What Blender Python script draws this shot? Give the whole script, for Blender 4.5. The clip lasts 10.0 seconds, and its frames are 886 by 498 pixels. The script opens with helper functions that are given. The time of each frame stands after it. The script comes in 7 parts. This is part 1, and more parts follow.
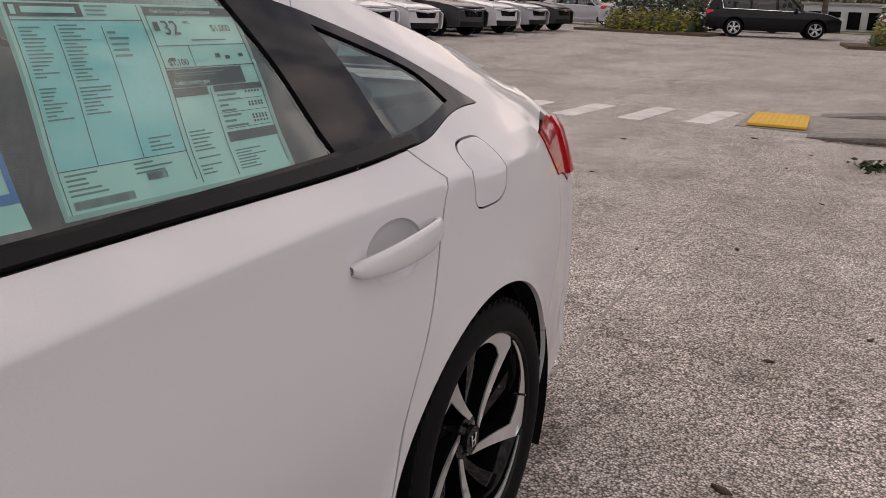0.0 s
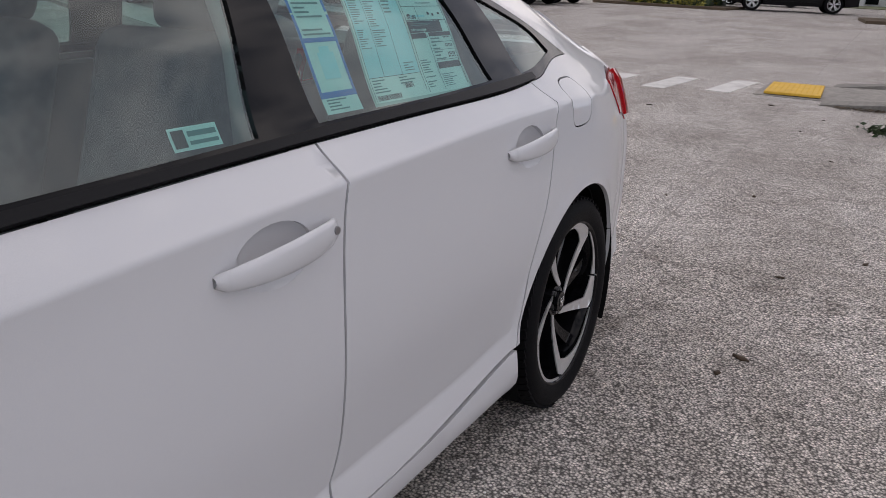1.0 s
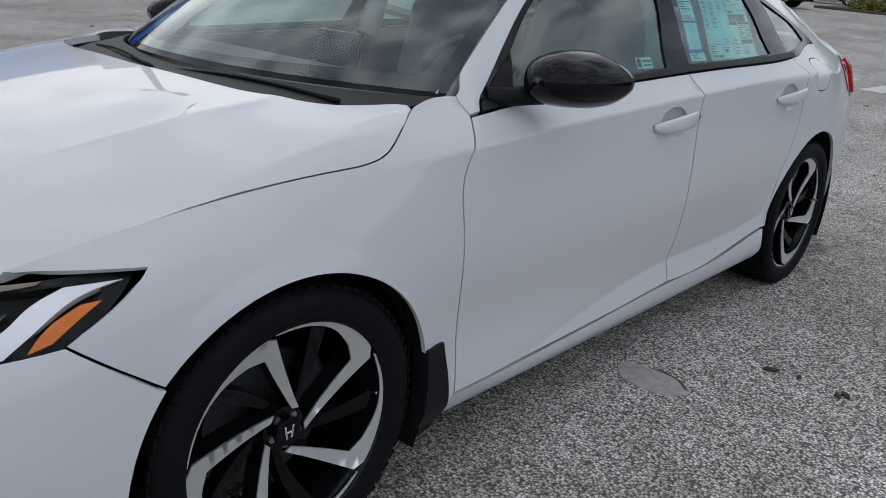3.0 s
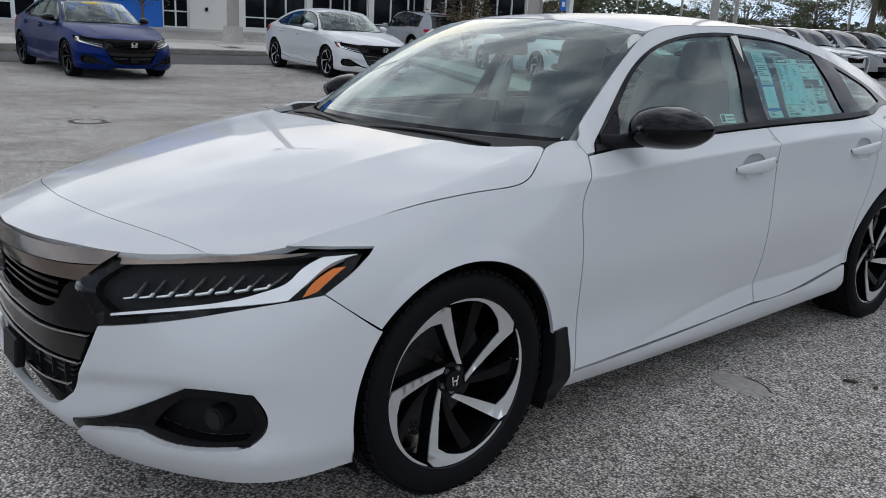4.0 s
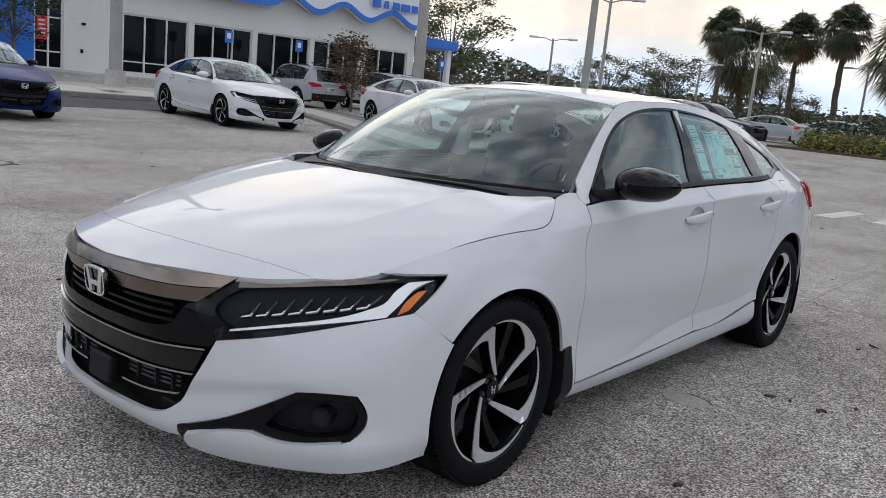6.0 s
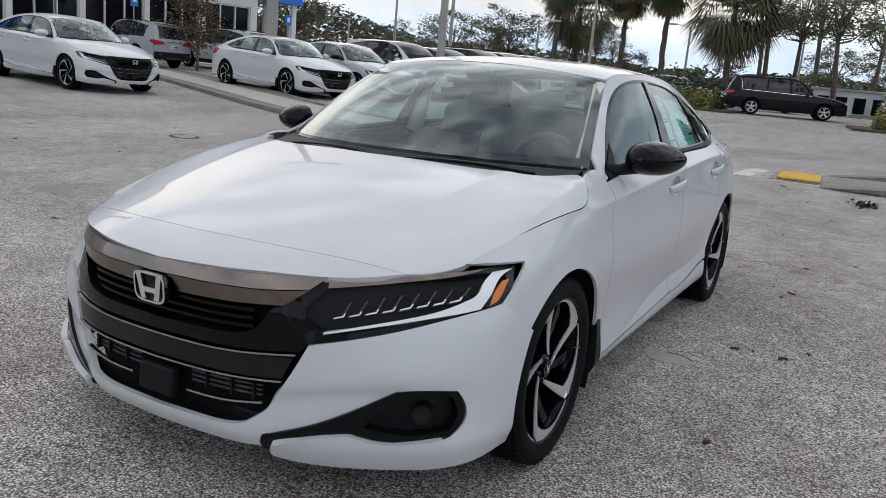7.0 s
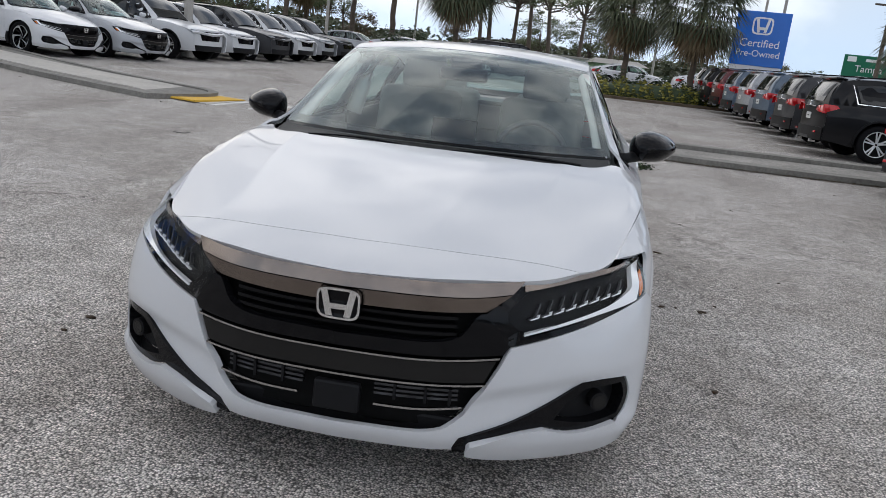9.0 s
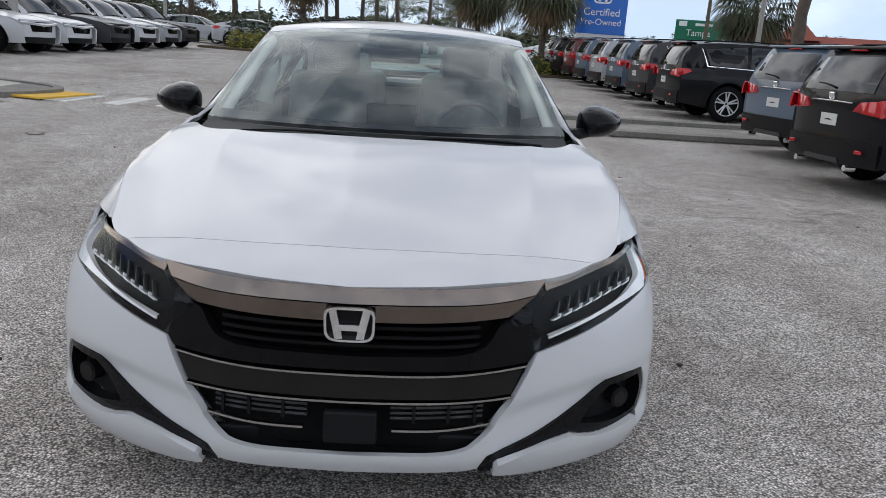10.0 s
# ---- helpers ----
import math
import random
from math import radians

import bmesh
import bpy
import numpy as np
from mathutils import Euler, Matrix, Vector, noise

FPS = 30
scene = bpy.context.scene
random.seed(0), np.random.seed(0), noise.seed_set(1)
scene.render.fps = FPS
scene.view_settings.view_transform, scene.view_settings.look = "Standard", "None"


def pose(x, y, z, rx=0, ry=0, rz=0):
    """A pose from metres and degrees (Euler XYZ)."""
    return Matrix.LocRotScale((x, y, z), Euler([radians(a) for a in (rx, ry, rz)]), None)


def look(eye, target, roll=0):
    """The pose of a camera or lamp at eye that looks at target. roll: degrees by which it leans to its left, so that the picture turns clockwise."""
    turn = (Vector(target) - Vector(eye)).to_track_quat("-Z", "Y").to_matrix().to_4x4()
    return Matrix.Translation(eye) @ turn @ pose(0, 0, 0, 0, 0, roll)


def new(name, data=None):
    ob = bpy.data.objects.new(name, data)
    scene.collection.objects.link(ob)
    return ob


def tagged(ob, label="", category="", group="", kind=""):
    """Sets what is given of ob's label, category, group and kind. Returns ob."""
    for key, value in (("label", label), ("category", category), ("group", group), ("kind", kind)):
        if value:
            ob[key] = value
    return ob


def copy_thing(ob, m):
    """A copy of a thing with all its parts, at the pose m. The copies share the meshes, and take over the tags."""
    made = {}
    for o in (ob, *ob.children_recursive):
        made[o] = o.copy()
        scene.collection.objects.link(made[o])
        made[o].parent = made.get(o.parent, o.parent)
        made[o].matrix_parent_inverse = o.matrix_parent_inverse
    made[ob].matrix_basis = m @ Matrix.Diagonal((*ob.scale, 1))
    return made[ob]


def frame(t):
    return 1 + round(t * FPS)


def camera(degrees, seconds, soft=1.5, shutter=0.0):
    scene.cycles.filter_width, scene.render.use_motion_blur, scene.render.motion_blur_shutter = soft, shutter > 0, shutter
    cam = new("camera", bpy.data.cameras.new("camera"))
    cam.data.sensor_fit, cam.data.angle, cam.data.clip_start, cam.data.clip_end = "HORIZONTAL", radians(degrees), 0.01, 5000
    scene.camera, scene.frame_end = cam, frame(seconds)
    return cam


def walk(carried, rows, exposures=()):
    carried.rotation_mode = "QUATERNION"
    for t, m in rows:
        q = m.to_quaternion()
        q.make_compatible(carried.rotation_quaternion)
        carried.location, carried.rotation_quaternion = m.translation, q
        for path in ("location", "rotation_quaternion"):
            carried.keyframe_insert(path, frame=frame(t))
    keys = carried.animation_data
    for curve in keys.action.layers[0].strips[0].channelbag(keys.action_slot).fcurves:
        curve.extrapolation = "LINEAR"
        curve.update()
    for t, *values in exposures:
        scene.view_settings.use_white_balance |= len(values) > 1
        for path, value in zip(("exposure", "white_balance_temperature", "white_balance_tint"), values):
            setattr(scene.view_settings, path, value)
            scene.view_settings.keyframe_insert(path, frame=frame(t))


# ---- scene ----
cam = camera(57.6, 10.0, 0.7)
PATH = [
    (0, (1.572, 1.326, 1.281), (0.678, 3.02, 0.707), 2.2),
    (0.5, (1.632, 0.935, 1.254), (0.772, 2.64, 0.657), 2.1),
    (1, (1.672, 0.578, 1.278), (0.765, 2.243, 0.642), 2.6),
    (1.5, (1.674, 0.159, 1.268), (0.728, 1.802, 0.63), 3.4),
    (2, (1.743, -0.194, 1.278), (0.767, 1.427, 0.632), 5.6),
    (2.5, (1.918, -0.582, 1.286), (0.774, 0.915, 0.615), 5.2),
    (3, (2.065, -0.904, 1.3), (0.821, 0.508, 0.622), 4.9),
    (3.2, (2.128, -1.053, 1.297), (0.843, 0.322, 0.62), 4.5),
    (4.3, (2.595, -1.542, 1.298), (1.084, -0.305, 0.866), 3.2),
    (4.5, (2.661, -1.609, 1.302), (1.135, -0.377, 0.91), 3.5),
    (5, (2.711, -1.813, 1.316), (1.235, -0.515, 0.949), 4.1),
    (5.5, (2.661, -2.066, 1.334), (1.236, -0.711, 0.969), 4.8),
    (6, (2.413, -2.177, 1.302), (1.153, -0.668, 0.937), 5.6),
    (6.2, (2.279, -2.217, 1.31), (1.139, -0.616, 0.936), 5.2),
    (7.3, (1.628, -2.673, 1.326), (0.718, -0.949, 0.877), 5.5),
    (7.5, (1.512, -2.726, 1.31), (0.615, -0.998, 0.85), 5.7),
    (8, (1.168, -2.797, 1.306), (0.434, -0.998, 0.833), 5.8),
    (8.5, (0.869, -2.905, 1.314), (0.419, -1.013, 0.848), 6.8),
    (9, (0.574, -3.062, 1.337), (0.296, -1.136, 0.875), 6.9),
    (9.5, (0.343, -2.985, 1.318), (0.155, -1.05, 0.847), 6.0),
    (10, (0.149, -2.853, 1.306), (0.216, -0.912, 0.827), 4.4),
]
EXPOSURES = [(0.0, 0.38, 7210, 24), (0.5, 0.38, 6810, 21), (1.0, 0.38, 6460, 19), (1.5, 0.36, 6310, 16), (2.0, 0.36, 6210, 14), (2.6, 0.28, 6060, 12), (3.2, 0.28, 5910, 9), (4.5, 0.35, 6010, 9), (5.2, 0.34, 6060, 11), (6.0, 0.4, 6110, 11), (7.5, 0.36, 6110, 11), (8.0, 0.5, 6110, 11), (8.6, 0.54, 6110, 11), (9.2, 0.4, 6110, 11), (10.0, 0.43, 6060, 11)]
walk(cam, [(t, look(eye, target, roll)) for t, eye, target, roll in PATH], EXPOSURES)

# ---- daylight: a broken overcast sky late in the day, low sun behind cloud ----
world = bpy.data.worlds.new("sky")
scene.world = world
world.use_nodes = True
wn, wl = world.node_tree.nodes, world.node_tree.links
wn.clear()
w_out = wn.new("ShaderNodeOutputWorld")
w_bg = wn.new("ShaderNodeBackground")
w_sky = wn.new("ShaderNodeTexSky")
w_sky.sky_type, w_sky.sun_disc = "NISHITA", False
w_sky.sun_elevation, w_sky.sun_rotation = radians(14), radians(-58)
w_co = wn.new("ShaderNodeTexCoord")
w_map = wn.new("ShaderNodeMapping")
w_map.inputs["Scale"].default_value = (1.9, 1.9, 3.1)
w_noise = wn.new("ShaderNodeTexNoise")
w_noise.inputs["Scale"].default_value, w_noise.inputs["Detail"].default_value = 1.7, 6
w_ramp = wn.new("ShaderNodeValToRGB")
w_ramp.color_ramp.elements[0].position, w_ramp.color_ramp.elements[0].color = 0.32, (0.5, 0.5, 0.5, 1)
w_ramp.color_ramp.elements[1].position, w_ramp.color_ramp.elements[1].color = 0.56, (1, 1, 1, 1)
w_tone = wn.new("ShaderNodeTexNoise")
w_tone.inputs["Scale"].default_value, w_tone.inputs["Detail"].default_value = 3.2, 5
w_cloud = wn.new("ShaderNodeValToRGB")
w_cloud.color_ramp.elements[0].position, w_cloud.color_ramp.elements[0].color = 0.40, (4.4, 4.65, 5.2, 1)
w_cloud.color_ramp.elements[1].position, w_cloud.color_ramp.elements[1].color = 0.62, (11.9, 11.6, 11.2, 1)
w_mix = wn.new("ShaderNodeMix")
w_mix.data_type = "RGBA"
wl.new(w_co.outputs["Generated"], w_map.inputs["Vector"])
wl.new(w_map.outputs["Vector"], w_noise.inputs["Vector"])
wl.new(w_map.outputs["Vector"], w_tone.inputs["Vector"])
wl.new(w_noise.outputs["Fac"], w_ramp.inputs["Fac"])
wl.new(w_tone.outputs["Fac"], w_cloud.inputs["Fac"])
wl.new(w_ramp.outputs["Color"], w_mix.inputs["Factor"])
wl.new(w_sky.outputs["Color"], w_mix.inputs["A"])
wl.new(w_cloud.outputs["Color"], w_mix.inputs["B"])
w_sep = wn.new("ShaderNodeSeparateXYZ")
w_up = wn.new("ShaderNodeMapRange")
w_up.inputs["From Min"].default_value, w_up.inputs["From Max"].default_value = 0.0, 0.9
w_up.inputs["To Min"].default_value, w_up.inputs["To Max"].default_value = 1.24, 0.84
w_scale = wn.new("ShaderNodeVectorMath")
w_scale.operation = "SCALE"
wl.new(w_co.outputs["Generated"], w_sep.inputs["Vector"])
wl.new(w_sep.outputs["Z"], w_up.inputs["Value"])
# cream light low over the land, above a blue-grey band
w_haze = wn.new("ShaderNodeMapRange")
w_haze.inputs["From Min"].default_value, w_haze.inputs["From Max"].default_value = 0.05, 0.42
w_haze.inputs["To Min"].default_value, w_haze.inputs["To Max"].default_value = 0.85, 0.0
w_tint = wn.new("ShaderNodeValToRGB")
for at_, col in ((0.045, (4.5, 5.5, 6.7, 1)), (0.10, (7.9, 6.7, 4.9, 1))):
    el = w_tint.color_ramp.elements[0 if at_ < 0.05 else 1]
    el.position, el.color = at_, col
w_wave = wn.new("ShaderNodeMath")
w_wave.operation, w_wave.inputs[1].default_value = "MULTIPLY_ADD", 0.07
w_less = wn.new("ShaderNodeMath")
w_less.operation, w_less.inputs[1].default_value = "SUBTRACT", 0.035
w_low = wn.new("ShaderNodeMix")
w_low.data_type = "RGBA"
wl.new(w_tone.outputs["Fac"], w_wave.inputs[0])
wl.new(w_sep.outputs["Z"], w_wave.inputs[2])
wl.new(w_wave.outputs[0], w_less.inputs[0])
wl.new(w_less.outputs[0], w_tint.inputs["Fac"])
wl.new(w_sep.outputs["Z"], w_haze.inputs["Value"])
wl.new(w_haze.outputs["Result"], w_low.inputs["Factor"])
wl.new(w_mix.outputs["Result"], w_low.inputs["A"])
w_toward = wn.new("ShaderNodeVectorMath")
w_toward.operation = "DOT_PRODUCT"
w_toward.inputs[1].default_value = (math.cos(radians(140)), math.sin(radians(140)), 0)
w_near = wn.new("ShaderNodeMapRange")
w_near.inputs["From Min"].default_value, w_near.inputs["From Max"].default_value = 0.35, 0.88
w_cool = wn.new("ShaderNodeMix")
w_cool.data_type = "RGBA"
w_cool.inputs["A"].default_value = (4.3, 5.3, 6.3, 1)
wl.new(w_co.outputs["Generated"], w_toward.inputs[0])
wl.new(w_toward.outputs["Value"], w_near.inputs["Value"])
wl.new(w_near.outputs["Result"], w_cool.inputs["Factor"])
wl.new(w_tint.outputs["Color"], w_cool.inputs["B"])
wl.new(w_cool.outputs["Result"], w_low.inputs["B"])
wl.new(w_low.outputs["Result"], w_scale.inputs[0])
wl.new(w_up.outputs["Result"], w_scale.inputs["Scale"])
wl.new(w_scale.outputs["Vector"], w_bg.inputs["Color"])
w_bg.inputs["Strength"].default_value = 0.094
wl.new(w_bg.outputs["Background"], w_out.inputs["Surface"])

sun = new("sun", bpy.data.lights.new("sun", "SUN"))
sun.data.energy, sun.data.angle, sun.data.color = 0.5, radians(100), (1.0, 0.93, 0.84)
SUN_AZ, SUN_EL = radians(148), radians(14)
sun.matrix_world = look((0, 0, 30), (-30 * math.cos(SUN_EL) * math.cos(SUN_AZ), -30 * math.cos(SUN_EL) * math.sin(SUN_AZ), 30 - 30 * math.sin(SUN_EL)))

# ---- materials ----
def material(name, color, rough=0.5, metal=0.0, coat=0.0, spec=0.5, vary=0.0, scale=8.0, bump=0.0, bump_scale=60.0, alpha=1.0, transmission=0.0, ior=1.45):
    m = bpy.data.materials.new(name)
    m.use_nodes = True
    nt = m.node_tree
    b = nt.nodes["Principled BSDF"]
    b.inputs["Base Color"].default_value = (*color, 1)
    b.inputs["Roughness"].default_value = rough
    b.inputs["Metallic"].default_value = metal
    b.inputs["Coat Weight"].default_value = coat
    b.inputs["Coat Roughness"].default_value = 0.02
    b.inputs["Specular IOR Level"].default_value = spec
    b.inputs["IOR"].default_value = ior
    b.inputs["Transmission Weight"].default_value = transmission
    if vary or bump:
        co = nt.nodes.new("ShaderNodeTexCoord")
    if vary:
        n1 = nt.nodes.new("ShaderNodeTexNoise")
        n1.inputs["Scale"].default_value, n1.inputs["Detail"].default_value = scale, 6
        n2 = nt.nodes.new("ShaderNodeTexNoise")
        n2.inputs["Scale"].default_value, n2.inputs["Detail"].default_value = scale * 9, 3
        ad = nt.nodes.new("ShaderNodeMath")
        ad.operation = "ADD"
        mr = nt.nodes.new("ShaderNodeMapRange")
        mr.inputs["From Min"].default_value, mr.inputs["From Max"].default_value = 0.6, 1.4
        mr.inputs["To Min"].default_value, mr.inputs["To Max"].default_value = 1 - vary, 1 + vary
        hsv = nt.nodes.new("ShaderNodeHueSaturation")
        hsv.inputs["Color"].default_value = (*color, 1)
        for n in (n1, n2):
            nt.links.new(co.outputs["Object"], n.inputs["Vector"])
        nt.links.new(n1.outputs["Fac"], ad.inputs[0])
        nt.links.new(n2.outputs["Fac"], ad.inputs[1])
        nt.links.new(ad.outputs[0], mr.inputs["Value"])
        nt.links.new(mr.outputs["Result"], hsv.inputs["Value"])
        nt.links.new(hsv.outputs["Color"], b.inputs["Base Color"])
    if bump:
        nb = nt.nodes.new("ShaderNodeTexNoise")
        nb.inputs["Scale"].default_value, nb.inputs["Detail"].default_value = bump_scale, 4
        bp = nt.nodes.new("ShaderNodeBump")
        bp.inputs["Strength"].default_value, bp.inputs["Distance"].default_value = bump, 0.01
        nt.links.new(co.outputs["Object"], nb.inputs["Vector"])
        nt.links.new(nb.outputs["Fac"], bp.inputs["Height"])
        nt.links.new(bp.outputs["Normal"], b.inputs["Normal"])
    return m


def car_paint(name, color, fleck, rough=0.45, coat=1.0, spec=0.3):
    """Base coat with fine flecks under a clear coat."""
    m = material(name, color, rough, 0.0, 1.0)
    nt = m.node_tree
    b = nt.nodes["Principled BSDF"]
    co = nt.nodes.new("ShaderNodeTexCoord")
    n = nt.nodes.new("ShaderNodeTexNoise")
    n.inputs["Scale"].default_value, n.inputs["Detail"].default_value = 900, 2
    r = nt.nodes.new("ShaderNodeValToRGB")
    r.color_ramp.elements[0].position, r.color_ramp.elements[0].color = 0.35, (*color, 1)
    r.color_ramp.elements[1].position, r.color_ramp.elements[1].color = 0.7, (*fleck, 1)
    nt.links.new(co.outputs["Object"], n.inputs["Vector"])
    nt.links.new(n.outputs["Fac"], r.inputs["Fac"])
    nt.links.new(r.outputs["Color"], b.inputs["Base Color"])
    b.inputs["Coat Weight"].default_value = coat
    b.inputs["Specular IOR Level"].default_value = spec
    return m


def glass(name, tint, rough=0.0, ior=1.95):
    """Thin automotive pane: mirror-like by its angle from either side, else clear with a tint."""
    m = bpy.data.materials.new(name)
    m.use_nodes = True
    nt = m.node_tree
    nt.nodes.clear()
    out = nt.nodes.new("ShaderNodeOutputMaterial")
    tr = nt.nodes.new("ShaderNodeBsdfTransparent")
    tr.inputs["Color"].default_value = (*tint, 1)
    gl = nt.nodes.new("ShaderNodeBsdfGlossy")
    gl.inputs["Roughness"].default_value = rough
    gl.inputs["Color"].default_value = (0.94, 1, 0.99, 1)
    lw = nt.nodes.new("ShaderNodeLayerWeight")
    lw.inputs["Blend"].default_value = 0.5
    steep = nt.nodes.new("ShaderNodeMath")
    steep.operation, steep.inputs[1].default_value = "POWER", 5.0
    gloss = nt.nodes.new("ShaderNodeMapRange")
    gloss.inputs["To Min"].default_value, gloss.inputs["To Max"].default_value = ((ior - 1) / (ior + 1)) ** 2, 1.0
    mx = nt.nodes.new("ShaderNodeMixShader")
    nt.links.new(lw.outputs["Facing"], steep.inputs[0])
    nt.links.new(steep.outputs[0], gloss.inputs["Value"])
    nt.links.new(gloss.outputs["Result"], mx.inputs["Fac"])
    nt.links.new(tr.outputs["BSDF"], mx.inputs[1])
    nt.links.new(gl.outputs["BSDF"], mx.inputs[2])
    nt.links.new(mx.outputs["Shader"], out.inputs["Surface"])
    return m


WHITE = car_paint("pearl_white_paint", (0.585, 0.59, 0.605), (0.67, 0.67, 0.68), coat=0.75)
BLACK_GLOSS = material("gloss_black", (0.005, 0.005, 0.006), 0.05, spec=0.22)
BLACK_TRIM = material("satin_black_plastic", (0.010, 0.010, 0.011), 0.45, spec=0.16, vary=0.15, scale=20, bump=0.05, bump_scale=400)
DARK = material("dark_cavity", (0.007, 0.007, 0.007), 0.9, spec=0.1)
DARK_STEEL = material("dark_brake_steel", (0.07, 0.07, 0.072), 0.5, 0.7, vary=0.2, scale=30)
FIN = material("lamp_fin_grey", (0.07, 0.072, 0.075), 0.3, 0.4)
CHROME = material("chrome", (0.90, 0.91, 0.92), 0.14, 1.0)
RAIL_CHROME = material("satin_rail_chrome", (0.46, 0.455, 0.45), 0.18, 1.0)
DARK_CHROME = material("dark_chrome", (0.23, 0.195, 0.172), 0.2, 1.0, vary=0.08, scale=12)
GREY_BAR = material("grey_gloss_bar", (0.014, 0.0135, 0.013), 0.10, spec=0.28)
MACHINED = material("machined_aluminium", (0.80, 0.81, 0.82), 0.34, 0.85, vary=0.06, scale=40)
RUBBER = material("tyre_rubber", (0.006, 0.006, 0.007), 0.62, spec=0.12, vary=0.2, scale=14, bump=0.12, bump_scale=250)
STEEL = material("brushed_steel", (0.35, 0.35, 0.36), 0.35, 1.0, vary=0.15, scale=30)
GLASS = glass("tinted_glass", (0.50, 0.68, 0.65), 0.0, 1.88)
GLASS_FRONT = glass("windscreen_glass", (0.92, 0.99, 0.97), 0.0, 2.0)
LENS = glass("clear_lens", (0.95, 0.95, 0.95), 0.0, 1.14)
AMBER = material("amber_reflector", (0.70, 0.17, 0.008), 0.2, 0.0, 0.4)
RED_LENS = material("red_lamp_lens", (0.46, 0.010, 0.014), 0.12, 0.0, 0.5)
WHITE_LENS = material("white_lamp_strip", (0.92, 0.93, 0.94), 0.15, 0.0, 1.0)
SEAT = material("dark_seat_cloth", (0.17, 0.173, 0.178), 0.85, vary=0.25, scale=30, bump=0.04, bump_scale=300)
DASH = material("dark_dash_plastic", (0.09, 0.09, 0.092), 0.6, vary=0.15, scale=25)
HEADLINER = material("pale_headliner", (0.66, 0.65, 0.62), 0.9, vary=0.05, scale=20)


# ---- mesh helpers ----
def mesh_object(name, verts, faces, mat, parent=None, label="", smooth=True, flat_from=None):
    me = bpy.data.meshes.new(name)
    me.from_pydata([tuple(v) for v in verts], [], [tuple(f) for f in faces])
    me.materials.append(mat)
    flags = np.full(len(me.polygons), smooth)
    if flat_from is not None:
        flags[flat_from:] = False
    me.polygons.foreach_set("use_smooth", flags)
    me.update()
    ob = new(name, me)
    if parent is not None:
        ob.parent = parent
    if label:
        tagged(ob, label)
    return ob


def part(name, bm, mat, parent, label="", smooth=False):
    me = bpy.data.meshes.new(name)
    bm.to_mesh(me)
    bm.free()
    me.materials.append(mat)
    if smooth:
        me.polygons.foreach_set("use_smooth", np.full(len(me.polygons), True))
    ob = new(name, me)
    ob.parent = parent
    if label:
        tagged(ob, label)
    return ob


def box_into(bm, size, m, bevel=0.0, segments=2):
    """A bevelled box of the given size, at the pose m, added to bm."""
    made = bmesh.ops.create_cube(bm, size=1.0, matrix=m @ Matrix.Diagonal((*size, 1)))
    if bevel > 0:
        edges = list({e for v in made["verts"] for e in v.link_edges})
        bmesh.ops.bevel(bm, geom=edges, offset=bevel, segments=segments, affect="EDGES", profile=0.5)
    return bm


def box(size, m, bevel=0.0, segments=2):
    return box_into(bmesh.new(), size, m, bevel, segments)


def cyl_into(bm, r1, r2, depth, m, n=24, caps=True):
    bmesh.ops.create_cone(bm, cap_ends=caps, segments=n, radius1=r1, radius2=r2, depth=depth, matrix=m)
    return bm


def tube(points, radius, n=8):
    """A tube along points; radius is one number or one for each point."""
    pts = [Vector(p) for p in points]
    rad = [radius] * len(pts) if isinstance(radius, (int, float)) else radius
    verts, faces = [], []
    for i, p in enumerate(pts):
        d = (pts[min(i + 1, len(pts) - 1)] - pts[max(i - 1, 0)]).normalized()
        a = d.cross(Vector((0, 0, 1)) if abs(d.z) < 0.9 else Vector((1, 0, 0))).normalized()
        b = d.cross(a)
        for k in range(n):
            w = 2 * math.pi * k / n
            verts.append(p + rad[i] * (math.cos(w) * a + math.sin(w) * b))
    for i in range(len(pts) - 1):
        for k in range(n):
            faces.append((i * n + k, i * n + (k + 1) % n, (i + 1) * n + (k + 1) % n, (i + 1) * n + k))
    faces.append(tuple(range(n))[::-1])
    faces.append(tuple((len(pts) - 1) * n + k for k in range(n)))
    return verts, faces


def spline(xs, ys):
    """A natural cubic spline through the points, straight beyond its ends."""
    xs, ys = np.asarray(xs, float), np.asarray(ys, float)
    n, h = len(xs), np.diff(xs)
    A, r = np.eye(n), np.zeros(n)
    for i in range(1, n - 1):
        A[i, i - 1:i + 2] = h[i - 1], 2 * (h[i - 1] + h[i]), h[i]
        r[i] = 6 * ((ys[i + 1] - ys[i]) / h[i] - (ys[i] - ys[i - 1]) / h[i - 1])
    M = np.linalg.solve(A, r)

    def at(x):
        x = np.clip(np.asarray(x, float), xs[0], xs[-1])
        i = np.clip(np.searchsorted(xs, x) - 1, 0, n - 2)
        a, b = xs[i + 1] - x, x - xs[i]
        return (M[i] * a ** 3 + M[i + 1] * b ** 3) / (6 * h[i]) + (ys[i] / h[i] - M[i] * h[i] / 6) * a + (ys[i + 1] / h[i] - M[i + 1] * h[i] / 6) * b
    return at


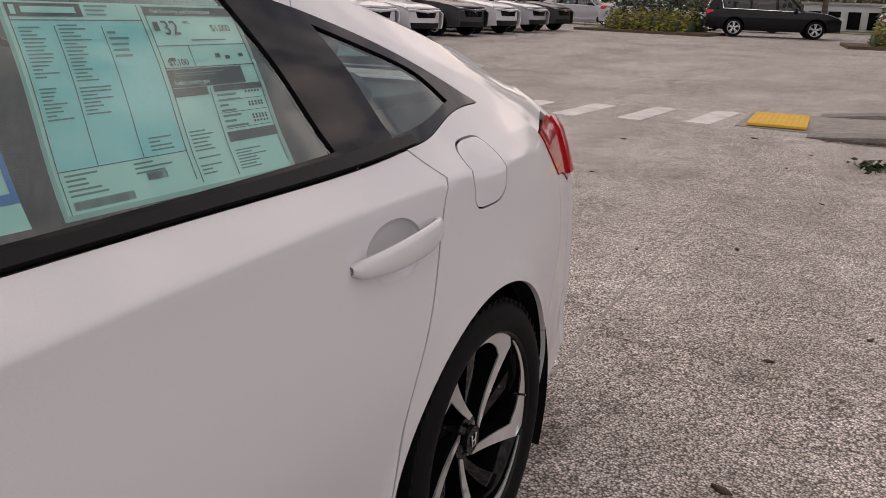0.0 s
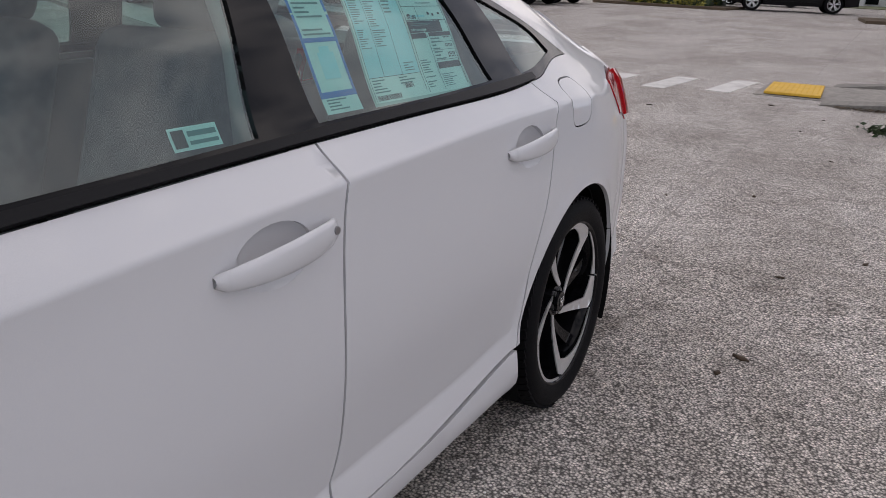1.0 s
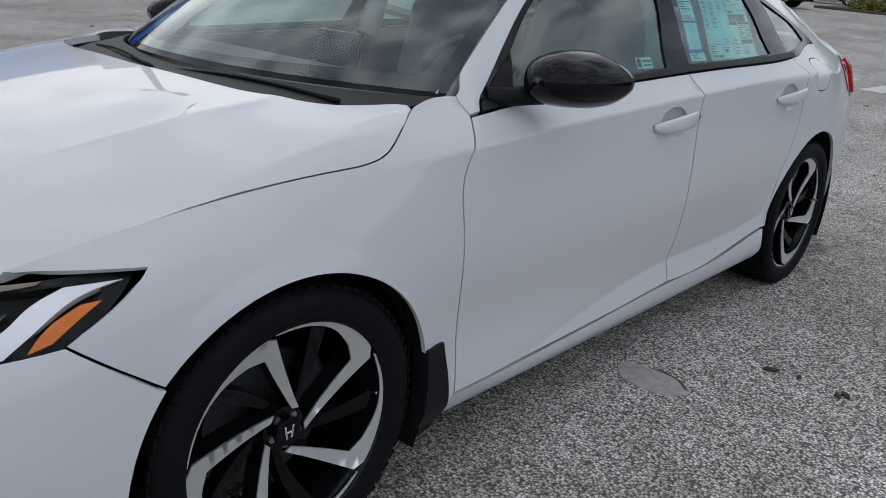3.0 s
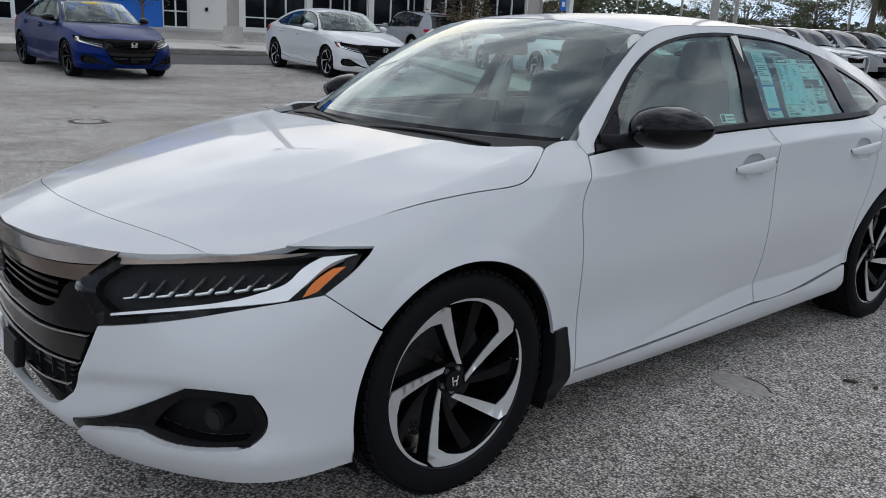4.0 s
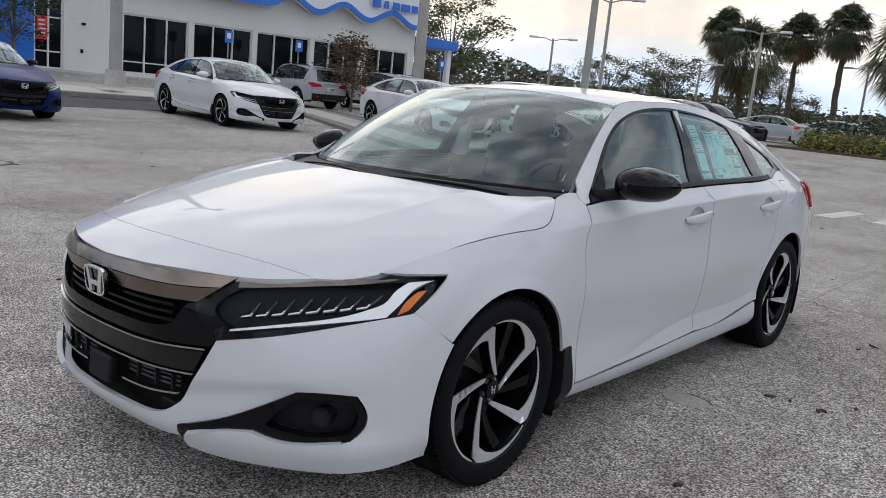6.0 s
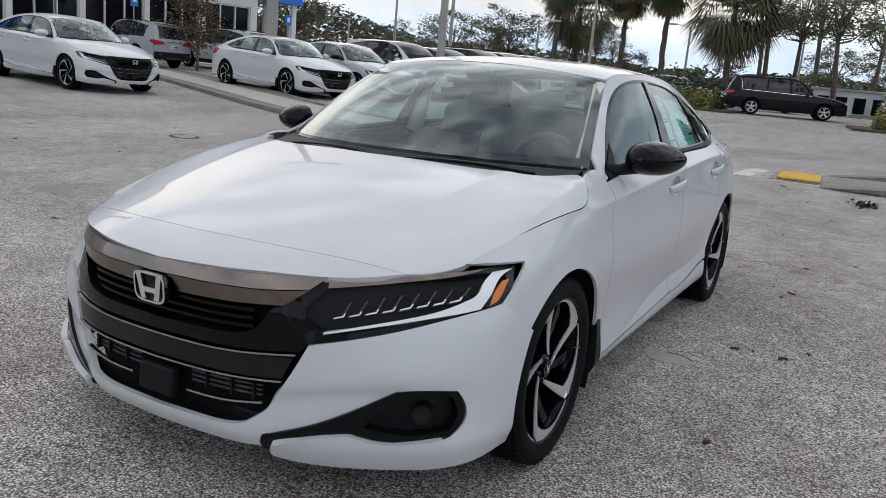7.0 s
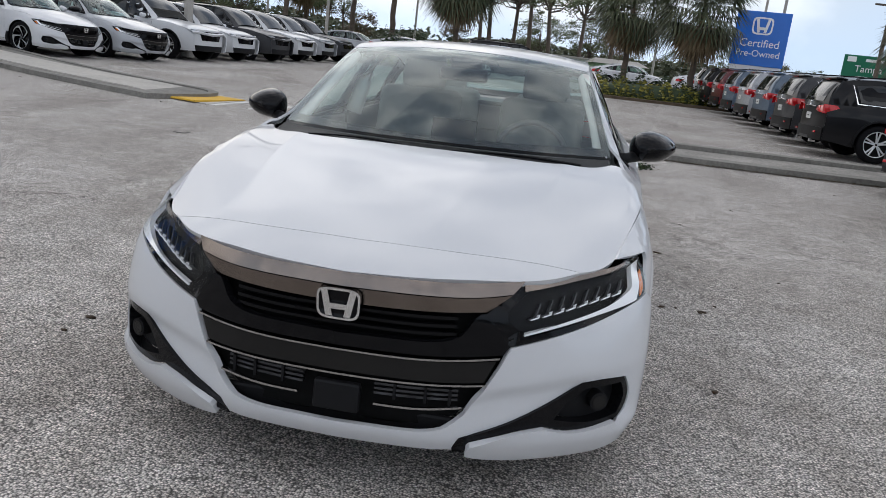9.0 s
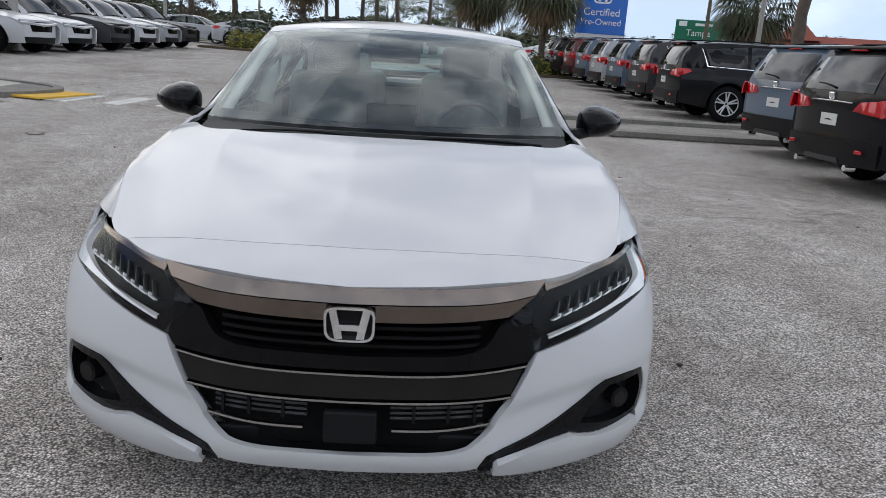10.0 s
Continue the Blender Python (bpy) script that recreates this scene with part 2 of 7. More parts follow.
def through_levels(z, Z, X):
    """A smooth monotone curve X(Z) through columns of levels, each column at its own z. Z and X: levels by columns."""
    d = np.diff(X, axis=0) / np.maximum(np.diff(Z, axis=0), 1e-6)
    h = np.diff(Z, axis=0)
    m = np.zeros_like(X)
    m[0], m[-1] = d[0], d[-1]
    w1, w2 = 2 * h[1:] + h[:-1], h[1:] + 2 * h[:-1]
    same = d[1:] * d[:-1] > 0
    with np.errstate(divide="ignore", invalid="ignore"):
        m[1:-1] = np.where(same, (w1 + w2) / (w1 / d[:-1] + w2 / d[1:]), 0.0)
    i = np.clip((z[None, :] > Z).sum(0) - 1, 0, len(Z) - 2)
    c = np.arange(Z.shape[1])
    t = (z - Z[i, c]) / h[i, c]
    lo, hi = t < 0, t > 1
    t0 = np.clip(t, 0, 1)
    y = ((1 + 2 * t0) * (1 - t0) ** 2 * X[i, c] + t0 * (1 - t0) ** 2 * h[i, c] * m[i, c] + t0 ** 2 * (3 - 2 * t0) * X[i + 1, c] + t0 ** 2 * (t0 - 1) * h[i, c] * m[i + 1, c])
    y = np.where(lo, y + t * h[i, c] * m[i, c], y)
    return np.where(hi, y + (t - 1) * h[i, c] * m[i + 1, c], y)


def inside(px, py, poly):
    """Which of the points lie inside the polygon."""
    res = np.zeros(len(px), bool)
    x0, y0 = poly[-1]
    for x1, y1 in poly:
        if y0 != y1:
            res ^= ((y0 > py) != (y1 > py)) & (px < (x1 - x0) * (py - y0) / (y1 - y0) + x0)
        x0, y0 = x1, y1
    return res


def curve(points, step=0.02):
    """A smooth run through points (chord-length spline), in even small steps."""
    p = np.asarray(points, float)
    if len(p) == 1:
        return [tuple(p[0])]
    if len(p) == 2:
        n = max(1, int(np.ceil(np.hypot(*(p[1] - p[0])) / step)))
        return [tuple(p[0] + (p[1] - p[0]) * k / n) for k in range(n + 1)]
    s = np.r_[0, np.cumsum(np.hypot(*np.diff(p, axis=0).T))]
    n = max(2, int(np.ceil(s[-1] / step)))
    q = np.linspace(0, s[-1], n + 1)
    return list(zip(spline(s, p[:, 0])(q), spline(s, p[:, 1])(q)))


def outline(*runs, step=0.02):
    """A closed outline from runs of points; each run is smooth, and runs meet in corners."""
    res = []
    for run in runs:
        for q in curve(run, step):
            if not res or np.hypot(q[0] - res[-1][0], q[1] - res[-1][1]) > step * 0.2:
                res.append((float(q[0]), float(q[1])))
    if np.hypot(res[0][0] - res[-1][0], res[0][1] - res[-1][1]) < step * 0.2:
        res.pop()
    return res


def shrink(poly, by):
    """The outline moved inwards, to leave a shut line."""
    p = np.asarray(poly)
    area = 0.5 * np.sum(p[:, 0] * np.roll(p[:, 1], -1) - np.roll(p[:, 0], -1) * p[:, 1])
    e = np.roll(p, -1, 0) - p
    e /= np.maximum(np.hypot(*e.T), 1e-9)[:, None]
    nrm = np.c_[-e[:, 1], e[:, 0]] * (1 if area > 0 else -1)
    m = nrm + np.roll(nrm, 1, 0)
    m /= np.maximum((m * nrm).sum(1), 0.35)[:, None]
    return [tuple(q) for q in p + by * m]


def sheet(name, poly, surf, mat, parent, step=0.03, holes=(), offset=0.0, depth=0.012, label="", mirror=False, gap=0.0, out=1.0, lines=(), weld=False):
    """A panel cut by its outline (and holes) out of the surface surf(a, b) -> xyz, its rim turned in by depth. lines: runs of mesh edges along creases. out: the side that is outward."""
    from mathutils.geometry import delaunay_2d_cdt
    if gap:
        poly = shrink(poly, gap)
        holes = [shrink(h, -gap) for h in holes]
    loops = [poly, *holes]
    pts, edges = [], []
    for lp in loops:
        k = len(pts)
        pts += [tuple(map(float, q)) for q in lp]
        edges += [(k + i, k + (i + 1) % len(lp)) for i in range(len(lp))]
    a = np.array(poly)
    gx, gy = np.meshgrid(np.arange(a[:, 0].min() + step / 2, a[:, 0].max(), step), np.arange(a[:, 1].min() + step / 2, a[:, 1].max(), step))
    gx, gy = gx.ravel(), gy.ravel()
    ok = inside(gx, gy, poly)
    for h in holes:
        ok &= ~inside(gx, gy, h)
    rim = np.array(pts)
    for run in lines:
        last = -1
        r = np.array(run)
        ins = inside(r[:, 0], r[:, 1], poly)
        for h in holes:
            ins &= ~inside(r[:, 0], r[:, 1], h)
        for q, into in zip(r, ins):
            if into and np.min(np.hypot(rim[:, 0] - q[0], rim[:, 1] - q[1])) > 0.006:
                pts.append((float(q[0]), float(q[1])))
                if last == len(pts) - 2:
                    edges.append((last, len(pts) - 1))
                last = len(pts) - 1
            else:
                last = -5
    rim = np.array(pts)
    gx, gy = gx[ok], gy[ok]
    if len(gx):
        near = np.min((gx[:, None] - rim[None, :, 0]) ** 2 + (gy[:, None] - rim[None, :, 1]) ** 2, axis=1)
        keep = near > (0.45 * step) ** 2
        pts += list(zip(gx[keep], gy[keep]))
    v2, _, f2, _, _, _ = delaunay_2d_cdt([Vector(q) for q in pts], edges, [], 0, 1e-6)
    v2 = np.array([tuple(v) for v in v2])
    tri = np.array([f for f in f2 if len(f) == 3])
    c = v2[tri].mean(1)
    ok = inside(c[:, 0], c[:, 1], poly)
    for h in holes:
        ok &= ~inside(c[:, 0], c[:, 1], h)
    tri = tri[ok]
    used = np.unique(tri)
    idx = np.full(len(v2), -1)
    idx[used] = np.arange(len(used))
    v2, tri = v2[used], idx[tri]
    e = 1e-3
    P = surf(v2[:, 0], v2[:, 1])
    N = np.cross(surf(v2[:, 0] + e, v2[:, 1]) - surf(v2[:, 0] - e, v2[:, 1]), surf(v2[:, 0], v2[:, 1] + e) - surf(v2[:, 0], v2[:, 1] - e)) * out
    N /= np.maximum(np.linalg.norm(N, axis=1), 1e-9)[:, None]
    P = P + N * offset
    if out < 0:
        tri = tri[:, ::-1]
    count = {}
    for t in tri:
        for i in range(3):
            count[(int(t[i]), int(t[(i + 1) % 3]))] = True
    border = [(i, j) for i, j in count if (j, i) not in count]
    verts, faces = [tuple(p) for p in P], [tuple(int(i) for i in t) for t in tri]
    n_top = len(faces)
    if depth:
        low = {}
        for i, j in border:
            for k in (i, j):
                if k not in low:
                    low[k] = (k if weld else len(verts), len(verts) + (0 if weld else 1))
                    if not weld:
                        verts.append(tuple(P[k]))
                    verts.append(tuple(P[k] - depth * N[k]))
            faces.append((low[j][0], low[i][0], low[i][1], low[j][1]))
    made = [mesh_object(name, verts, faces, mat, parent, label, True, 0 if weld else n_top)]
    if mirror:
        made.append(mesh_object(name, [(-x, y, z) for x, y, z in verts], [f[::-1] for f in faces], mat, parent, label, True, n_top))
    return made


def empty(name, m=None):
    ob = new(name)
    ob.empty_display_size = 0.2
    if m is not None:
        ob.matrix_world = m
    return ob

# ---- saloon body: sections along y (front axle at 0, nose at -y), half width x ----
ST = [-0.5, -0.2, 0.1, 0.42, 0.8, 1.67, 2.3, 2.83, 3.2, 3.6]
Z0 = spline(ST, [.20, .20, .20, .20, .195, .195, .20, .22, .25, .28])
X0 = spline(ST, [.85, .89, .90, .885, .875, .872, .88, .89, .87, .80])
Z1 = spline(ST, [.28, .28, .27, .265, .25, .25, .26, .30, .33, .36])
X1 = spline(ST, [.88, .913, .925, .918, .912, .908, .915, .925, .885, .79])
Z2 = spline(ST, [.42, .42, .42, .42, .40, .40, .42, .44, .46, .48])
X2 = spline(ST, [.885, .920, .932, .908, .895, .895, .902, .932, .898, .80])
Z3 = spline(ST, [.58, .60, .63, .63, .62, .62, .64, .66, .66, .66])
X3 = spline(ST, [.877, .923, .936, .925, .916, .916, .920, .935, .898, .80])
Z4 = spline(ST, [.70, .78, .845, .885, .912, .944, .955, .962, .962, .95])
X4 = spline(ST, [.845, .89, .886, .876, .874, .876, .874, .862, .826, .742])
Z5 = spline(ST, [.735, .82, .895, .945, .95, .985, 1.00, 1.015, 1.02, 1.0])
X5 = spline(ST, [.81, .855, .858, .832, .842, .840, .834, .805, .755, .69])
Z6 = spline(ST, [.757, .845, .92, .973, .978, 1.014, 1.034, 1.055, 1.07, 1.045])
X6 = spline(ST, [.775, .825, .842, .800, .812, .815, .804, .765, .70, .62])
SR = [-0.5, 0.42, 0.55, 0.7, 0.83, 1.0, 1.1, 1.4, 1.67, 2.3, 2.83, 3.2, 3.6]
Z8 = spline(SR, [.85, 1.02, 1.015, 1.10, 1.19, 1.295, 1.345, 1.385, 1.395, 1.365, 1.275, 1.19, 1.10])
X8 = spline(SR, [.70, .75, .75, .71, .675, .63, .608, .602, .600, .595, .588, .575, .5])


CREASE = spline([.2, .5, 1.12, 1.67, 2.07, 2.49, 2.9, 3.24], [.868, .889, .923, .945, .962, .970, .962, .938])
FOOT = spline([.6, .99, 1.31, 1.61, 2.31, 2.45], [.258, .302, .345, .368, .392, .42])


def flare(y, z):
    """The pressed lip round the two wheel arches."""
    res = 0.0 * y
    for cy, cz, r in ((0.0, .325, .377), (2.80, .332, .387)):
        t = np.clip((.046 - (np.hypot(y - cy, z - cz) - r)) / .030, 0, 1)
        res = res + .0045 * t * t * (3 - 2 * t)
    return res


def side(y, z):
    """The flank, as seen from its side: half width at (y, z)."""
    y, z = np.asarray(y, float), np.asarray(z, float)
    Z = np.array([f(y) for f in (Z0, Z1, Z2, Z3, Z4, Z5, Z6, Z8, Z8)])
    X = np.array([f(y) for f in (X0, X1, X2, X3, X4, X5, X6, X8, X8)])
    Z[7] = np.maximum((Z[6] + Z[8]) / 2, Z[6] + 0.01)
    Z[8] = np.maximum(Z[8], Z[7] + 0.01)
    X[7] = (X[6] + X[8]) / 2 + 0.012
    d_ = z - CREASE(y)
    cr = .024 * np.clip((y - .15) / .5, 0, 1) * np.clip((3.35 - y) / .4, 0, 1) * np.where(d_ > 0, np.exp(-d_ / .045), np.exp(d_ / .075))
    dn = .014 * np.clip((y - .62) / .5, 0, 1) * np.clip((2.45 - y) / .15, 0, 1) * np.exp(-np.abs(z - FOOT(y)) / .04)
    return np.stack([through_levels(z, Z, X) + cr - dn + flare(y, z), y, z], -1)


# nose: plan curves at six heights, in seven steps from the middle to the arch
NU = [0, .2, .4, .55, .7, .85, 1]
NZ = [.20, .28, .45, .60, .69, .775]
NX = [spline(NU, r) for r in (
    [0, .20, .38, .555, .737, .870, .89], [0, .20, .39, .565, .757, .898, .913], [0, .20, .40, .575, .753, .898, .922],
    [0, .20, .40, .565, .738, .886, .923], [0, .20, .39, .553, .706, .857, .908], [0, .19, .37, .52, .655, .77, .855])]
NY = [spline(NU, r) for r in (
    [-.905, -.895, -.865, -.795, -.68, -.505, -.2], [-.955, -.945, -.905, -.83, -.71, -.515, -.2], [-.95, -.94, -.90, -.82, -.71, -.515, -.2],
    [-.96, -.95, -.90, -.805, -.68, -.498, -.2], [-.965, -.95, -.885, -.775, -.632, -.475, -.2], [-.935, -.918, -.85, -.745, -.615, -.46, -.25])]


def nose(u, z):
    u, z = np.asarray(u, float), np.asarray(z, float)
    a = np.abs(u)
    Z = np.repeat(np.array(NZ)[:, None], len(np.atleast_1d(u)), 1)
    X = through_levels(np.atleast_1d(z), Z, np.array([f(a) for f in NX]))
    Y = through_levels(np.atleast_1d(z), Z, np.array([f(a) for f in NY]))
    X = X + flare(Y, np.atleast_1d(z)) * (Y > -.48)
    return np.stack([X * np.sign(u), Y, np.atleast_1d(z)], -1)


def nose_u(x, z):
    """The step along the nose at which its half width is x at the height z."""
    lo, hi = 0.0, 1.0
    for _ in range(40):
        mid = (lo + hi) / 2
        lo, hi = (mid, hi) if nose(np.array([mid]), np.array([z]))[0, 0] < x else (lo, mid)
    return lo


def nose_uy(y, z):
    lo, hi = 0.0, 1.0
    for _ in range(40):
        mid = (lo + hi) / 2
        lo, hi = (mid, hi) if nose(np.array([mid]), np.array([z]))[0, 1] < y else (lo, mid)
    return lo


BUMP_LINE = lambda a: np.interp(a, [.30, .45, .66, .80, .95], [.36, .425, .462, .470, .48])


def bumper_face(u, z):
    """The painted nose: hollowed between a crease and the fog lamp strip, with a proud blade below."""
    p = nose(u, z)
    a = np.abs(u)
    crease = BUMP_LINE(a)
    strip = np.interp(a, [.36, .40, .50, .60, .78], [.20, .255, .302, .315, .30])
    q = np.clip((a - .33) / .10, 0, 1) * np.clip((.86 - a) / .22, 0, 1)
    ease = np.clip((crease + .012 - z) / .055, 0, 1)
    hollow = .022 * ease * ease * (3 - 2 * ease) * q * (z > strip)
    blade = .016 * np.clip((a - .385) / .02, 0, 1) * np.clip((.92 - a) / .2, 0, 1) * (z <= strip) * np.clip((z - .17) / .03, 0.2, 1)
    d = np.stack([-np.sign(u) * .45 * np.clip(a, 0, 1), 1 - .3 * np.clip(a, 0, 1), 0 * a], -1)
    return p + d * (hollow - blade)[:, None]


def on_nose(*xz):
    return [(nose_u(x, z), z) for x, z in xz]


# bonnet: from its middle line to its edge (the flank's sixth row)
HOOD_C = spline([-.96, -.9, -.75, -.5, -.1, .3, .6], [.728, .757, .812, .875, .952, 1.004, 1.03])
NOSE_X = spline([-.96, -.93, -.85, -.75, -.6, -.5], [.12, .24, .43, .56, .69, .775])
NOSE_Z = spline([-.96, -.93, -.85, -.75, -.6, -.5], [.730, .733, .738, .745, .754, .757])


def HOOD_X(y):
    return np.where(np.asarray(y) < -.5, NOSE_X(y), X6(y))


def HOOD_Z(y):
    return np.where(np.asarray(y) < -.5, NOSE_Z(y), Z6(y))



def bonnet(x, y):
    x, y = np.asarray(x, float), np.asarray(y, float)
    q = np.clip(np.abs(x) / HOOD_X(y), 0, 1.2)
    zc, ze = HOOD_C(y), HOOD_Z(y)
    crease = 0.008 * np.exp(-np.abs(np.abs(x) - (0.50 + 0.10 * (y + 0.4))) / 0.06) * np.clip((y + 0.6) / 0.6, 0, 1)
    top = np.stack([x, y, ze + (zc - ze) * (1 - q ** 2.6) + crease], -1)
    over = np.abs(x) - HOOD_X(y)
    edge = side(y, HOOD_Z(y) - 1.8 * over) * np.stack([np.sign(x), 1 + 0 * x, 1 + 0 * x], -1)
    return np.where(((over > 0) & (y > -.2))[..., None], edge, top)


ROOF_C = spline([.95, 1.05, 1.25, 1.55, 1.9, 2.3, 2.6, 2.9, 3.2, 3.45, 3.75], [1.375, 1.394, 1.420, 1.440, 1.446, 1.424, 1.376, 1.292, 1.186, 1.118, 1.085])


def roof(x, y):
    x, y = np.asarray(x, float), np.asarray(y, float)
    xr, zr = X8(y) + 0.0, Z8(y)
    q = np.clip(np.abs(x) / xr, 0, 1.1)
    return np.stack([x, y, zr + (np.maximum(ROOF_C(y), zr) - zr) * (1 - q ** 2.4)], -1)


def screen(s, v):
    """Windscreen: s across (-1 to 1), v from its foot (0) to its head (1)."""
    s, v = np.asarray(s, float), np.asarray(v, float)
    xb, yb, zb = 0.752 * s, 0.27 + 0.28 * np.abs(s) ** 2.3, 0.992 - 0.007 * s * s
    xt, yt, zt = 0.602 * s, 1.03 + 0.07 * s * s, 1.388 - 0.043 * np.abs(s) ** 2.5
    bow = 0.05 * 4 * v * (1 - v) * (1 - 0.6 * s * s)
    return np.stack([xb + (xt - xb) * v, yb + (yt - yb) * v - bow * 0.38, zb + (zt - zb) * v + bow * 0.92], -1)


def backlight(s, v):
    s, v = np.asarray(s, float), np.asarray(v, float)
    xb, yb, zb = 0.60 * s, 3.30 - 0.13 * s * s, 1.135 + 0.0 * s
    xt, yt, zt = 0.585 * s, 2.52 - 0.05 * s * s, 1.378 - 0.045 * np.abs(s) ** 2.5
    bow = 0.03 * 4 * v * (1 - v)
    return np.stack([xb + (xt - xb) * v, yb + (yt - yb) * v + bow * 0.3, zb + (zt - zb) * v + bow], -1)


def arch(cy, cz, r, a0, a1, n=26):
    """Points on a wheel arch from angle a0 to a1 (degrees from +y, turning up)."""
    return [(cy + r * math.cos(radians(a0 + (a1 - a0) * k / n)), cz + r * math.sin(radians(a0 + (a1 - a0) * k / n))) for k in range(n + 1)]


def wheel(parent, cx, cy, cz, sgn, spin=108):
    """A 19 inch wheel: tyre, black barrel, five twin spokes with machined hooks, cap, disc and caliper."""
    w = empty("wheel")
    w.parent = parent
    w.matrix_basis = Matrix.Translation((cx, cy, cz)) @ (Matrix.Identity(4) if sgn > 0 else Matrix.Rotation(math.pi, 4, "Z"))
    # tyre by revolving its section; x is the axle, outward is +x
    sec = [(-.105, .258), (-.112, .270), (-.116, .290), (-.112, .314), (-.098, .328), (-.07, .3335), (0, .335), (.07, .3335), (.098, .328), (.112, .314), (.116, .293), (.113, .272), (.105, .259)]
    n, verts, faces = 72, [], []
    for k in range(n):
        a = 2 * math.pi * k / n
        for x, r in sec:
            verts.append((x, r * math.cos(a), r * math.sin(a)))
    m = len(sec)
    for k in range(n):
        for i in range(m - 1):
            faces.append((k * m + i, k * m + i + 1, ((k + 1) % n) * m + i + 1, ((k + 1) % n) * m + i))
    tyre = mesh_object("tyre", verts, [f[::-1] for f in faces], RUBBER, w)
    # tread blocks: raised ribs and shoulder lugs
    bm = bmesh.new()
    for k in range(66):
        a = 2 * math.pi * k / 66
        for x, wd in ((-.085, .034), (.085, .034)):
            box_into(bm, (wd, .024, .007), Matrix.Rotation(a, 4, "X") @ pose(x, 0, .3325, 0, 7 if x > 0 else -7, 12 if x > 0 else -12))
        for x in (-.04, 0.0, .04):
            box_into(bm, (.03, .0296, .006), Matrix.Rotation(a + x * 3, 4, "X") @ pose(x, 0, .3345))
    part("tread", bm, RUBBER, w)
    # barrel and rim lip
    sec = [(-.09, .240), (.06, .234), (.085, .248), (.100, .2535), (.106, .2580), (.104, .2620), (.094, .2625), (-.10, .256)]
    verts, faces, m, n = [], [], len(sec), 96
    for k in range(n):
        a = 2 * math.pi * k / n
        for x, r in sec:
            verts.append((x, r * math.cos(a), r * math.sin(a)))
    for k in range(n):
        for i in range(m):
            faces.append((k * m + i, k * m + (i + 1) % m, ((k + 1) % n) * m + (i + 1) % m, ((k + 1) % n) * m + i))
    mesh_object("rim", verts, faces, BLACK_GLOSS, w, "gloss black rim barrel")

    def face(y, z):
        """The dished face of the wheel: its depth x by radius."""
        r = np.hypot(y, z)
        return np.stack([0.062 + 0.030 * np.clip((r - .06) / .19, 0, 1.2) ** 1.6, y, z], -1)

    def pol(r, a):
        r = r if r < .09 else r * 1.048
        return (r * math.cos(radians(a)), r * math.sin(radians(a)))
    hub = [pol(.052, a) for a in range(0, 360, 10)]
    sheet("hub", hub, face, BLACK_GLOSS, w, step=.03, offset=-.004, depth=.05, out=1)
    for k in range(5):
        o = spin + 72 * k
        hook = outline([pol(.054, o - 56), pol(.228, o - 7.5)], [pol(.228, o - 7.5), pol(.246, o + .5)], [pol(.246, o + .5), pol(.2465, o + 18), pol(.2465, o + 40), pol(.2462, o + 64)],
                       [pol(.2385, o + 65), pol(.2345, o + 48), pol(.2265, o + 27), pol(.2095, o + 11)], [pol(.2095, o + 11), pol(.193, o + 1)], [pol(.193, o + 1), pol(.048, o - 38)], step=.012)
        sheet("spoke", hook, face, MACHINED, w, step=.025, offset=.004, depth=.004)
        sheet("spoke_back", hook, face, BLACK_GLOSS, w, step=.03, offset=0, depth=.045)
        rib = outline([pol(.05, o - 80), pol(.14, o - 52), pol(.236, o - 42)], [pol(.236, o - 32), pol(.14, o - 40), pol(.05, o - 62)], step=.02)
        sheet("rib", rib, face, BLACK_GLOSS, w, step=.03, offset=-.018, depth=.035)
        arc = outline([pol(.2425, o - 9), pol(.2462, o - 9)], [pol(.2462, o - 9), pol(.2462, o - 3)], [pol(.2425, o - 3), pol(.2425, o - 9)], step=.02)
        sheet("rim_flash", arc, face, MACHINED, w, step=.03, offset=.003, depth=.003)
    bm = cyl_into(bmesh.new(), .034, .032, .012, pose(.070, 0, 0, 0, 90, 0), 32)
    cap = part("centre_cap", bm, BLACK_GLOSS, w)
    bm = bmesh.new()
    for s in (-1, 1):
        box_into(bm, (.004, .005, .030), pose(.078, .008 * s, 0, -9 * s, 0, 0), .001, 1)
    box_into(bm, (.004, .018, .005), pose(.078, 0, 0), .001, 1)
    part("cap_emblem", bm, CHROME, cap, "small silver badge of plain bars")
    for k in range(5):
        a = radians(90 + 36 + 72 * k)
        part("wheel_nut", cyl_into(bmesh.new(), .009, .009, .02, Matrix.Translation((.056, .035 * math.cos(a), .035 * math.sin(a))) @ pose(0, 0, 0, 0, 90, 0), 6), STEEL, w)
    bm = cyl_into(bmesh.new(), .155, .155, .022, pose(-.02, 0, 0, 0, 90, 0), 48)
    part("brake_disc", bm, DARK_STEEL, w)
    bm = box(( .06, .07, .16), Matrix.Rotation(radians(25), 4, "X") @ pose(-.01, .13, 0), .015)
    part("caliper", bm, DARK_STEEL, w)
    bm = cyl_into(bmesh.new(), .004, .003, .03, pose(.10, *pol(.205, 8), 0, 80, 0), 8)
    part("valve", bm, CHROME, w)
    return w


def both(xz):
    """A run on the nose and its mirror: from the left flank over the middle to the right."""
    return [(-u, z) for u, z in xz[::-1]] + xz


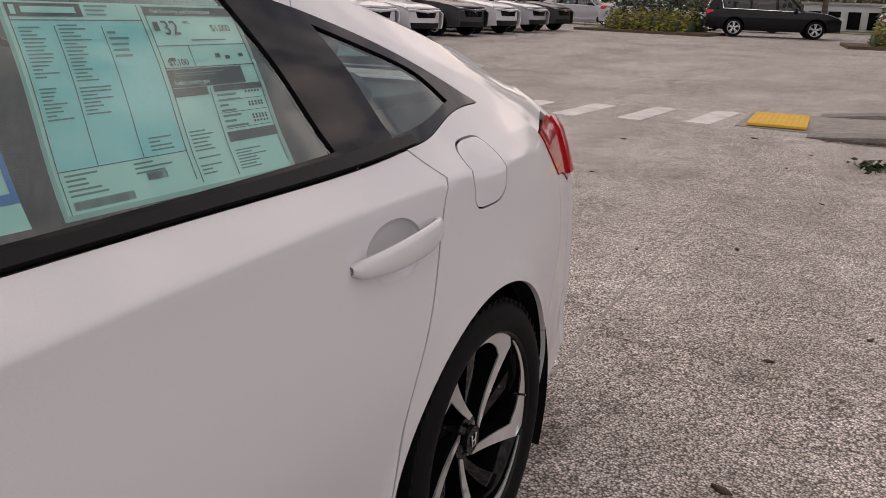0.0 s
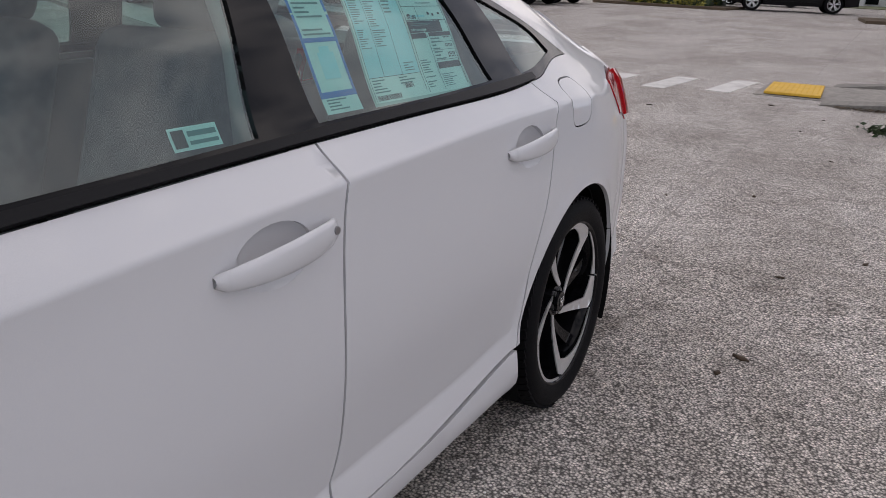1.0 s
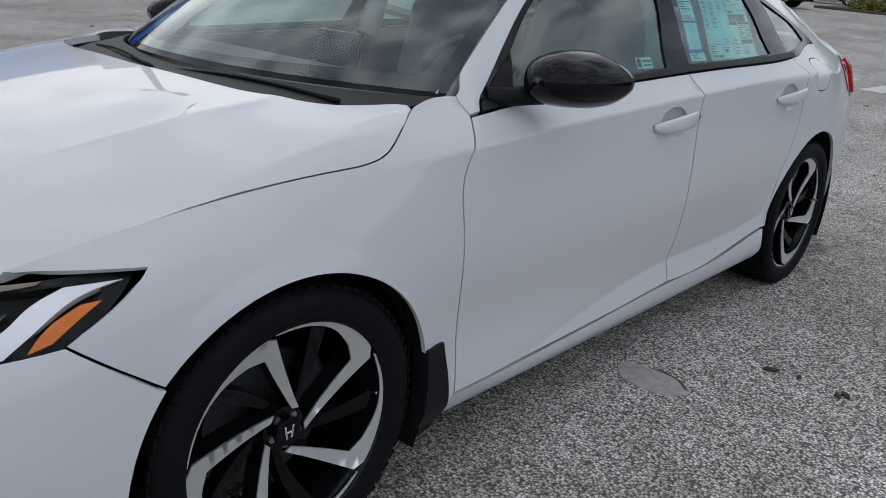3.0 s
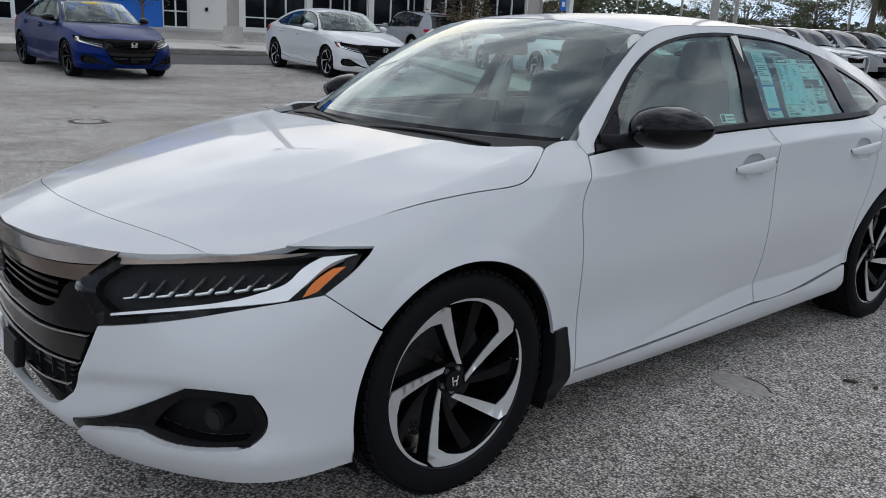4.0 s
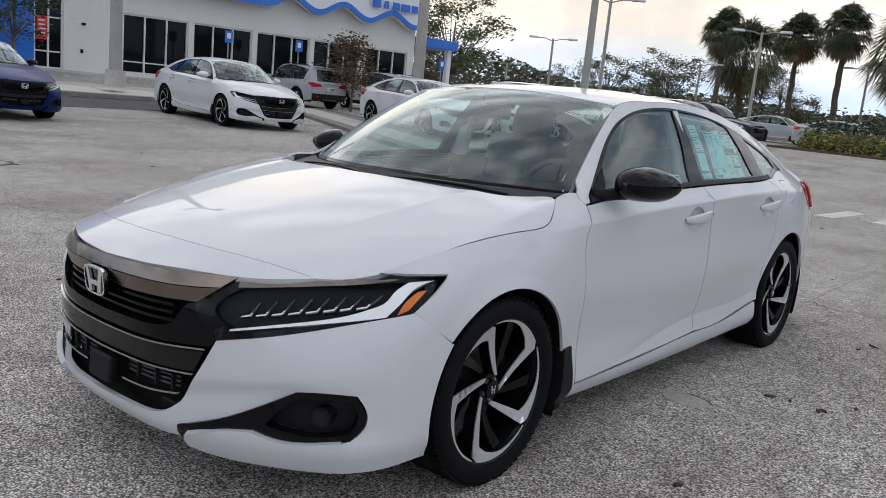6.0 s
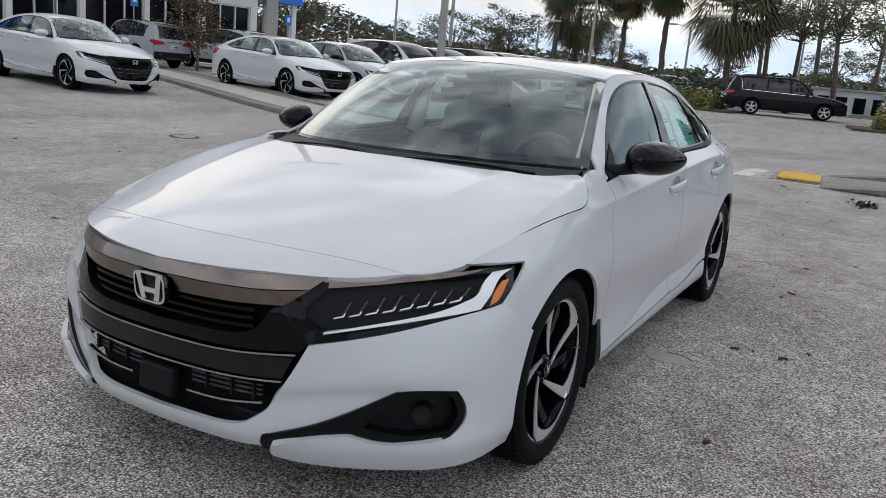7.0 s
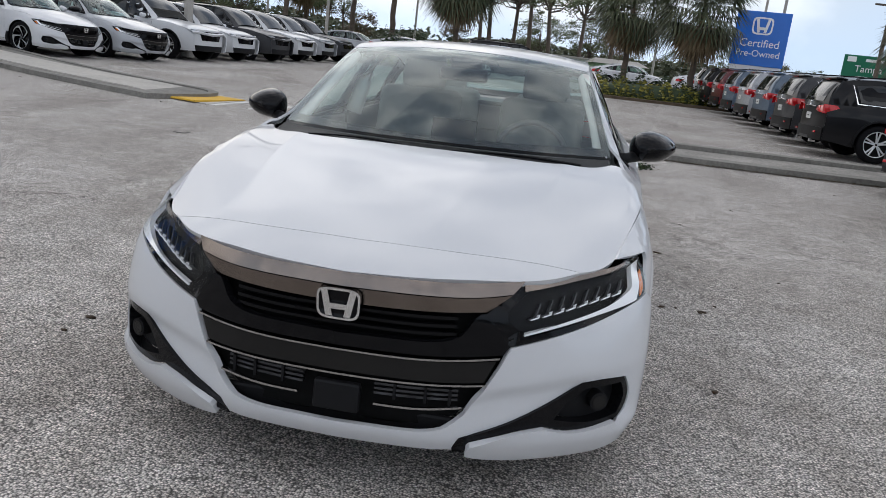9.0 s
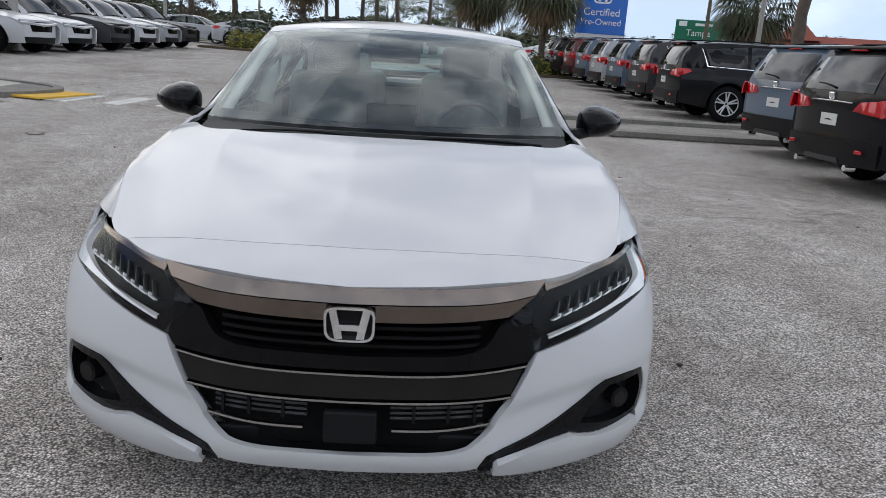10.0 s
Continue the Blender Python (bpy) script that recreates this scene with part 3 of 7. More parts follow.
def saloon(paint, name="saloon_car"):
    car = empty(name)
    AC, AR = (0.0, 0.325, 0.377), (2.80, 0.332, 0.387)

    # --- flanks ---
    hood_edge = [(-.485, .776), (-.40, .799), (-.314, .820), (-.222, .840), (-.121, .860), (-.01, .875), (.122, .883), (.204, .888), (.268, .905), (.325, .939), (.371, .964), (.41, .983)]
    crease_runs = [[(y, float(CREASE(y)) + o) for y in np.arange(.25, 3.3, .03)] for o in (-.007, 0, .007)] + [[(y, float(FOOT(y)) + o) for y in np.arange(.7, 2.42, .03)] for o in (-.007, 0, .007)]
    arch_runs = [arch(c[0], c[1], c[2] + o, -20, 200, 60) for c in (AC, AR) for o in (.030, .040, .050, .060)]
    crease_runs += arch_runs
    gap1 = [(.556, .953), (.530, .915), (.512, .889)]
    gap1b = [(.512, .889), (.472, .821), (.466, .718), (.472, .575), (.487, .414), (.481, .266)]
    fender = outline(hood_edge, [(.41, .983), (.43, .989), (.548, .995)], [(.548, .995), (.556, .953)], gap1, gap1b, [(.481, .266), (.43, .205), (.365, .205)],
                     arch(*AC, -18, 141), [(-.293, .562), (-.38, .625), (-.44, .672)], [(-.44, .672), (-.340, .730), (-.292, .771)], [(-.292, .771), (-.40, .772), (-.485, .772)])
    sheet("front_wing", fender, side, paint, car, .03, gap=.0014, mirror=True, lines=crease_runs)
    gap2 = [(1.662, .945), (1.639, .825), (1.628, .67), (1.629, .55), (1.632, .44), (1.615, .36), (1.612, .293)]
    belt1 = [(.556, .953), (.8, .972), (1.09, .987), (1.4, .998), (1.663, 1.006)]
    door1 = outline(belt1, [(1.663, 1.006), (1.662, .945)], gap2, [(1.612, .293), (1.1, .272), (.481, .266)], gap1b[::-1], gap1[::-1])
    pocket1 = [(1.47 + .085 * math.cos(a), .868 + .048 * math.sin(a)) for a in np.linspace(0, 2 * math.pi, 28)[:-1]]
    d1 = sheet("front_door", door1, side, paint, car, .03, gap=.0034, mirror=True, holes=[pocket1], lines=crease_runs)
    gap3 = [(2.651, .974), (2.613, .921), (2.562, .829), (2.504, .709), (2.456, .617), (2.428, .519), (2.412, .42), (2.395, .353)]
    belt2 = [(1.663, 1.006), (2.1, 1.014), (2.5, 1.021), (2.615, 1.027)]
    door2 = outline(belt2, [(2.615, 1.027), (2.651, .974)], gap3, [(2.395, .353), (2.0, .299), (1.744, .287), (1.612, .293)], gap2[::-1], [(1.662, .945), (1.663, 1.006)])
    pocket2 = [(2.435 + .085 * math.cos(a), .888 + .048 * math.sin(a)) for a in np.linspace(0, 2 * math.pi, 28)[:-1]]
    d2 = sheet("rear_door", door2, side, paint, car, .03, gap=.0034, mirror=True, holes=[pocket2], lines=crease_runs)
    sill = outline([(.481, .263), (1.1, .269), (1.612, .288), (2.0, .294), (2.395, .348)], [(2.395, .348), (2.40, .21)], [(2.40, .21), (1.67, .185), (.80, .185), (.43, .202)])
    sheet("side_skirt", sill, side, paint, car, .04, gap=.0015, mirror=True, offset=.001, depth=.03)
    dlo_low = [(2.615, 1.027), (2.72, 1.033), (2.82, 1.05), (2.93, 1.066), (3.09, 1.068)]
    dlo_up = [(3.09, 1.068), (2.95, 1.128), (2.75, 1.205), (2.5, 1.275), (2.2, 1.328), (1.9, 1.357), (1.63, 1.366), (1.33, 1.346), (1.10, 1.293), (.935, 1.212), (.78, 1.10), (.633, .990)]
    rail = [(y, float(Z8(y)) - .002) for y in (.61, .7, .83, 1.0, 1.1, 1.25, 1.4, 1.67, 2.0, 2.3, 2.55)]
    apillar = outline(rail, [(2.55, float(Z8(2.55)) - .002), (2.5, 1.275)], dlo_up[3:], [(.633, .990)], [(.633, .990), (.602, .960)], [(.602, .960), (.558, .955)], [(.558, .955), (.549, .995)], [(.549, .995), (.575, 1.008), (.61, float(Z8(.61)) - .002)])
    sheet("roof_rail", apillar, side, paint, car, .03, gap=.001, mirror=True)
    lamp_edge = [(3.33, .972), (3.36, .92), (3.42, .85)]
    fuel = [(2.84 + .085 * math.copysign(abs(math.cos(a)) ** .55, math.cos(a)) + .03 * math.sin(a), .955 + .062 * math.copysign(abs(math.sin(a)) ** .55, math.sin(a))) for a in np.linspace(0, 2 * math.pi, 40)[:-1]]
    quarter = outline([(2.55, float(Z8(2.55)) - .002), (2.83, 1.273), (3.2, 1.188), (3.42, 1.138), (3.6, 1.098)], [(3.6, 1.098), (3.6, 1.0)], [(3.6, 1.0), (3.45, .985), (3.33, .972)], lamp_edge,
                      [(3.42, .85), (3.36, .73), (3.27, .60), (3.165, .50)], arch(*AR, 25, 176)[0:], [(2.414, .36), (2.395, .353)], gap3[::-1], [(2.651, .974), (2.615, 1.027)], dlo_low, dlo_up[:4], [(2.5, 1.275), (2.55, 1.33)])
    sheet("rear_wing", quarter, side, paint, car, .03, gap=.002, mirror=True, holes=[fuel], lines=crease_runs)
    sheet("fuel_flap", fuel, side, paint, car, .03, gap=.002)
    mesh_fuel = sheet("wing_patch", fuel, lambda a, b: side(a, b) * np.array([-1, 1, 1]), paint, car, .03, out=-1)
    rear_low = outline([(3.42, .848), (3.36, .728), (3.27, .598), (3.168, .497)], arch(*AR, 25, -18, 8), [(3.17, .215), (3.6, .27)], [(3.6, .27), (3.6, .80)], [(3.6, .80), (3.5, .84), (3.42, .848)])
    sheet("rear_bumper_side", rear_low, side, paint, car, .04, gap=.002, mirror=True, label="")
    lampo = outline([(3.33, .970), (3.45, .983), (3.6, .99)], [(3.6, .99), (3.6, .80)], [(3.6, .80), (3.5, .84), (3.42, .848)], lamp_edge[::-1])
    sheet("tail_lamp", lampo, side, RED_LENS, car, .03, gap=.002, mirror=True, offset=.004, depth=.03, label="red tail lamp lens")

    # black window trim with panes
    g1 = outline([(.755, 1.0), (1.2, 1.014), (1.545, 1.026)], [(1.545, 1.026), (1.59, 1.20), (1.635, 1.356)], [(1.635, 1.356), (1.33, 1.336), (1.11, 1.285), (.945, 1.203), (.79, 1.085)], [(.79, 1.085), (.755, 1.0)])
    g2 = outline([(1.70, 1.03), (2.05, 1.036), (2.41, 1.046)], [(2.41, 1.046), (2.37, 1.17), (2.315, 1.297)], [(2.315, 1.297), (2.1, 1.336), (1.9, 1.350), (1.695, 1.357)], [(1.695, 1.357), (1.70, 1.03)])
    g3 = outline([(2.60, 1.047), (2.74, 1.058), (2.92, 1.086)], [(2.92, 1.086), (2.86, 1.135), (2.74, 1.185), (2.53, 1.247)], [(2.53, 1.247), (2.575, 1.14), (2.60, 1.047)])
    trim = outline([(.633, .990), (.60, .962)], [(.60, .958), (.8, .974), (1.09, .989), (1.4, 1.0), (1.663, 1.008), (2.1, 1.016), (2.5, 1.023), (2.615, 1.029)], dlo_low, dlo_up)
    sheet("window_trim", trim, side, BLACK_GLOSS, car, .03, holes=[g1, g2, g3], offset=.001, depth=.015, mirror=True)
    for nm, g in (("front_side_window", g1), ("rear_side_window", g2), ("quarter_window", g3)):
        for o in sheet(nm, g, side, GLASS, car, .06, offset=-.004, depth=0, mirror=True):
            o.visible_shadow = False
    strip = outline([(.60, .957), (.8, .973), (1.09, .988), (1.4, .999), (1.663, 1.007), (2.1, 1.015), (2.5, 1.022), (2.66, 1.029)], [(2.66, 1.029), (2.66, 1.044)], [(2.66, 1.044), (2.4, 1.038), (2.1, 1.030), (1.663, 1.022), (1.4, 1.013), (1.09, 1.003), (.8, .989), (.62, .975)])
    sheet("waist_seal", strip, side, BLACK_TRIM, car, .03, offset=.007, depth=.01, mirror=True)
    sail = outline([(.645, .992), (.79, 1.085)], [(.79, 1.085), (.755, .999)], [(.755, .999), (.62, .974)])
    sheet("mirror_sail", sail, side, BLACK_TRIM, car, .03, offset=.004, depth=.01, mirror=True)

    # inner dark shell behind the gaps, with the wheel wells
    hs = [arch(*AC, 0, 360)[:-1], arch(*AR, 0, 360)[:-1]]
    shell = outline([(-.45, .22), (.5, .215), (1.7, .21), (3.5, .29)], [(3.5, .29), (3.55, .95)], [(3.5, 1.0), (2.6, 1.0), (1.66, .985), (.6, .935), (.1, .88), (-.2, .80), (-.45, .70)], [(-.45, .70), (-.45, .22)])
    sheet("inner_shell", shell, side, DARK, car, .08, holes=hs, offset=-.055, depth=0, mirror=True)
    for cy, cz, r in (AC, AR):
        verts, faces = [], []
        for k in range(33):
            a = radians(-25 + 230 * k / 32)
            verts += [(x, cy + (r + .006) * math.cos(a), cz + (r + .006) * math.sin(a)) for x in (.60, .912)] 
        for k in range(32):
            faces.append((2 * k, 2 * k + 1, 2 * k + 3, 2 * k + 2))
        inner = [2 * k for k in range(33)]
        faces.append(tuple(inner))
        mesh_object("wheel_liner", verts, faces, DARK, car)
        mesh_object("wheel_liner", [(-x, y, z) for x, y, z in verts], [f[::-1] for f in faces], DARK, car)
    part("underbody", box((1.4, 3.8, .12), pose(0, 1.55, .26), .03), DARK, car)

    # --- nose ---
    seam = [(nose_uy(y, z), z) for y, z in ((-.44, .672), (-.38, .625), (-.302, .565))]
    archn = [(nose_uy(y, z), z) for y, z in arch(*AC, 141, 199, 10)]
    low = [(archn[-1][0], .203)] + on_nose((.80, .185), (.62, .182), (.42, .192), (.37, .208))
    lip = on_nose((.34, .222), (.2, .216)) + [(0.0, .215)]
    opening = [(0.0, .286)] + on_nose((.16, .287), (.27, .291), (.33, .308), (.38, .348))
    fang = on_nose((.38, .348), (.41, .40), (.44, .454), (.487, .556))
    hl_low = on_nose((.487, .556), (.568, .574), (.715, .615), (.827, .653)) + [seam[0]]
    right = outline(opening, fang, hl_low, seam, archn, low, low[-1:] + lip[:1], lip, step=.02)
    left = [(-u, z) for u, z in right[::-1] if u > 1e-6]
    bumper = right + left
    fog = outline(on_nose((.372, .165), (.352, .225), (.372, .268)), on_nose((.372, .268), (.51, .318), (.566, .346), (.677, .412), (.712, .434)), on_nose((.712, .434), (.78, .440), (.842, .436)), on_nose((.842, .436), (.862, .38), (.858, .335), (.838, .302)),
                  on_nose((.838, .302), (.79, .295), (.68, .288), (.61, .306)), on_nose((.61, .306), (.51, .288), (.40, .246)), on_nose((.40, .246), (.388, .225), (.405, .165)), step=.015)
    fogm = [(-u, z) for u, z in fog[::-1]]
    sheet("front_bumper", bumper, bumper_face, paint, car, .025, holes=[fog, fogm], gap=.0015, depth=.02, out=1, lines=[[(sg * a, float(BUMP_LINE(a)) + o) for a in np.arange(.36, .92, .015)] for o in (-.043, -.030, -.016, -.002, .012) for sg in (1, -1)])
    for f, sg in ((fog, 1), (fogm, -1)):
        pocket = outline(on_nose((.64, .325), (.70, .40), (.73, .418)), on_nose((.73, .418), (.835, .420)), on_nose((.835, .420), (.85, .37), (.835, .318)), on_nose((.835, .318), (.75, .306), (.64, .325)), step=.015)
        if sg < 0:
            pocket = [(-u, z) for u, z in pocket[::-1]]
        sheet("fog_bezel", [(u, max(z, .205)) for u, z in f], nose, BLACK_GLOSS, car, .03, holes=[pocket], offset=-.008, depth=.04, label="gloss black fog lamp surround")
        sheet("fog_pocket", pocket, nose, BLACK_TRIM, car, .03, offset=-.05, depth=0)
        c = nose(np.array([sg * nose_u(.772, .365)]), np.array([.365]))[0]
        lamp = part("fog_lamp", cyl_into(bmesh.new(), .030, .030, .05, Matrix.Translation((c[0] - sg * .015, c[1] + .035, c[2])) @ pose(0, 0, 0, 90, 0, sg * 25), 24), BLACK_TRIM, car)
        part("fog_lens", cyl_into(bmesh.new(), .022, .022, .052, Matrix.Translation((c[0] - sg * .015, c[1] + .033, c[2])) @ pose(0, 0, 0, 90, 0, sg * 25), 24), GREY_BAR, lamp, "round dark fog lamp lens")

    # bar under the bonnet, grille bands and rails
    bar_t = [(0.0, .735)] + on_nose((.25, .735), (.40, .735), (.498, .738))
    bar_m = [(0.0, .700)] + on_nose((.25, .700), (.40, .700), (.468, .705))
    bar_b = [(0.0, .648)] + on_nose((.15, .649), (.32, .652), (.405, .655))
    def sym(run_a, run_b, step=.02):
        a, b = curve(run_a, step), curve(run_b, step)
        return [(-u, z) for u, z in a[::-1] if u > 1e-6] + a + b[::-1] + [(-u, z) for u, z in b if u > 1e-6]
    sheet("grille_bar_top", sym(bar_t, bar_m), nose, DARK_CHROME, car, .03, offset=.010, depth=.03, out=1, label="smoked chrome bar above the grille")
    tilt = lambda u, z: nose(u, z) + np.stack([0 * z, np.clip((.705 - z) / .05, 0, 1) * .022, 0 * z], -1)
    sheet("grille_bar", sym(bar_m, bar_b), tilt, DARK_CHROME, car, .025, offset=.009, depth=.03, out=1, label="smoked chrome bar face above the grille")
    up_b = [(0.0, .556)] + on_nose((.2, .560), (.30, .568), (.335, .580), (.395, .652))
    back = sym(bar_t, [(0.0, .27)] + on_nose((.27, .275), (.40, .36), (.50, .52), (.55, .6)))
    sheet("grille_back", back, nose, DARK, car, .05, offset=-.06, depth=0, out=1)
    for z in (.575, .600, .625):
        sheet("grille_slat", sym([(0.0, z + .008)] + on_nose((.2, z + .010), (.335, z + .016)), [(0.0, z)] + on_nose((.2, z + .001), (.335, z + .006))), nose, BLACK_GLOSS, car, .03, offset=-.022, depth=.03, out=1)
    band = sym([(0.0, .556)] + on_nose((.2, .560), (.30, .568), (.35, .590), (.402, .655), (.415, .655), (.47, .60), (.486, .556)), [(0.0, .517)] + on_nose((.2, .518), (.35, .524), (.468, .532)))
    sheet("grille_band", band, nose, BLACK_GLOSS, car, .025, offset=-.006, depth=.03, out=1, label="gloss black grille surround band")
    sheet("grille_panel", sym([(0.0, .500)] + on_nose((.2, .502), (.35, .508), (.452, .514)), [(0.0, .440)] + on_nose((.2, .441), (.35, .445), (.424, .449))), nose, GREY_BAR, car, .03, offset=-.004, depth=.02, out=1, label="dark grey glossy grille panel")
    for z, xe, rise in ((.508, .458, .016), (.432, .424, .010)):
        sheet("grille_rail", sym([(0.0, z + .0028)] + on_nose((.2, z + .0038), (xe, z + rise + .0028)), [(0.0, z - .0028)] + on_nose((.2, z - .0018), (xe, z + rise - .0028))), nose, RAIL_CHROME, car, .03, offset=.004, depth=.012, out=1, label="thin chrome grille rail")
    for sg in (1, -1):
        r3 = outline(on_nose((.115, .357), (.25, .359), (.37, .372)), on_nose((.37, .366), (.25, .353), (.115, .351)), step=.02)
        r3 = r3 if sg > 0 else [(-u, z) for u, z in r3[::-1]]
        sheet("grille_rail", r3, nose, RAIL_CHROME, car, .03, offset=-.004, depth=.012, label="thin chrome grille rail")
        for z in (.378, .392, .406):
            s3 = outline(on_nose((.11, z + .004), (.36, z + .008)), on_nose((.36, z + .001), (.11, z - .003)), step=.02)
            s3 = s3 if sg > 0 else [(-u, q) for u, q in s3[::-1]]
            sheet("shutter_slat", s3, nose, DARK_STEEL, car, .04, offset=-.03, depth=.02)
        for x in (.17, .26, .33):
            part("shutter_post", box((.008, .02, .05), pose(sg * x, float(nose(np.array([nose_u(x, .39)]), np.array([.39]))[0, 1]) + .03, .392)), BLACK_TRIM, car)
    part("plate_bracket", box((.138, .03, .088), pose(0.008, -.952, .366, -4, 0, 0), .008), BLACK_TRIM, car, "black number plate bracket")
    part("air_dam", box((.8, .02, .10), pose(0, -.87, .27), .01), BLACK_TRIM, car)

    # emblem: a rounded ring with two uprights and a cross bar
    eo = [(.066 * math.copysign(abs(math.cos(a)) ** .45, math.cos(a)) * (1 - .10 * (1 - math.sin(a)) / 2), .650 + .046 * math.copysign(abs(math.sin(a)) ** .45, math.sin(a))) for a in np.linspace(0, 2 * math.pi, 49)[:-1]]
    ei = [(x * .90, .650 + (z - .650) * .87) for x, z in eo]
    flat = lambda x, z: np.stack([x, -.984 + (z - .650) * -.10 + .3 * x * x, z], -1)
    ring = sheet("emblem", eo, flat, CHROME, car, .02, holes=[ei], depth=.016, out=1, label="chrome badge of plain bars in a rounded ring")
    sheet("emblem_back", eo, flat, BLACK_GLOSS, car, .03, offset=-.012, depth=.006, out=1)
    for s in (1, -1):
        leg = [(s * x, z) for x, z in ((.016, .612), (.036, .612), (.052, .690), (.033, .690))]
        sheet("emblem_leg", leg if s > 0 else leg[::-1], flat, CHROME, car, .02, offset=-.001, depth=.008, out=1)
    sheet("emblem_bridge", [(-.026, .634), (.026, .634), (.028, .650), (-.028, .650)], flat, CHROME, car, .02, offset=-.001, depth=.008, out=1)

    # --- headlamps ---
    for sg in (1, -1):
        fl = (lambda o: o) if sg > 0 else (lambda o: [(-u, z) for u, z in o[::-1]])
        tip = [(nose_uy(y, z), z) for y, z in ((-.292, .771), (-.340, .730), (-.44, .672))]
        hl = outline(on_nose((.498, .737), (.66, .750), (.76, .757)) + tip[:1], tip, hl_low[::-1], on_nose((.487, .556), (.408, .652)), on_nose((.408, .652), (.498, .737)), step=.015)
        for o in sheet("headlamp_lens", shrink(fl(hl), .003), nose, LENS, car, .03, offset=.002, depth=.0):
            o.visible_shadow = False
        bez = outline(on_nose((.53, .728), (.66, .738), (.78, .748)), on_nose((.78, .748), (.845, .745), (.862, .70)), on_nose((.862, .70), (.80, .66), (.66, .615), (.54, .585)), on_nose((.54, .585), (.47, .64), (.53, .728)), step=.015)
        sheet("headlamp_bezel", fl(hl), nose, BLACK_GLOSS, car, .03, holes=[fl(bez)], offset=-.006, depth=.03, label="gloss black headlamp housing")
        sheet("headlamp_back", fl(bez), nose, BLACK_TRIM, car, .04, offset=-.035, depth=0)
        brow = outline(on_nose((.50, .737), (.66, .750), (.76, .756), (.80, .760)), on_nose((.80, .755), (.689, .734), (.505, .712)), step=.015)
        sheet("headlamp_brow", fl(brow), nose, DARK_CHROME, car, .03, offset=-.002, depth=.02)
        drl = outline(on_nose((.52, .588), (.66, .620), (.774, .645), (.846, .662)), on_nose((.846, .662), (.852, .70), (.843, .735), (.848, .752)), on_nose((.848, .752), (.822, .750)), on_nose((.822, .750), (.824, .722), (.826, .700), (.806, .682)), on_nose((.806, .682), (.764, .659), (.66, .629), (.52, .594)), step=.010)
        sheet("running_light", fl(drl), nose, WHITE_LENS, car, .02, offset=-.001, depth=.02, label="white running light strip")
        am = outline(on_nose((.861, .668), (.857, .70), (.852, .728)), on_nose((.852, .728), (.859, .730)), on_nose((.859, .730), (.869, .704), (.871, .680)), on_nose((.871, .680), (.861, .668)), step=.010)
        sheet("side_marker", fl(am), nose, AMBER, car, .02, offset=-.005, depth=.02, label="amber side marker")
        for k in range(8):
            x, z = .535 + .034 * k, .645 + .0070 * k
            fin = outline(on_nose((x, z - .012), (x + .022, z - .006)), on_nose((x + .022, z - .006), (x + .032, z + .034)), on_nose((x + .032, z + .034), (x + .029, z + .034)), on_nose((x + .029, z + .034), (x + .018, z - .001)), on_nose((x + .018, z - .001), (x, z - .009)), step=.010)
            sheet("lamp_fin", fl(fin), nose, FIN, car, .02, offset=-.022, depth=.012)
            foot = outline(on_nose((x + .002, z - .013), (x + .024, z - .007)), on_nose((x + .024, z - .007), (x + .026, z + .004)), on_nose((x + .026, z + .004), (x + .0235, z + .004), (x + .022, z - .0035)), on_nose((x + .022, z - .0035), (x + .002, z - .0095)), step=.010)
            sheet("fin_foot", fl(foot), nose, WHITE_LENS, car, .02, offset=-.010, depth=.010, label="small white light guide")

    # --- bonnet, nose strip, cowl, roof, glass ---
    def symxy(run_list, step=.03):
        """Outline from runs for x >= 0, first and last point on the middle line."""
        r = outline(*run_list, step=step)
        return r + [(-x, y) for x, y in r[::-1] if x > 1e-6]
    hood = symxy([[(0, .14), (.3, .155), (.57, .205), (.675, .272), (.745, .395)], [(.745, .395), (.765, .412), (.788, .402)], [(.788, .402)] + [(float(HOOD_X(y)) + (float(Z6(y)) - z) / 1.8, y) for y, z in hood_edge[-2:2:-1]] + [(.799, -.314), (.778, -.40), (.761, -.482)],
                  [(.761, -.482), (.714, -.575), (.659, -.64)], [(.659, -.64), (.481, -.712), (.3, -.768), (0, -.796)]])
    sheet("bonnet", hood, bonnet, paint, car, .03, lines=[[(sg * (.50 + .10 * (y + .4) + o), y) for y in np.arange(-.70, .16, .025)] for o in (-.012, 0, .012) for sg in (1, -1)], gap=.0008, out=1, depth=.02)
    strip = symxy([[(0, -.796), (.3, -.768), (.481, -.712), (.659, -.64)], [(.659, -.64), (.60, -.715), (.494, -.805), (.37, -.868), (.245, -.913), (0, -.946)]])
    sheet("nose_panel", strip, bonnet, paint, car, .025, gap=.0015, out=1, depth=.02)
    under = symxy([[(0, .2), (.72, .33)], [(.72, .33), (.80, .1), (.78, -.3), (.70, -.55)], [(.70, -.55), (.45, -.80), (0, -.90)]], .06)
    sheet("engine_cover", under, bonnet, DARK, car, .08, offset=-.03, depth=0, out=1)
    for o in sheet("windscreen", [(-1, .02), (1, .02), (1, 1), (-1, 1)] and outline([(-1, .02), (1, .02)], [(1, .02), (1, 1)], [(1, 1), (-1, 1)], [(-1, 1), (-1, .02)], step=.08), screen, GLASS_FRONT, car, .08, depth=0, out=1):
        o.visible_shadow = False
    frit = outline([(-1, .0), (1, .0)], [(1, .0), (1, 1)], [(1, 1), (-1, 1)], [(-1, 1), (-1, .0)], step=.06)
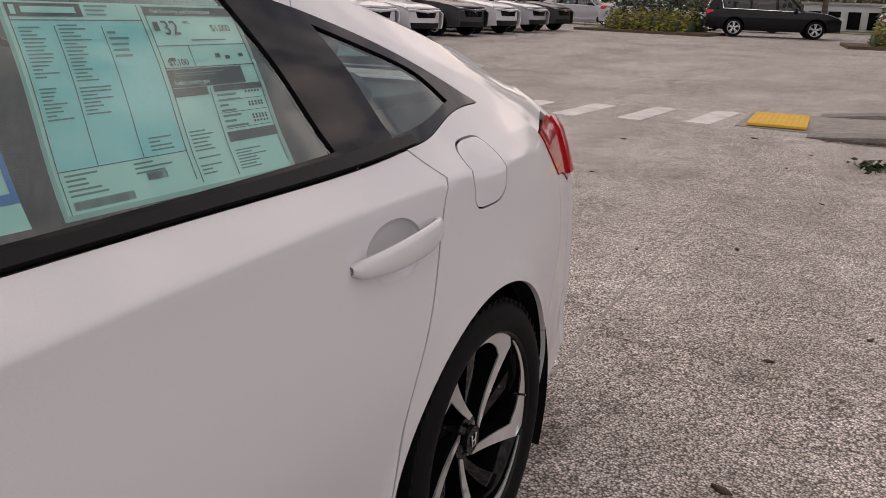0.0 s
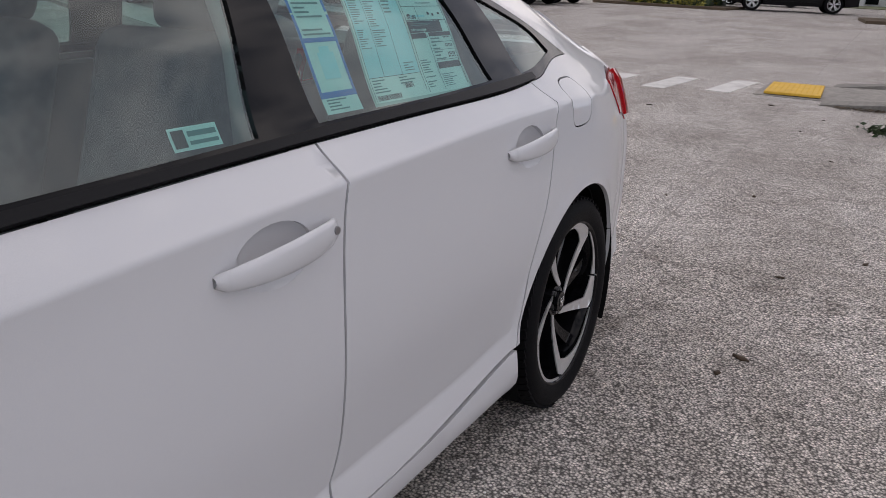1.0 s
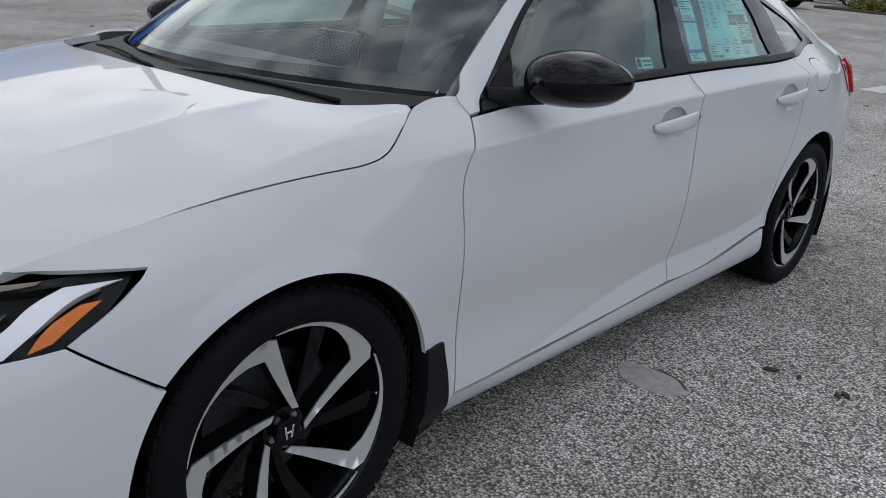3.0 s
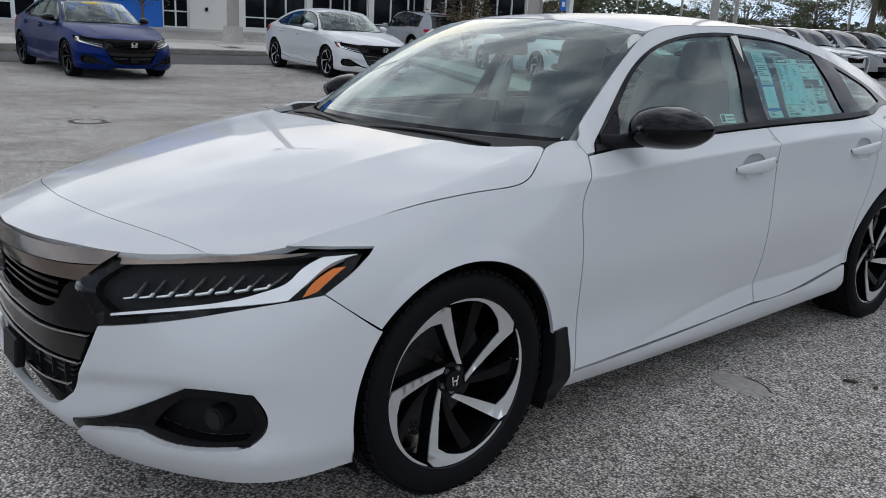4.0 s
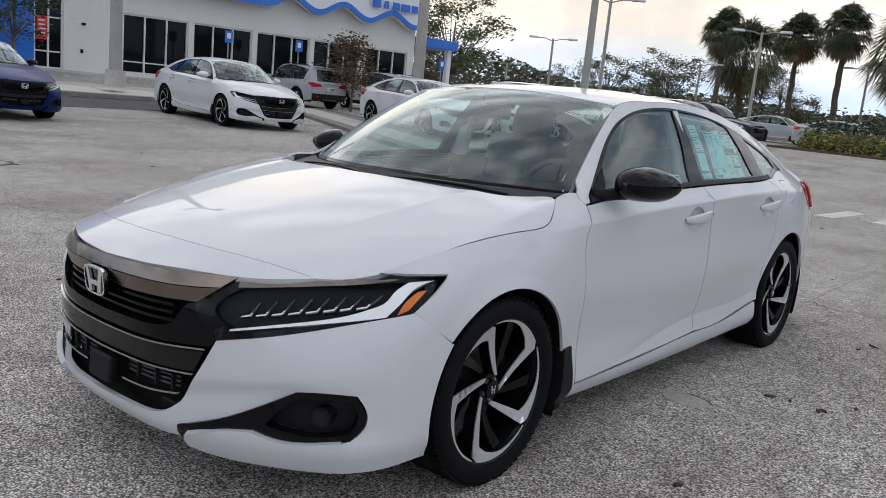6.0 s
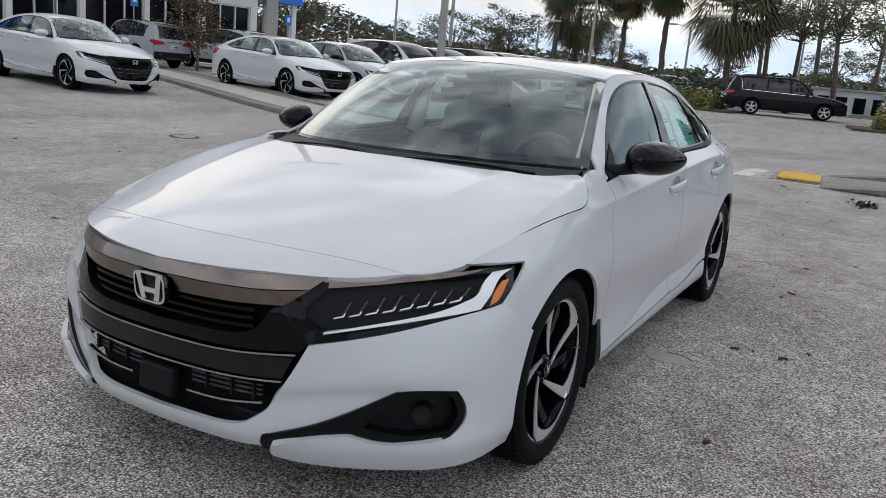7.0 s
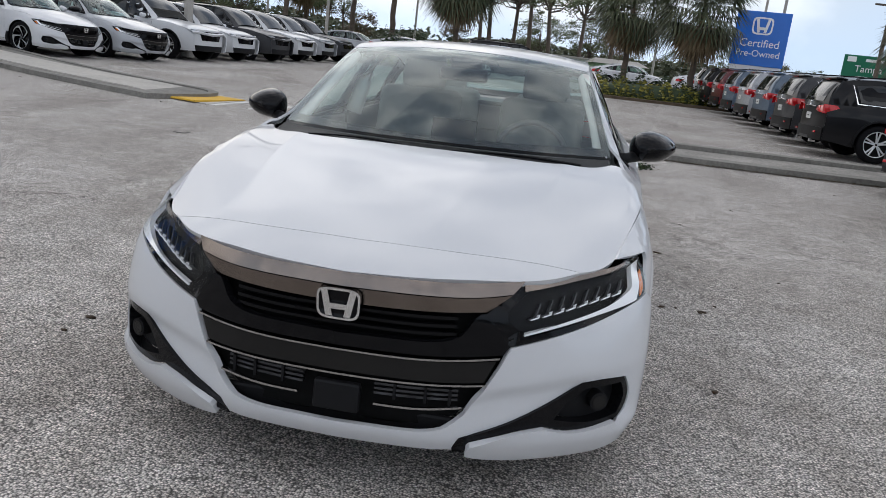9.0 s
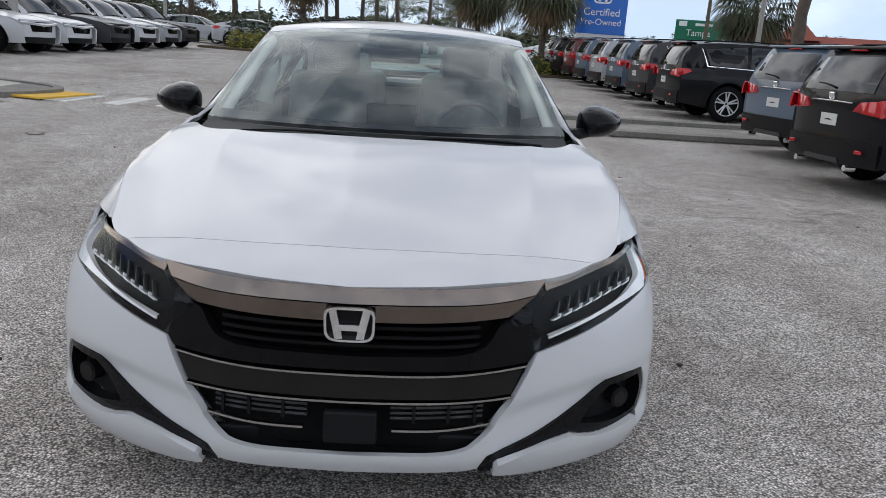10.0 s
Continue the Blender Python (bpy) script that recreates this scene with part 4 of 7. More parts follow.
    fin_ = outline([(-.955, .10), (0, .055), (.955, .10)], [(.955, .10), (.95, .965)], [(.95, .965), (0, .955), (-.95, .965)], [(-.95, .965), (-.955, .10)], step=.05)
    sheet("screen_border", frit, screen, BLACK_GLOSS, car, .06, holes=[fin_], offset=-.003, depth=0, out=1)
    part_cowl = lambda a, b: np.stack([a, (0.13 + .27 * np.abs(a / .76) ** 3) + b * (.17 - .02 * np.abs(a)), .955 + .03 * b + 0 * a], -1)
    sheet("cowl", [(-.74, 0), (.74, 0), (.74, 1), (-.74, 1)] and outline([(-.74, 0), (.74, 0)], [(.74, 0), (.74, 1)], [(.74, 1), (-.74, 1)], [(-.74, 1), (-.74, 0)], step=.06), part_cowl, BLACK_TRIM, car, .06, depth=.03, out=1)
    y1 = lambda s: float(screen(np.array([s]), np.array([1.0]))[0, 1])
    rf = symxy([[(0, y1(0) + .006), (.3, y1(.5) + .006), (.595, y1(1) + .006)], [(float(X8(1.13)) - .002, 1.13), (float(X8(1.4)) - .002, 1.4), (float(X8(1.67)) - .002, 1.67), (float(X8(2.3)) - .002, 2.3), (.585, 2.465)], [(.585, 2.465), (.3, 2.50), (0, 2.512)]])
    sheet("roof", rf, roof, paint, car, .04, out=1, depth=.02)
    for o in sheet("rear_window", outline([(-.97, .02), (.97, .02)], [(.97, .02), (.97, 1)], [(.97, 1), (-.97, 1)], [(-.97, 1), (-.97, .02)], step=.08), backlight, GLASS, car, .08, depth=0, out=-1):
        o.visible_shadow = False
    deck = symxy([[(0, 3.31), (.3, 3.285), (.585, 3.18)], [(.585, 3.18), (.56, 3.4), (.505, 3.6)], [(.505, 3.6), (.3, 3.70), (0, 3.735)]])
    sheet("boot_lid", deck, roof, paint, car, .04, out=1, depth=.02)
    cp = lambda s, v: np.stack([.575 + .02 * v * 0 + (X8(2.47 + v * .75) - .575) * s, 2.47 + v * .75, 1.0 * ROOF_C(2.47 + v * .75) * (1 - s) * 0 + (roof(np.full_like(s, .575), 2.47 + v * .75)[:, 2] * (1 - s) + Z8(2.47 + v * .75) * s)], -1)
    sheet("rear_pillar", [(-.12, 0), (1, 0), (1, 1), (-.12, 1)], cp, paint, car, .1, out=1, depth=0, mirror=True)

    # tail
    def tail(u, z):
        a = np.abs(u)
        x0 = side(np.full_like(a, 3.6), z)[:, 0]
        x = x0 * np.clip(np.sin(a * math.pi / 2), 0, 1) ** .8 * np.sign(u)
        bulge = .26 - .35 * (z - .55) ** 2 - .10 * np.clip(z - .8, 0, 1)
        return np.stack([x, 3.6 + bulge * np.clip(np.cos(a * math.pi / 2), 0, 1) ** .75, z], -1)
    sheet("rear_bumper", outline([(-1, .27), (1, .27)], [(1, .27), (1, .80)], [(1, .80), (-1, .80)], [(-1, .80), (-1, .27)], step=.06), tail, paint, car, .06, out=-1, depth=.02)
    sheet("boot_face", outline([(-1, .80), (1, .80)], [(1, .80), (1, 1.06)], [(1, 1.06), (-1, 1.06)], [(-1, 1.06), (-1, .80)], step=.05), tail, paint, car, .05, out=-1, depth=.02)
    for sg in (1, -1):
        tl = outline([(sg * .55, .84), (sg * 1.0, .82)], [(sg * 1.0, .82), (sg * 1.0, .98)], [(sg * 1.0, .98), (sg * .55, .96)], [(sg * .55, .96), (sg * .55, .84)], step=.04)
        sheet("tail_lamp", tl, tail, RED_LENS, car, .05, out=-1, offset=.012, depth=.03, label="red tail lamp lens")
    part("rear_valance", box((1.3, .06, .14), pose(0, 3.80, .28), .02), BLACK_TRIM, car)

    # door handles, with a scooped pocket behind
    for cy, cz, pk in ((1.475, .872, pocket1), (2.44, .893, pocket2)):
        for sg in (1, -1):
            scoop = lambda a, b: side(a, b) * np.array([sg, 1, 1]) - np.stack([sg * .032 * np.clip(1 - ((a - cy) / .085) ** 2 - ((b - cz) / .05) ** 2, 0, 1) ** .6, 0 * a, 0 * a], -1)
            sheet("handle_scoop", shrink(pk, -.004), scoop, paint, car, .014, out=sg, depth=0)
            verts, faces, n, m = [], [], 22, 12
            for i in range(n + 1):
                s = i / n
                y = cy - .137 + .274 * s
                xb = float(side(np.array([y]), np.array([cz]))[0, 0])
                lift = .034 * math.sin(math.pi * min(max(s, .0), 1)) ** .45
                zc = cz - .008 + .017 * s
                hgt = (.010 + .0165 * math.sin(math.pi * s) ** .35) * (0.82 + .25 * s)
                for j in range(m):
                    a = 2 * math.pi * j / m
                    verts.append((sg * (xb - .002 + lift + .0095 * math.cos(a)), y, zc + hgt * math.copysign(abs(math.sin(a)) ** .7, math.sin(a))))
            for i in range(n):
                for j in range(m):
                    f = (i * m + j, (i + 1) * m + j, (i + 1) * m + (j + 1) % m, i * m + (j + 1) % m)
                    faces.append(f if sg < 0 else f[::-1])
            faces += [tuple(range(m)), tuple(n * m + j for j in range(m))]
            hd = mesh_object("door_handle", verts, faces, paint, car)
            if cy < 2:
                xb = float(side(np.array([cy + .118]), np.array([cz]))[0, 0])
                part("key_sensor", cyl_into(bmesh.new(), .007, .007, .004, pose(sg * (xb + .0285), cy + .112, cz + .012, 0, 90, 0), 14), STEEL, hd)

    # mirrors
    for sg in (1, -1):
        mir = mesh_shell("door_mirror", sg, car)
        verts, faces = tube([(sg * .79, .665, .982), (sg * .83, .715, .988), (sg * .89, .765, 1.002)], [.030, .024, .028], 12)
        mesh_object("mirror_arm", verts, faces, BLACK_TRIM, mir)

    # wipers
    for x0, x1, y0, y1_ in ((.62, .02, .33, .235), (-.02, -.55, .205, .30)):
        p = [(x0 + (x1 - x0) * k / 8, y0 + (y1_ - y0) * k / 8 - .0, .970 + .014 * math.sin(math.pi * k / 8)) for k in range(9)]
        verts, faces = tube(p, [.007, .006, .006, .005, .005, .004, .004, .004, .003], 6)
        mesh_object("wiper", verts, faces, BLACK_TRIM, car)

    # mud flaps
    guard = outline([(.366, .425), (.432, .425)], [(.432, .425), (.450, .33), (.448, .165)], [(.448, .165), (.352, .160)], [(.352, .160), (.360, .26), (.370, .36), (.366, .425)], step=.015)
    sheet("mud_flap", guard, side, BLACK_TRIM, car, .03, offset=.008, depth=.05, mirror=True, label="black mud flap behind the wheel")
    for cy, hh in ((3.165, .24),):
        for sg in (1, -1):
            part("mud_flap", box((.14 if cy < 1 else .15, .018, hh), pose(sg * (.862 if cy < 1 else .822), cy + (.012 if cy < 1 else -.012), .285 + (0 if cy < 1 else .005), -8, 0, 0), .007), BLACK_TRIM, car, "black mud flap behind the wheel")
    for cx, cy in ((.80, 0.0), (.80, 2.82)):
        for sg in (1, -1):
            wheel(car, sg * cx, cy, .335, sg, 108 if cy < 1 else 129)
    interior(car)
    return car


def mesh_shell(name, sg, parent):
    """The mirror housing: a rounded wedge, flat towards the rear, with its glass and a paler rim line."""
    verts, faces, n, m = [], [], 20, 28
    for i in range(n + 1):
        s = i / n
        # s runs from the nose of the housing to its flat back
        k = math.sin(s * math.pi / 2) ** .55
        y = .690 + .165 * s ** 1.3
        for j in range(m):
            a = 2 * math.pi * j / m
            ca, sa = math.cos(a), math.sin(a)
            ex = math.copysign(abs(ca) ** .75, ca)
            ez = math.copysign(abs(sa) ** .80, sa)
            w = .120 if ca > 0 else .102
            x = .926 + k * w * ex + .012 * s
            o_ = max(ex, 0.0)
            z = 1.038 + k * ((.075 - .034 * o_ ** 1.3) if sa > 0 else (.070 - .026 * o_ ** 2.5)) * ez + .004 * ex
            verts.append((sg * x, y + .055 * k * ex * s, z))
    for i in range(n):
        for j in range(m):
            f = (i * m + j, i * m + (j + 1) % m, (i + 1) * m + (j + 1) % m, (i + 1) * m + j)
            faces.append(f[::-1] if sg < 0 else f)
    faces.append(tuple(range(m))[::-1] if sg > 0 else tuple(range(m)))
    back = tuple(n * m + j for j in range(m))
    faces.append(back if sg > 0 else back[::-1])
    ob = mesh_object(name, verts, faces, BLACK_GLOSS, parent, "gloss black door mirror housing")
    gv = [(.97 * (v[0] - sg * .925) + sg * .925, v[1] + .003, .94 * (v[2] - 1.046) + 1.046) for v in verts[n * m:]]
    mesh_object("mirror_glass", gv, [tuple(range(m)) if sg > 0 else tuple(range(m))[::-1]], CHROME, ob, smooth=False)
    return ob


def interior(car):
    """Seats, dash, wheel and headliner seen through the glass."""
    part("cabin_floor", box((1.4, 2.3, .06), pose(0, 1.65, .36)), DASH, car)
    d = lambda x, v: np.stack([x, .42 + .45 * v + .0 * x, .925 + .045 * np.sin(v * 2.2) - .05 * np.clip(v - .75, 0, 1) * 4 * v], -1)
    sheet("dashboard", outline([(-.72, 0), (.72, 0)], [(.72, 0), (.68, 1)], [(.68, 1), (-.68, 1)], [(-.68, 1), (-.72, 0)], step=.08), d, DASH, car, .08, out=1, depth=.25)
    part("centre_screen", box((.22, .02, .13), pose(0, .84, 1.0, -15, 0, 0), .006), BLACK_GLOSS, car)
    v, f = tube([(.37 + .18 * math.cos(a), 1.02 + .05 * math.sin(a), .90 + .175 * math.sin(a)) for a in np.linspace(0, 2 * math.pi, 33)], .015, 8)
    sw = mesh_object("steering_wheel", v, f, DASH, car)
    part("wheel_boss", box((.16, .05, .13), pose(.37, 1.0, .89, -15, 0, 0), .02), DASH, sw)
    for x, y in ((.37, 1.55), (-.37, 1.55), (.37, 2.45), (-.37, 2.45)):
        lean = -16 if y < 2 else -22
        seat = part("seat", box((.52, .52, .16), pose(x, y - .08, .52), .05, 3), SEAT, car)
        part("seat_back", box((.50, .15, .62), pose(x, y + .22, .86, lean, 0, 0), .06, 3), SEAT, seat, smooth=True)
        part("headrest", box((.27, .10, .19), pose(x, y + .35, 1.24 if y < 2 else 1.17, lean, 0, 0), .045, 3), SEAT, seat, smooth=True)
    part("rear_mirror", box((.24, .035, .065), pose(0, .98, 1.275, 10, 0, 0), .015), BLACK_TRIM, car)
    part("camera_housing", box((.16, .09, .03), pose(0, 1.04, 1.325, -28, 0, 0), .012), BLACK_TRIM, car)
    rr = lambda x, y: roof(x, y) - np.array([0, 0, .045])
    sheet("headliner", outline([(-.56, 1.12), (.56, 1.12)], [(.56, 1.12), (.56, 2.45)], [(.56, 2.45), (-.56, 2.45)], [(-.56, 2.45), (-.56, 1.12)], step=.1), rr, HEADLINER, car, .12, out=-1, depth=0)
    for sg in (1, -1):
        v, f = tube([(sg * .715, .56, .965), (sg * .665, .80, 1.13), (sg * .585, 1.08, 1.315)], [.034, .032, .030], 10)
        mesh_object("pillar_trim", v, f, HEADLINER, car, "pale windscreen pillar trim")
        v, f = tube([(sg * .735, 1.64, .98), (sg * .69, 1.66, 1.16), (sg * .60, 1.67, 1.34)], [.050, .045, .042], 8)
        mesh_object("pillar_trim", v, f, HEADLINER, car, "pale middle pillar trim")
        part("sun_visor", box((.34, .15, .018), pose(sg * .31, 1.20, 1.348, -8, 0, 0), .008), HEADLINER, car)
        part("grab_handle", box((.022, .18, .022), pose(sg * .53, 1.42, 1.342), .008), HEADLINER, car)
    part("parcel_shelf", box((1.15, .55, .03), pose(0, 2.98, 1.07), .01), DASH, car)
    for sg in (1, -1):
        part("door_card", box((.04, 1.0, .5), pose(sg * .80, 1.15, .72), .015), DASH, car)
        part("door_card", box((.04, .8, .5), pose(sg * .80, 2.1, .74), .015), DASH, car)


# the lot falls away under its far side, so the car leans a little
LEAN = Matrix.Translation((.9, 0, .6)) @ Matrix.Rotation(radians(-.85), 4, "Y") @ Matrix.Translation((-.9, 0, -.6))
main_car = tagged(saloon(WHITE), "pearl white four-door saloon with black trim parked on asphalt", "car")
main_car.matrix_basis = LEAN



# ---- the lot: one sheet, nearly level by the car and rising gently away from it ----
def ground_z(x, y):
    r = np.hypot(x, y)
    a = (np.sqrt((r - 5) ** 2 + 4) + (r - 5)) / 2
    fall = .0148 * np.maximum(.9 - x, 0) * np.exp(-(np.hypot(x + .5, y - 1.4) / 4.5) ** 2)
    return 0.9 * np.tanh(a / 40.0) - fall


def gz(x, y):
    return float(ground_z(x, y))


def asphalt(name, light, dark, stain):
    """Old asphalt: stones of mixed tones in darker binder, broad worn patches, faint streaks and hairline cracks."""
    m = material(name, light, 0.88)
    nt = m.node_tree
    b = nt.nodes["Principled BSDF"]
    co = nt.nodes.new("ShaderNodeTexCoord")

    def noise(scale, detail, rough=0.5):
        n = nt.nodes.new("ShaderNodeTexNoise")
        n.inputs["Scale"].default_value, n.inputs["Detail"].default_value, n.inputs["Roughness"].default_value = scale, detail, rough
        nt.links.new(co.outputs["Object"], n.inputs["Vector"])
        return n

    def ramp(src, p0, c0, p1, c1):
        r = nt.nodes.new("ShaderNodeValToRGB")
        r.color_ramp.elements[0].position, r.color_ramp.elements[0].color = p0, (*c0, 1)
        r.color_ramp.elements[1].position, r.color_ramp.elements[1].color = p1, (*c1, 1)
        nt.links.new(src, r.inputs["Fac"])
        return r.outputs["Color"]

    stones = nt.nodes.new("ShaderNodeTexVoronoi")
    stones.inputs["Scale"].default_value = 118
    nt.links.new(co.outputs["Object"], stones.inputs["Vector"])
    tone = nt.nodes.new("ShaderNodeSeparateColor")
    nt.links.new(stones.outputs["Color"], tone.inputs["Color"])
    cr = nt.nodes.new("ShaderNodeTexVoronoi")
    cr.feature = "DISTANCE_TO_EDGE"
    cr.inputs["Scale"].default_value = 0.13
    wadd = nt.nodes.new("ShaderNodeVectorMath")
    wadd.operation = "MULTIPLY_ADD"
    wadd.inputs[1].default_value = (2.2, 2.2, 0)
    nt.links.new(noise(0.8, 8, 0.62).outputs["Color"], wadd.inputs[0])
    nt.links.new(co.outputs["Object"], wadd.inputs[2])
    nt.links.new(wadd.outputs["Vector"], cr.inputs["Vector"])
    worn = nt.nodes.new("ShaderNodeMapping")
    worn.inputs["Scale"].default_value = (0.9, 0.22, 1)
    worn.inputs["Rotation"].default_value = (0, 0, 0.35)
    nt.links.new(co.outputs["Object"], worn.inputs["Vector"])
    streak = nt.nodes.new("ShaderNodeTexNoise")
    streak.inputs["Scale"].default_value, streak.inputs["Detail"].default_value = 1.3, 8
    nt.links.new(worn.outputs["Vector"], streak.inputs["Vector"])
    layers = [
        ramp(stones.outputs["Distance"], 0.30, light, 0.72, dark),
        ramp(tone.outputs["Red"], 0.0, (0.50, 0.49, 0.48), 1.0, (1.48, 1.47, 1.46)),
        ramp(noise(38, 4).outputs["Fac"], 0.34, (0.80, 0.79, 0.78), 0.66, (1.16, 1.15, 1.14)),
        ramp(noise(5.5, 6).outputs["Fac"], 0.36, (0.88, 0.87, 0.855), 0.64, (1.09, 1.09, 1.095)),
        ramp(noise(0.55, 7).outputs["Fac"], 0.36, stain, 0.58, (1, 1, 1)),
        ramp(streak.outputs["Fac"], 0.34, (0.86, 0.85, 0.84), 0.56, (1.03, 1.03, 1.03)),
        ramp(cr.outputs["Distance"], 0.001, (0.62, 0.60, 0.58), 0.0035, (1, 1, 1)),
    ]
    last = layers[0]
    for lay in layers[1:]:
        mm = nt.nodes.new("ShaderNodeMix")
        mm.data_type, mm.blend_type = "RGBA", "MULTIPLY"
        mm.inputs["Factor"].default_value = 1.0
        nt.links.new(last, mm.inputs["A"])
        nt.links.new(lay, mm.inputs["B"])
        last = mm.outputs["Result"]
    nt.links.new(last, b.inputs["Base Color"])
    bp = nt.nodes.new("ShaderNodeBump")
    bp.inputs["Strength"].default_value, bp.inputs["Distance"].default_value = 0.6, 0.005
    bp.invert = True
    nt.links.new(stones.outputs["Distance"], bp.inputs["Height"])
    nt.links.new(bp.outputs["Normal"], b.inputs["Normal"])
    return m


ASPHALT = asphalt("old_asphalt", (0.71, 0.682, 0.645), (0.128, 0.122, 0.116), (0.80, 0.785, 0.77))
ASPHALT_DARK = asphalt("newer_asphalt", (0.17, 0.165, 0.16), (0.06, 0.06, 0.06), (0.85, 0.85, 0.85))
CONCRETE = material("concrete", (0.45, 0.425, 0.385), 0.9, vary=0.18, scale=1.5, bump=0.3, bump_scale=60)
KERB = material("kerb_concrete", (0.21, 0.20, 0.18), 0.9, vary=0.35, scale=2.5, bump=0.4, bump_scale=40)
PAINT_WHITE = material("worn_white_line", (0.62, 0.61, 0.58), 0.8, vary=0.25, scale=6, bump=0.3, bump_scale=90)
PAD_YELLOW = material("yellow_pad", (0.66, 0.40, 0.045), 0.75, vary=0.15, scale=4)
MULCH = material("mulch", (0.10, 0.075, 0.05), 0.95, vary=0.5, scale=6, bump=0.8, bump_scale=50)

n_r, n_a = 96, 120
gv, gf = [(0.0, 0.0, gz(0, 0))], []
for i in range(1, n_r + 1):
    r = 0.5 * i if i <= 60 else 30 * (1.12 ** (i - 60))
    for k in range(n_a):
        a = 2 * math.pi * k / n_a
        gv.append((r * math.cos(a), r * math.sin(a), gz(r * math.cos(a), r * math.sin(a))))
for k in range(n_a):
    gf.append((0, 1 + k, 1 + (k + 1) % n_a))
for i in range(n_r - 1):
    for k in range(n_a):
        gf.append((1 + i * n_a + k, 1 + (i + 1) * n_a + k, 1 + (i + 1) * n_a + (k + 1) % n_a, 1 + i * n_a + (k + 1) % n_a))
ground = tagged(mesh_object("ground", gv, gf, ASPHALT), "worn pale grey asphalt of a car park", "ground", kind="structure")


def draped(name, poly, mat, up, thick, parent=None, label="", step=0.5, kind="", category=""):
    """A flat piece cut by its outline, lying on the ground at a height."""
    f = lambda x, y: np.stack([x, y, ground_z(x, y) + up], -1)
    ob = sheet(name, poly, f, mat, parent, step, depth=thick, out=1)[0]
    return tagged(ob, label, category, kind=kind)


def quad(x0, y0, x1, y1, w):
    """A strip from one point to another, w wide."""
    d = Vector((x1 - x0, y1 - y0)).normalized()
    n = Vector((-d.y, d.x)) * w / 2
    return outline([(x0 - n.x, y0 - n.y), (x1 - n.x, y1 - n.y)], [(x1 - n.x, y1 - n.y), (x1 + n.x, y1 + n.y)], [(x1 + n.x, y1 + n.y), (x0 + n.x, y0 + n.y)], [(x0 + n.x, y0 + n.y), (x0 - n.x, y0 - n.y)], step=.4)


# crossing bars between the two ramps
for k in range(8):
    x = -0.15 - 0.735 * k
    y = 11.36 - 0.19 * k
    draped("crossing_bar", quad(x - .07, y - .62, x + .07, y + .62, .29), PAINT_WHITE, .006, .006, ground, "worn white crossing bar")


def pad(cx, cy, w, d, turn):
    """A yellow tactile paving pad with rows of raised domes."""
    ob = empty("tactile_pad", Matrix.Translation((cx, cy, gz(cx, cy) + .02)) @ pose(0, 0, 0, 0, 0, turn))
    part("slab", box((w, d, .03), pose(0, 0, 0), .004), PAD_YELLOW, ob)
    verts, faces = [], []
    for i in range(int(w / .06)):
        for j in range(int(d / .06)):
            x, y, k = -w / 2 + .04 + .06 * i, -d / 2 + .04 + .06 * j, len(verts)
            verts += [(x + .014 * math.cos(a), y + .014 * math.sin(a), .015) for a in np.linspace(0, 2 * math.pi, 7)[:-1]] + [(x, y, .021)]
            faces += [(k + q, k + (q + 1) % 6, k + 6) for q in range(6)]
    tagged(mesh_object("dome", verts, faces, PAD_YELLOW, ob), kind="stuff")
    return tagged(ob, "bright yellow tactile paving pad at a kerb ramp", "tactile pad")


pad(0.57, 11.5, .62, 1.25, 3)
pad(-5.72, 10.05, .70, 1.35, -13)


def kerb_island(name, poly, walk_poly, label):
    """A raised island: kerb stones round a bed, with a concrete walk across."""
    p = shrink(poly, .16)
    f = lambda x, y: np.stack([x, y, ground_z(x, y) + .085], -1)
    isl = sheet(name, poly, f, KERB, None, .5, holes=[p], depth=.12, out=1)[0]
    f2 = lambda x, y: np.stack([x, y, ground_z(x, y) + .06], -1)
    sheet("bed", p, f2, KERB, isl, .5, depth=.0, out=1, label="dirty grey island surface")
    if walk_poly:
        f3 = lambda x, y: np.stack([x, y, ground_z(x, y) + .062 * np.clip((np.abs(x + 2.6) - 3.0) / 1.3, .05, 1) + .012], -1)
        sheet("walkway", walk_poly, f3, CONCRETE, isl, .4, depth=.04, out=1, label="pale concrete walkway")
    return tagged(isl, label, "kerb island", kind="structure")


kerb_island("kerb_island_west", outline([(-6.2, 9.0), (-8.5, 9.75), (-11.1, 10.9), (-16.6, 13.6), (-20.2, 15.2)], [(-20.2, 15.2), (-20.2, 17.4)], [(-20.2, 17.4), (-16, 15.9), (-11, 13.2), (-8.5, 11.9), (-6.4, 11.2)], [(-6.4, 11.2), (-5.9, 10.9), (-6.2, 9.0)], step=.4),
            outline([(-5.35, 9.35), (-8.7, 10.35), (-12, 11.9), (-20.2, 15.7)], [(-20.2, 15.7), (-20.2, 16.8)], [(-20.2, 16.8), (-12, 13.1), (-8.7, 11.6), (-5.2, 10.75)], [(-5.2, 10.75), (-5.35, 9.35)], step=.4), "worn grey kerb island with a concrete walkway")


WALK_DIRTY = material("stained_walk", (0.27, 0.255, 0.23), 0.9, vary=0.4, scale=1.6, bump=0.3, bump_scale=60)


def ramp_z(x):
    """The east island climbs out of the lot from its pad."""
    return np.clip((x - .95) / 1.0, 0, 1)


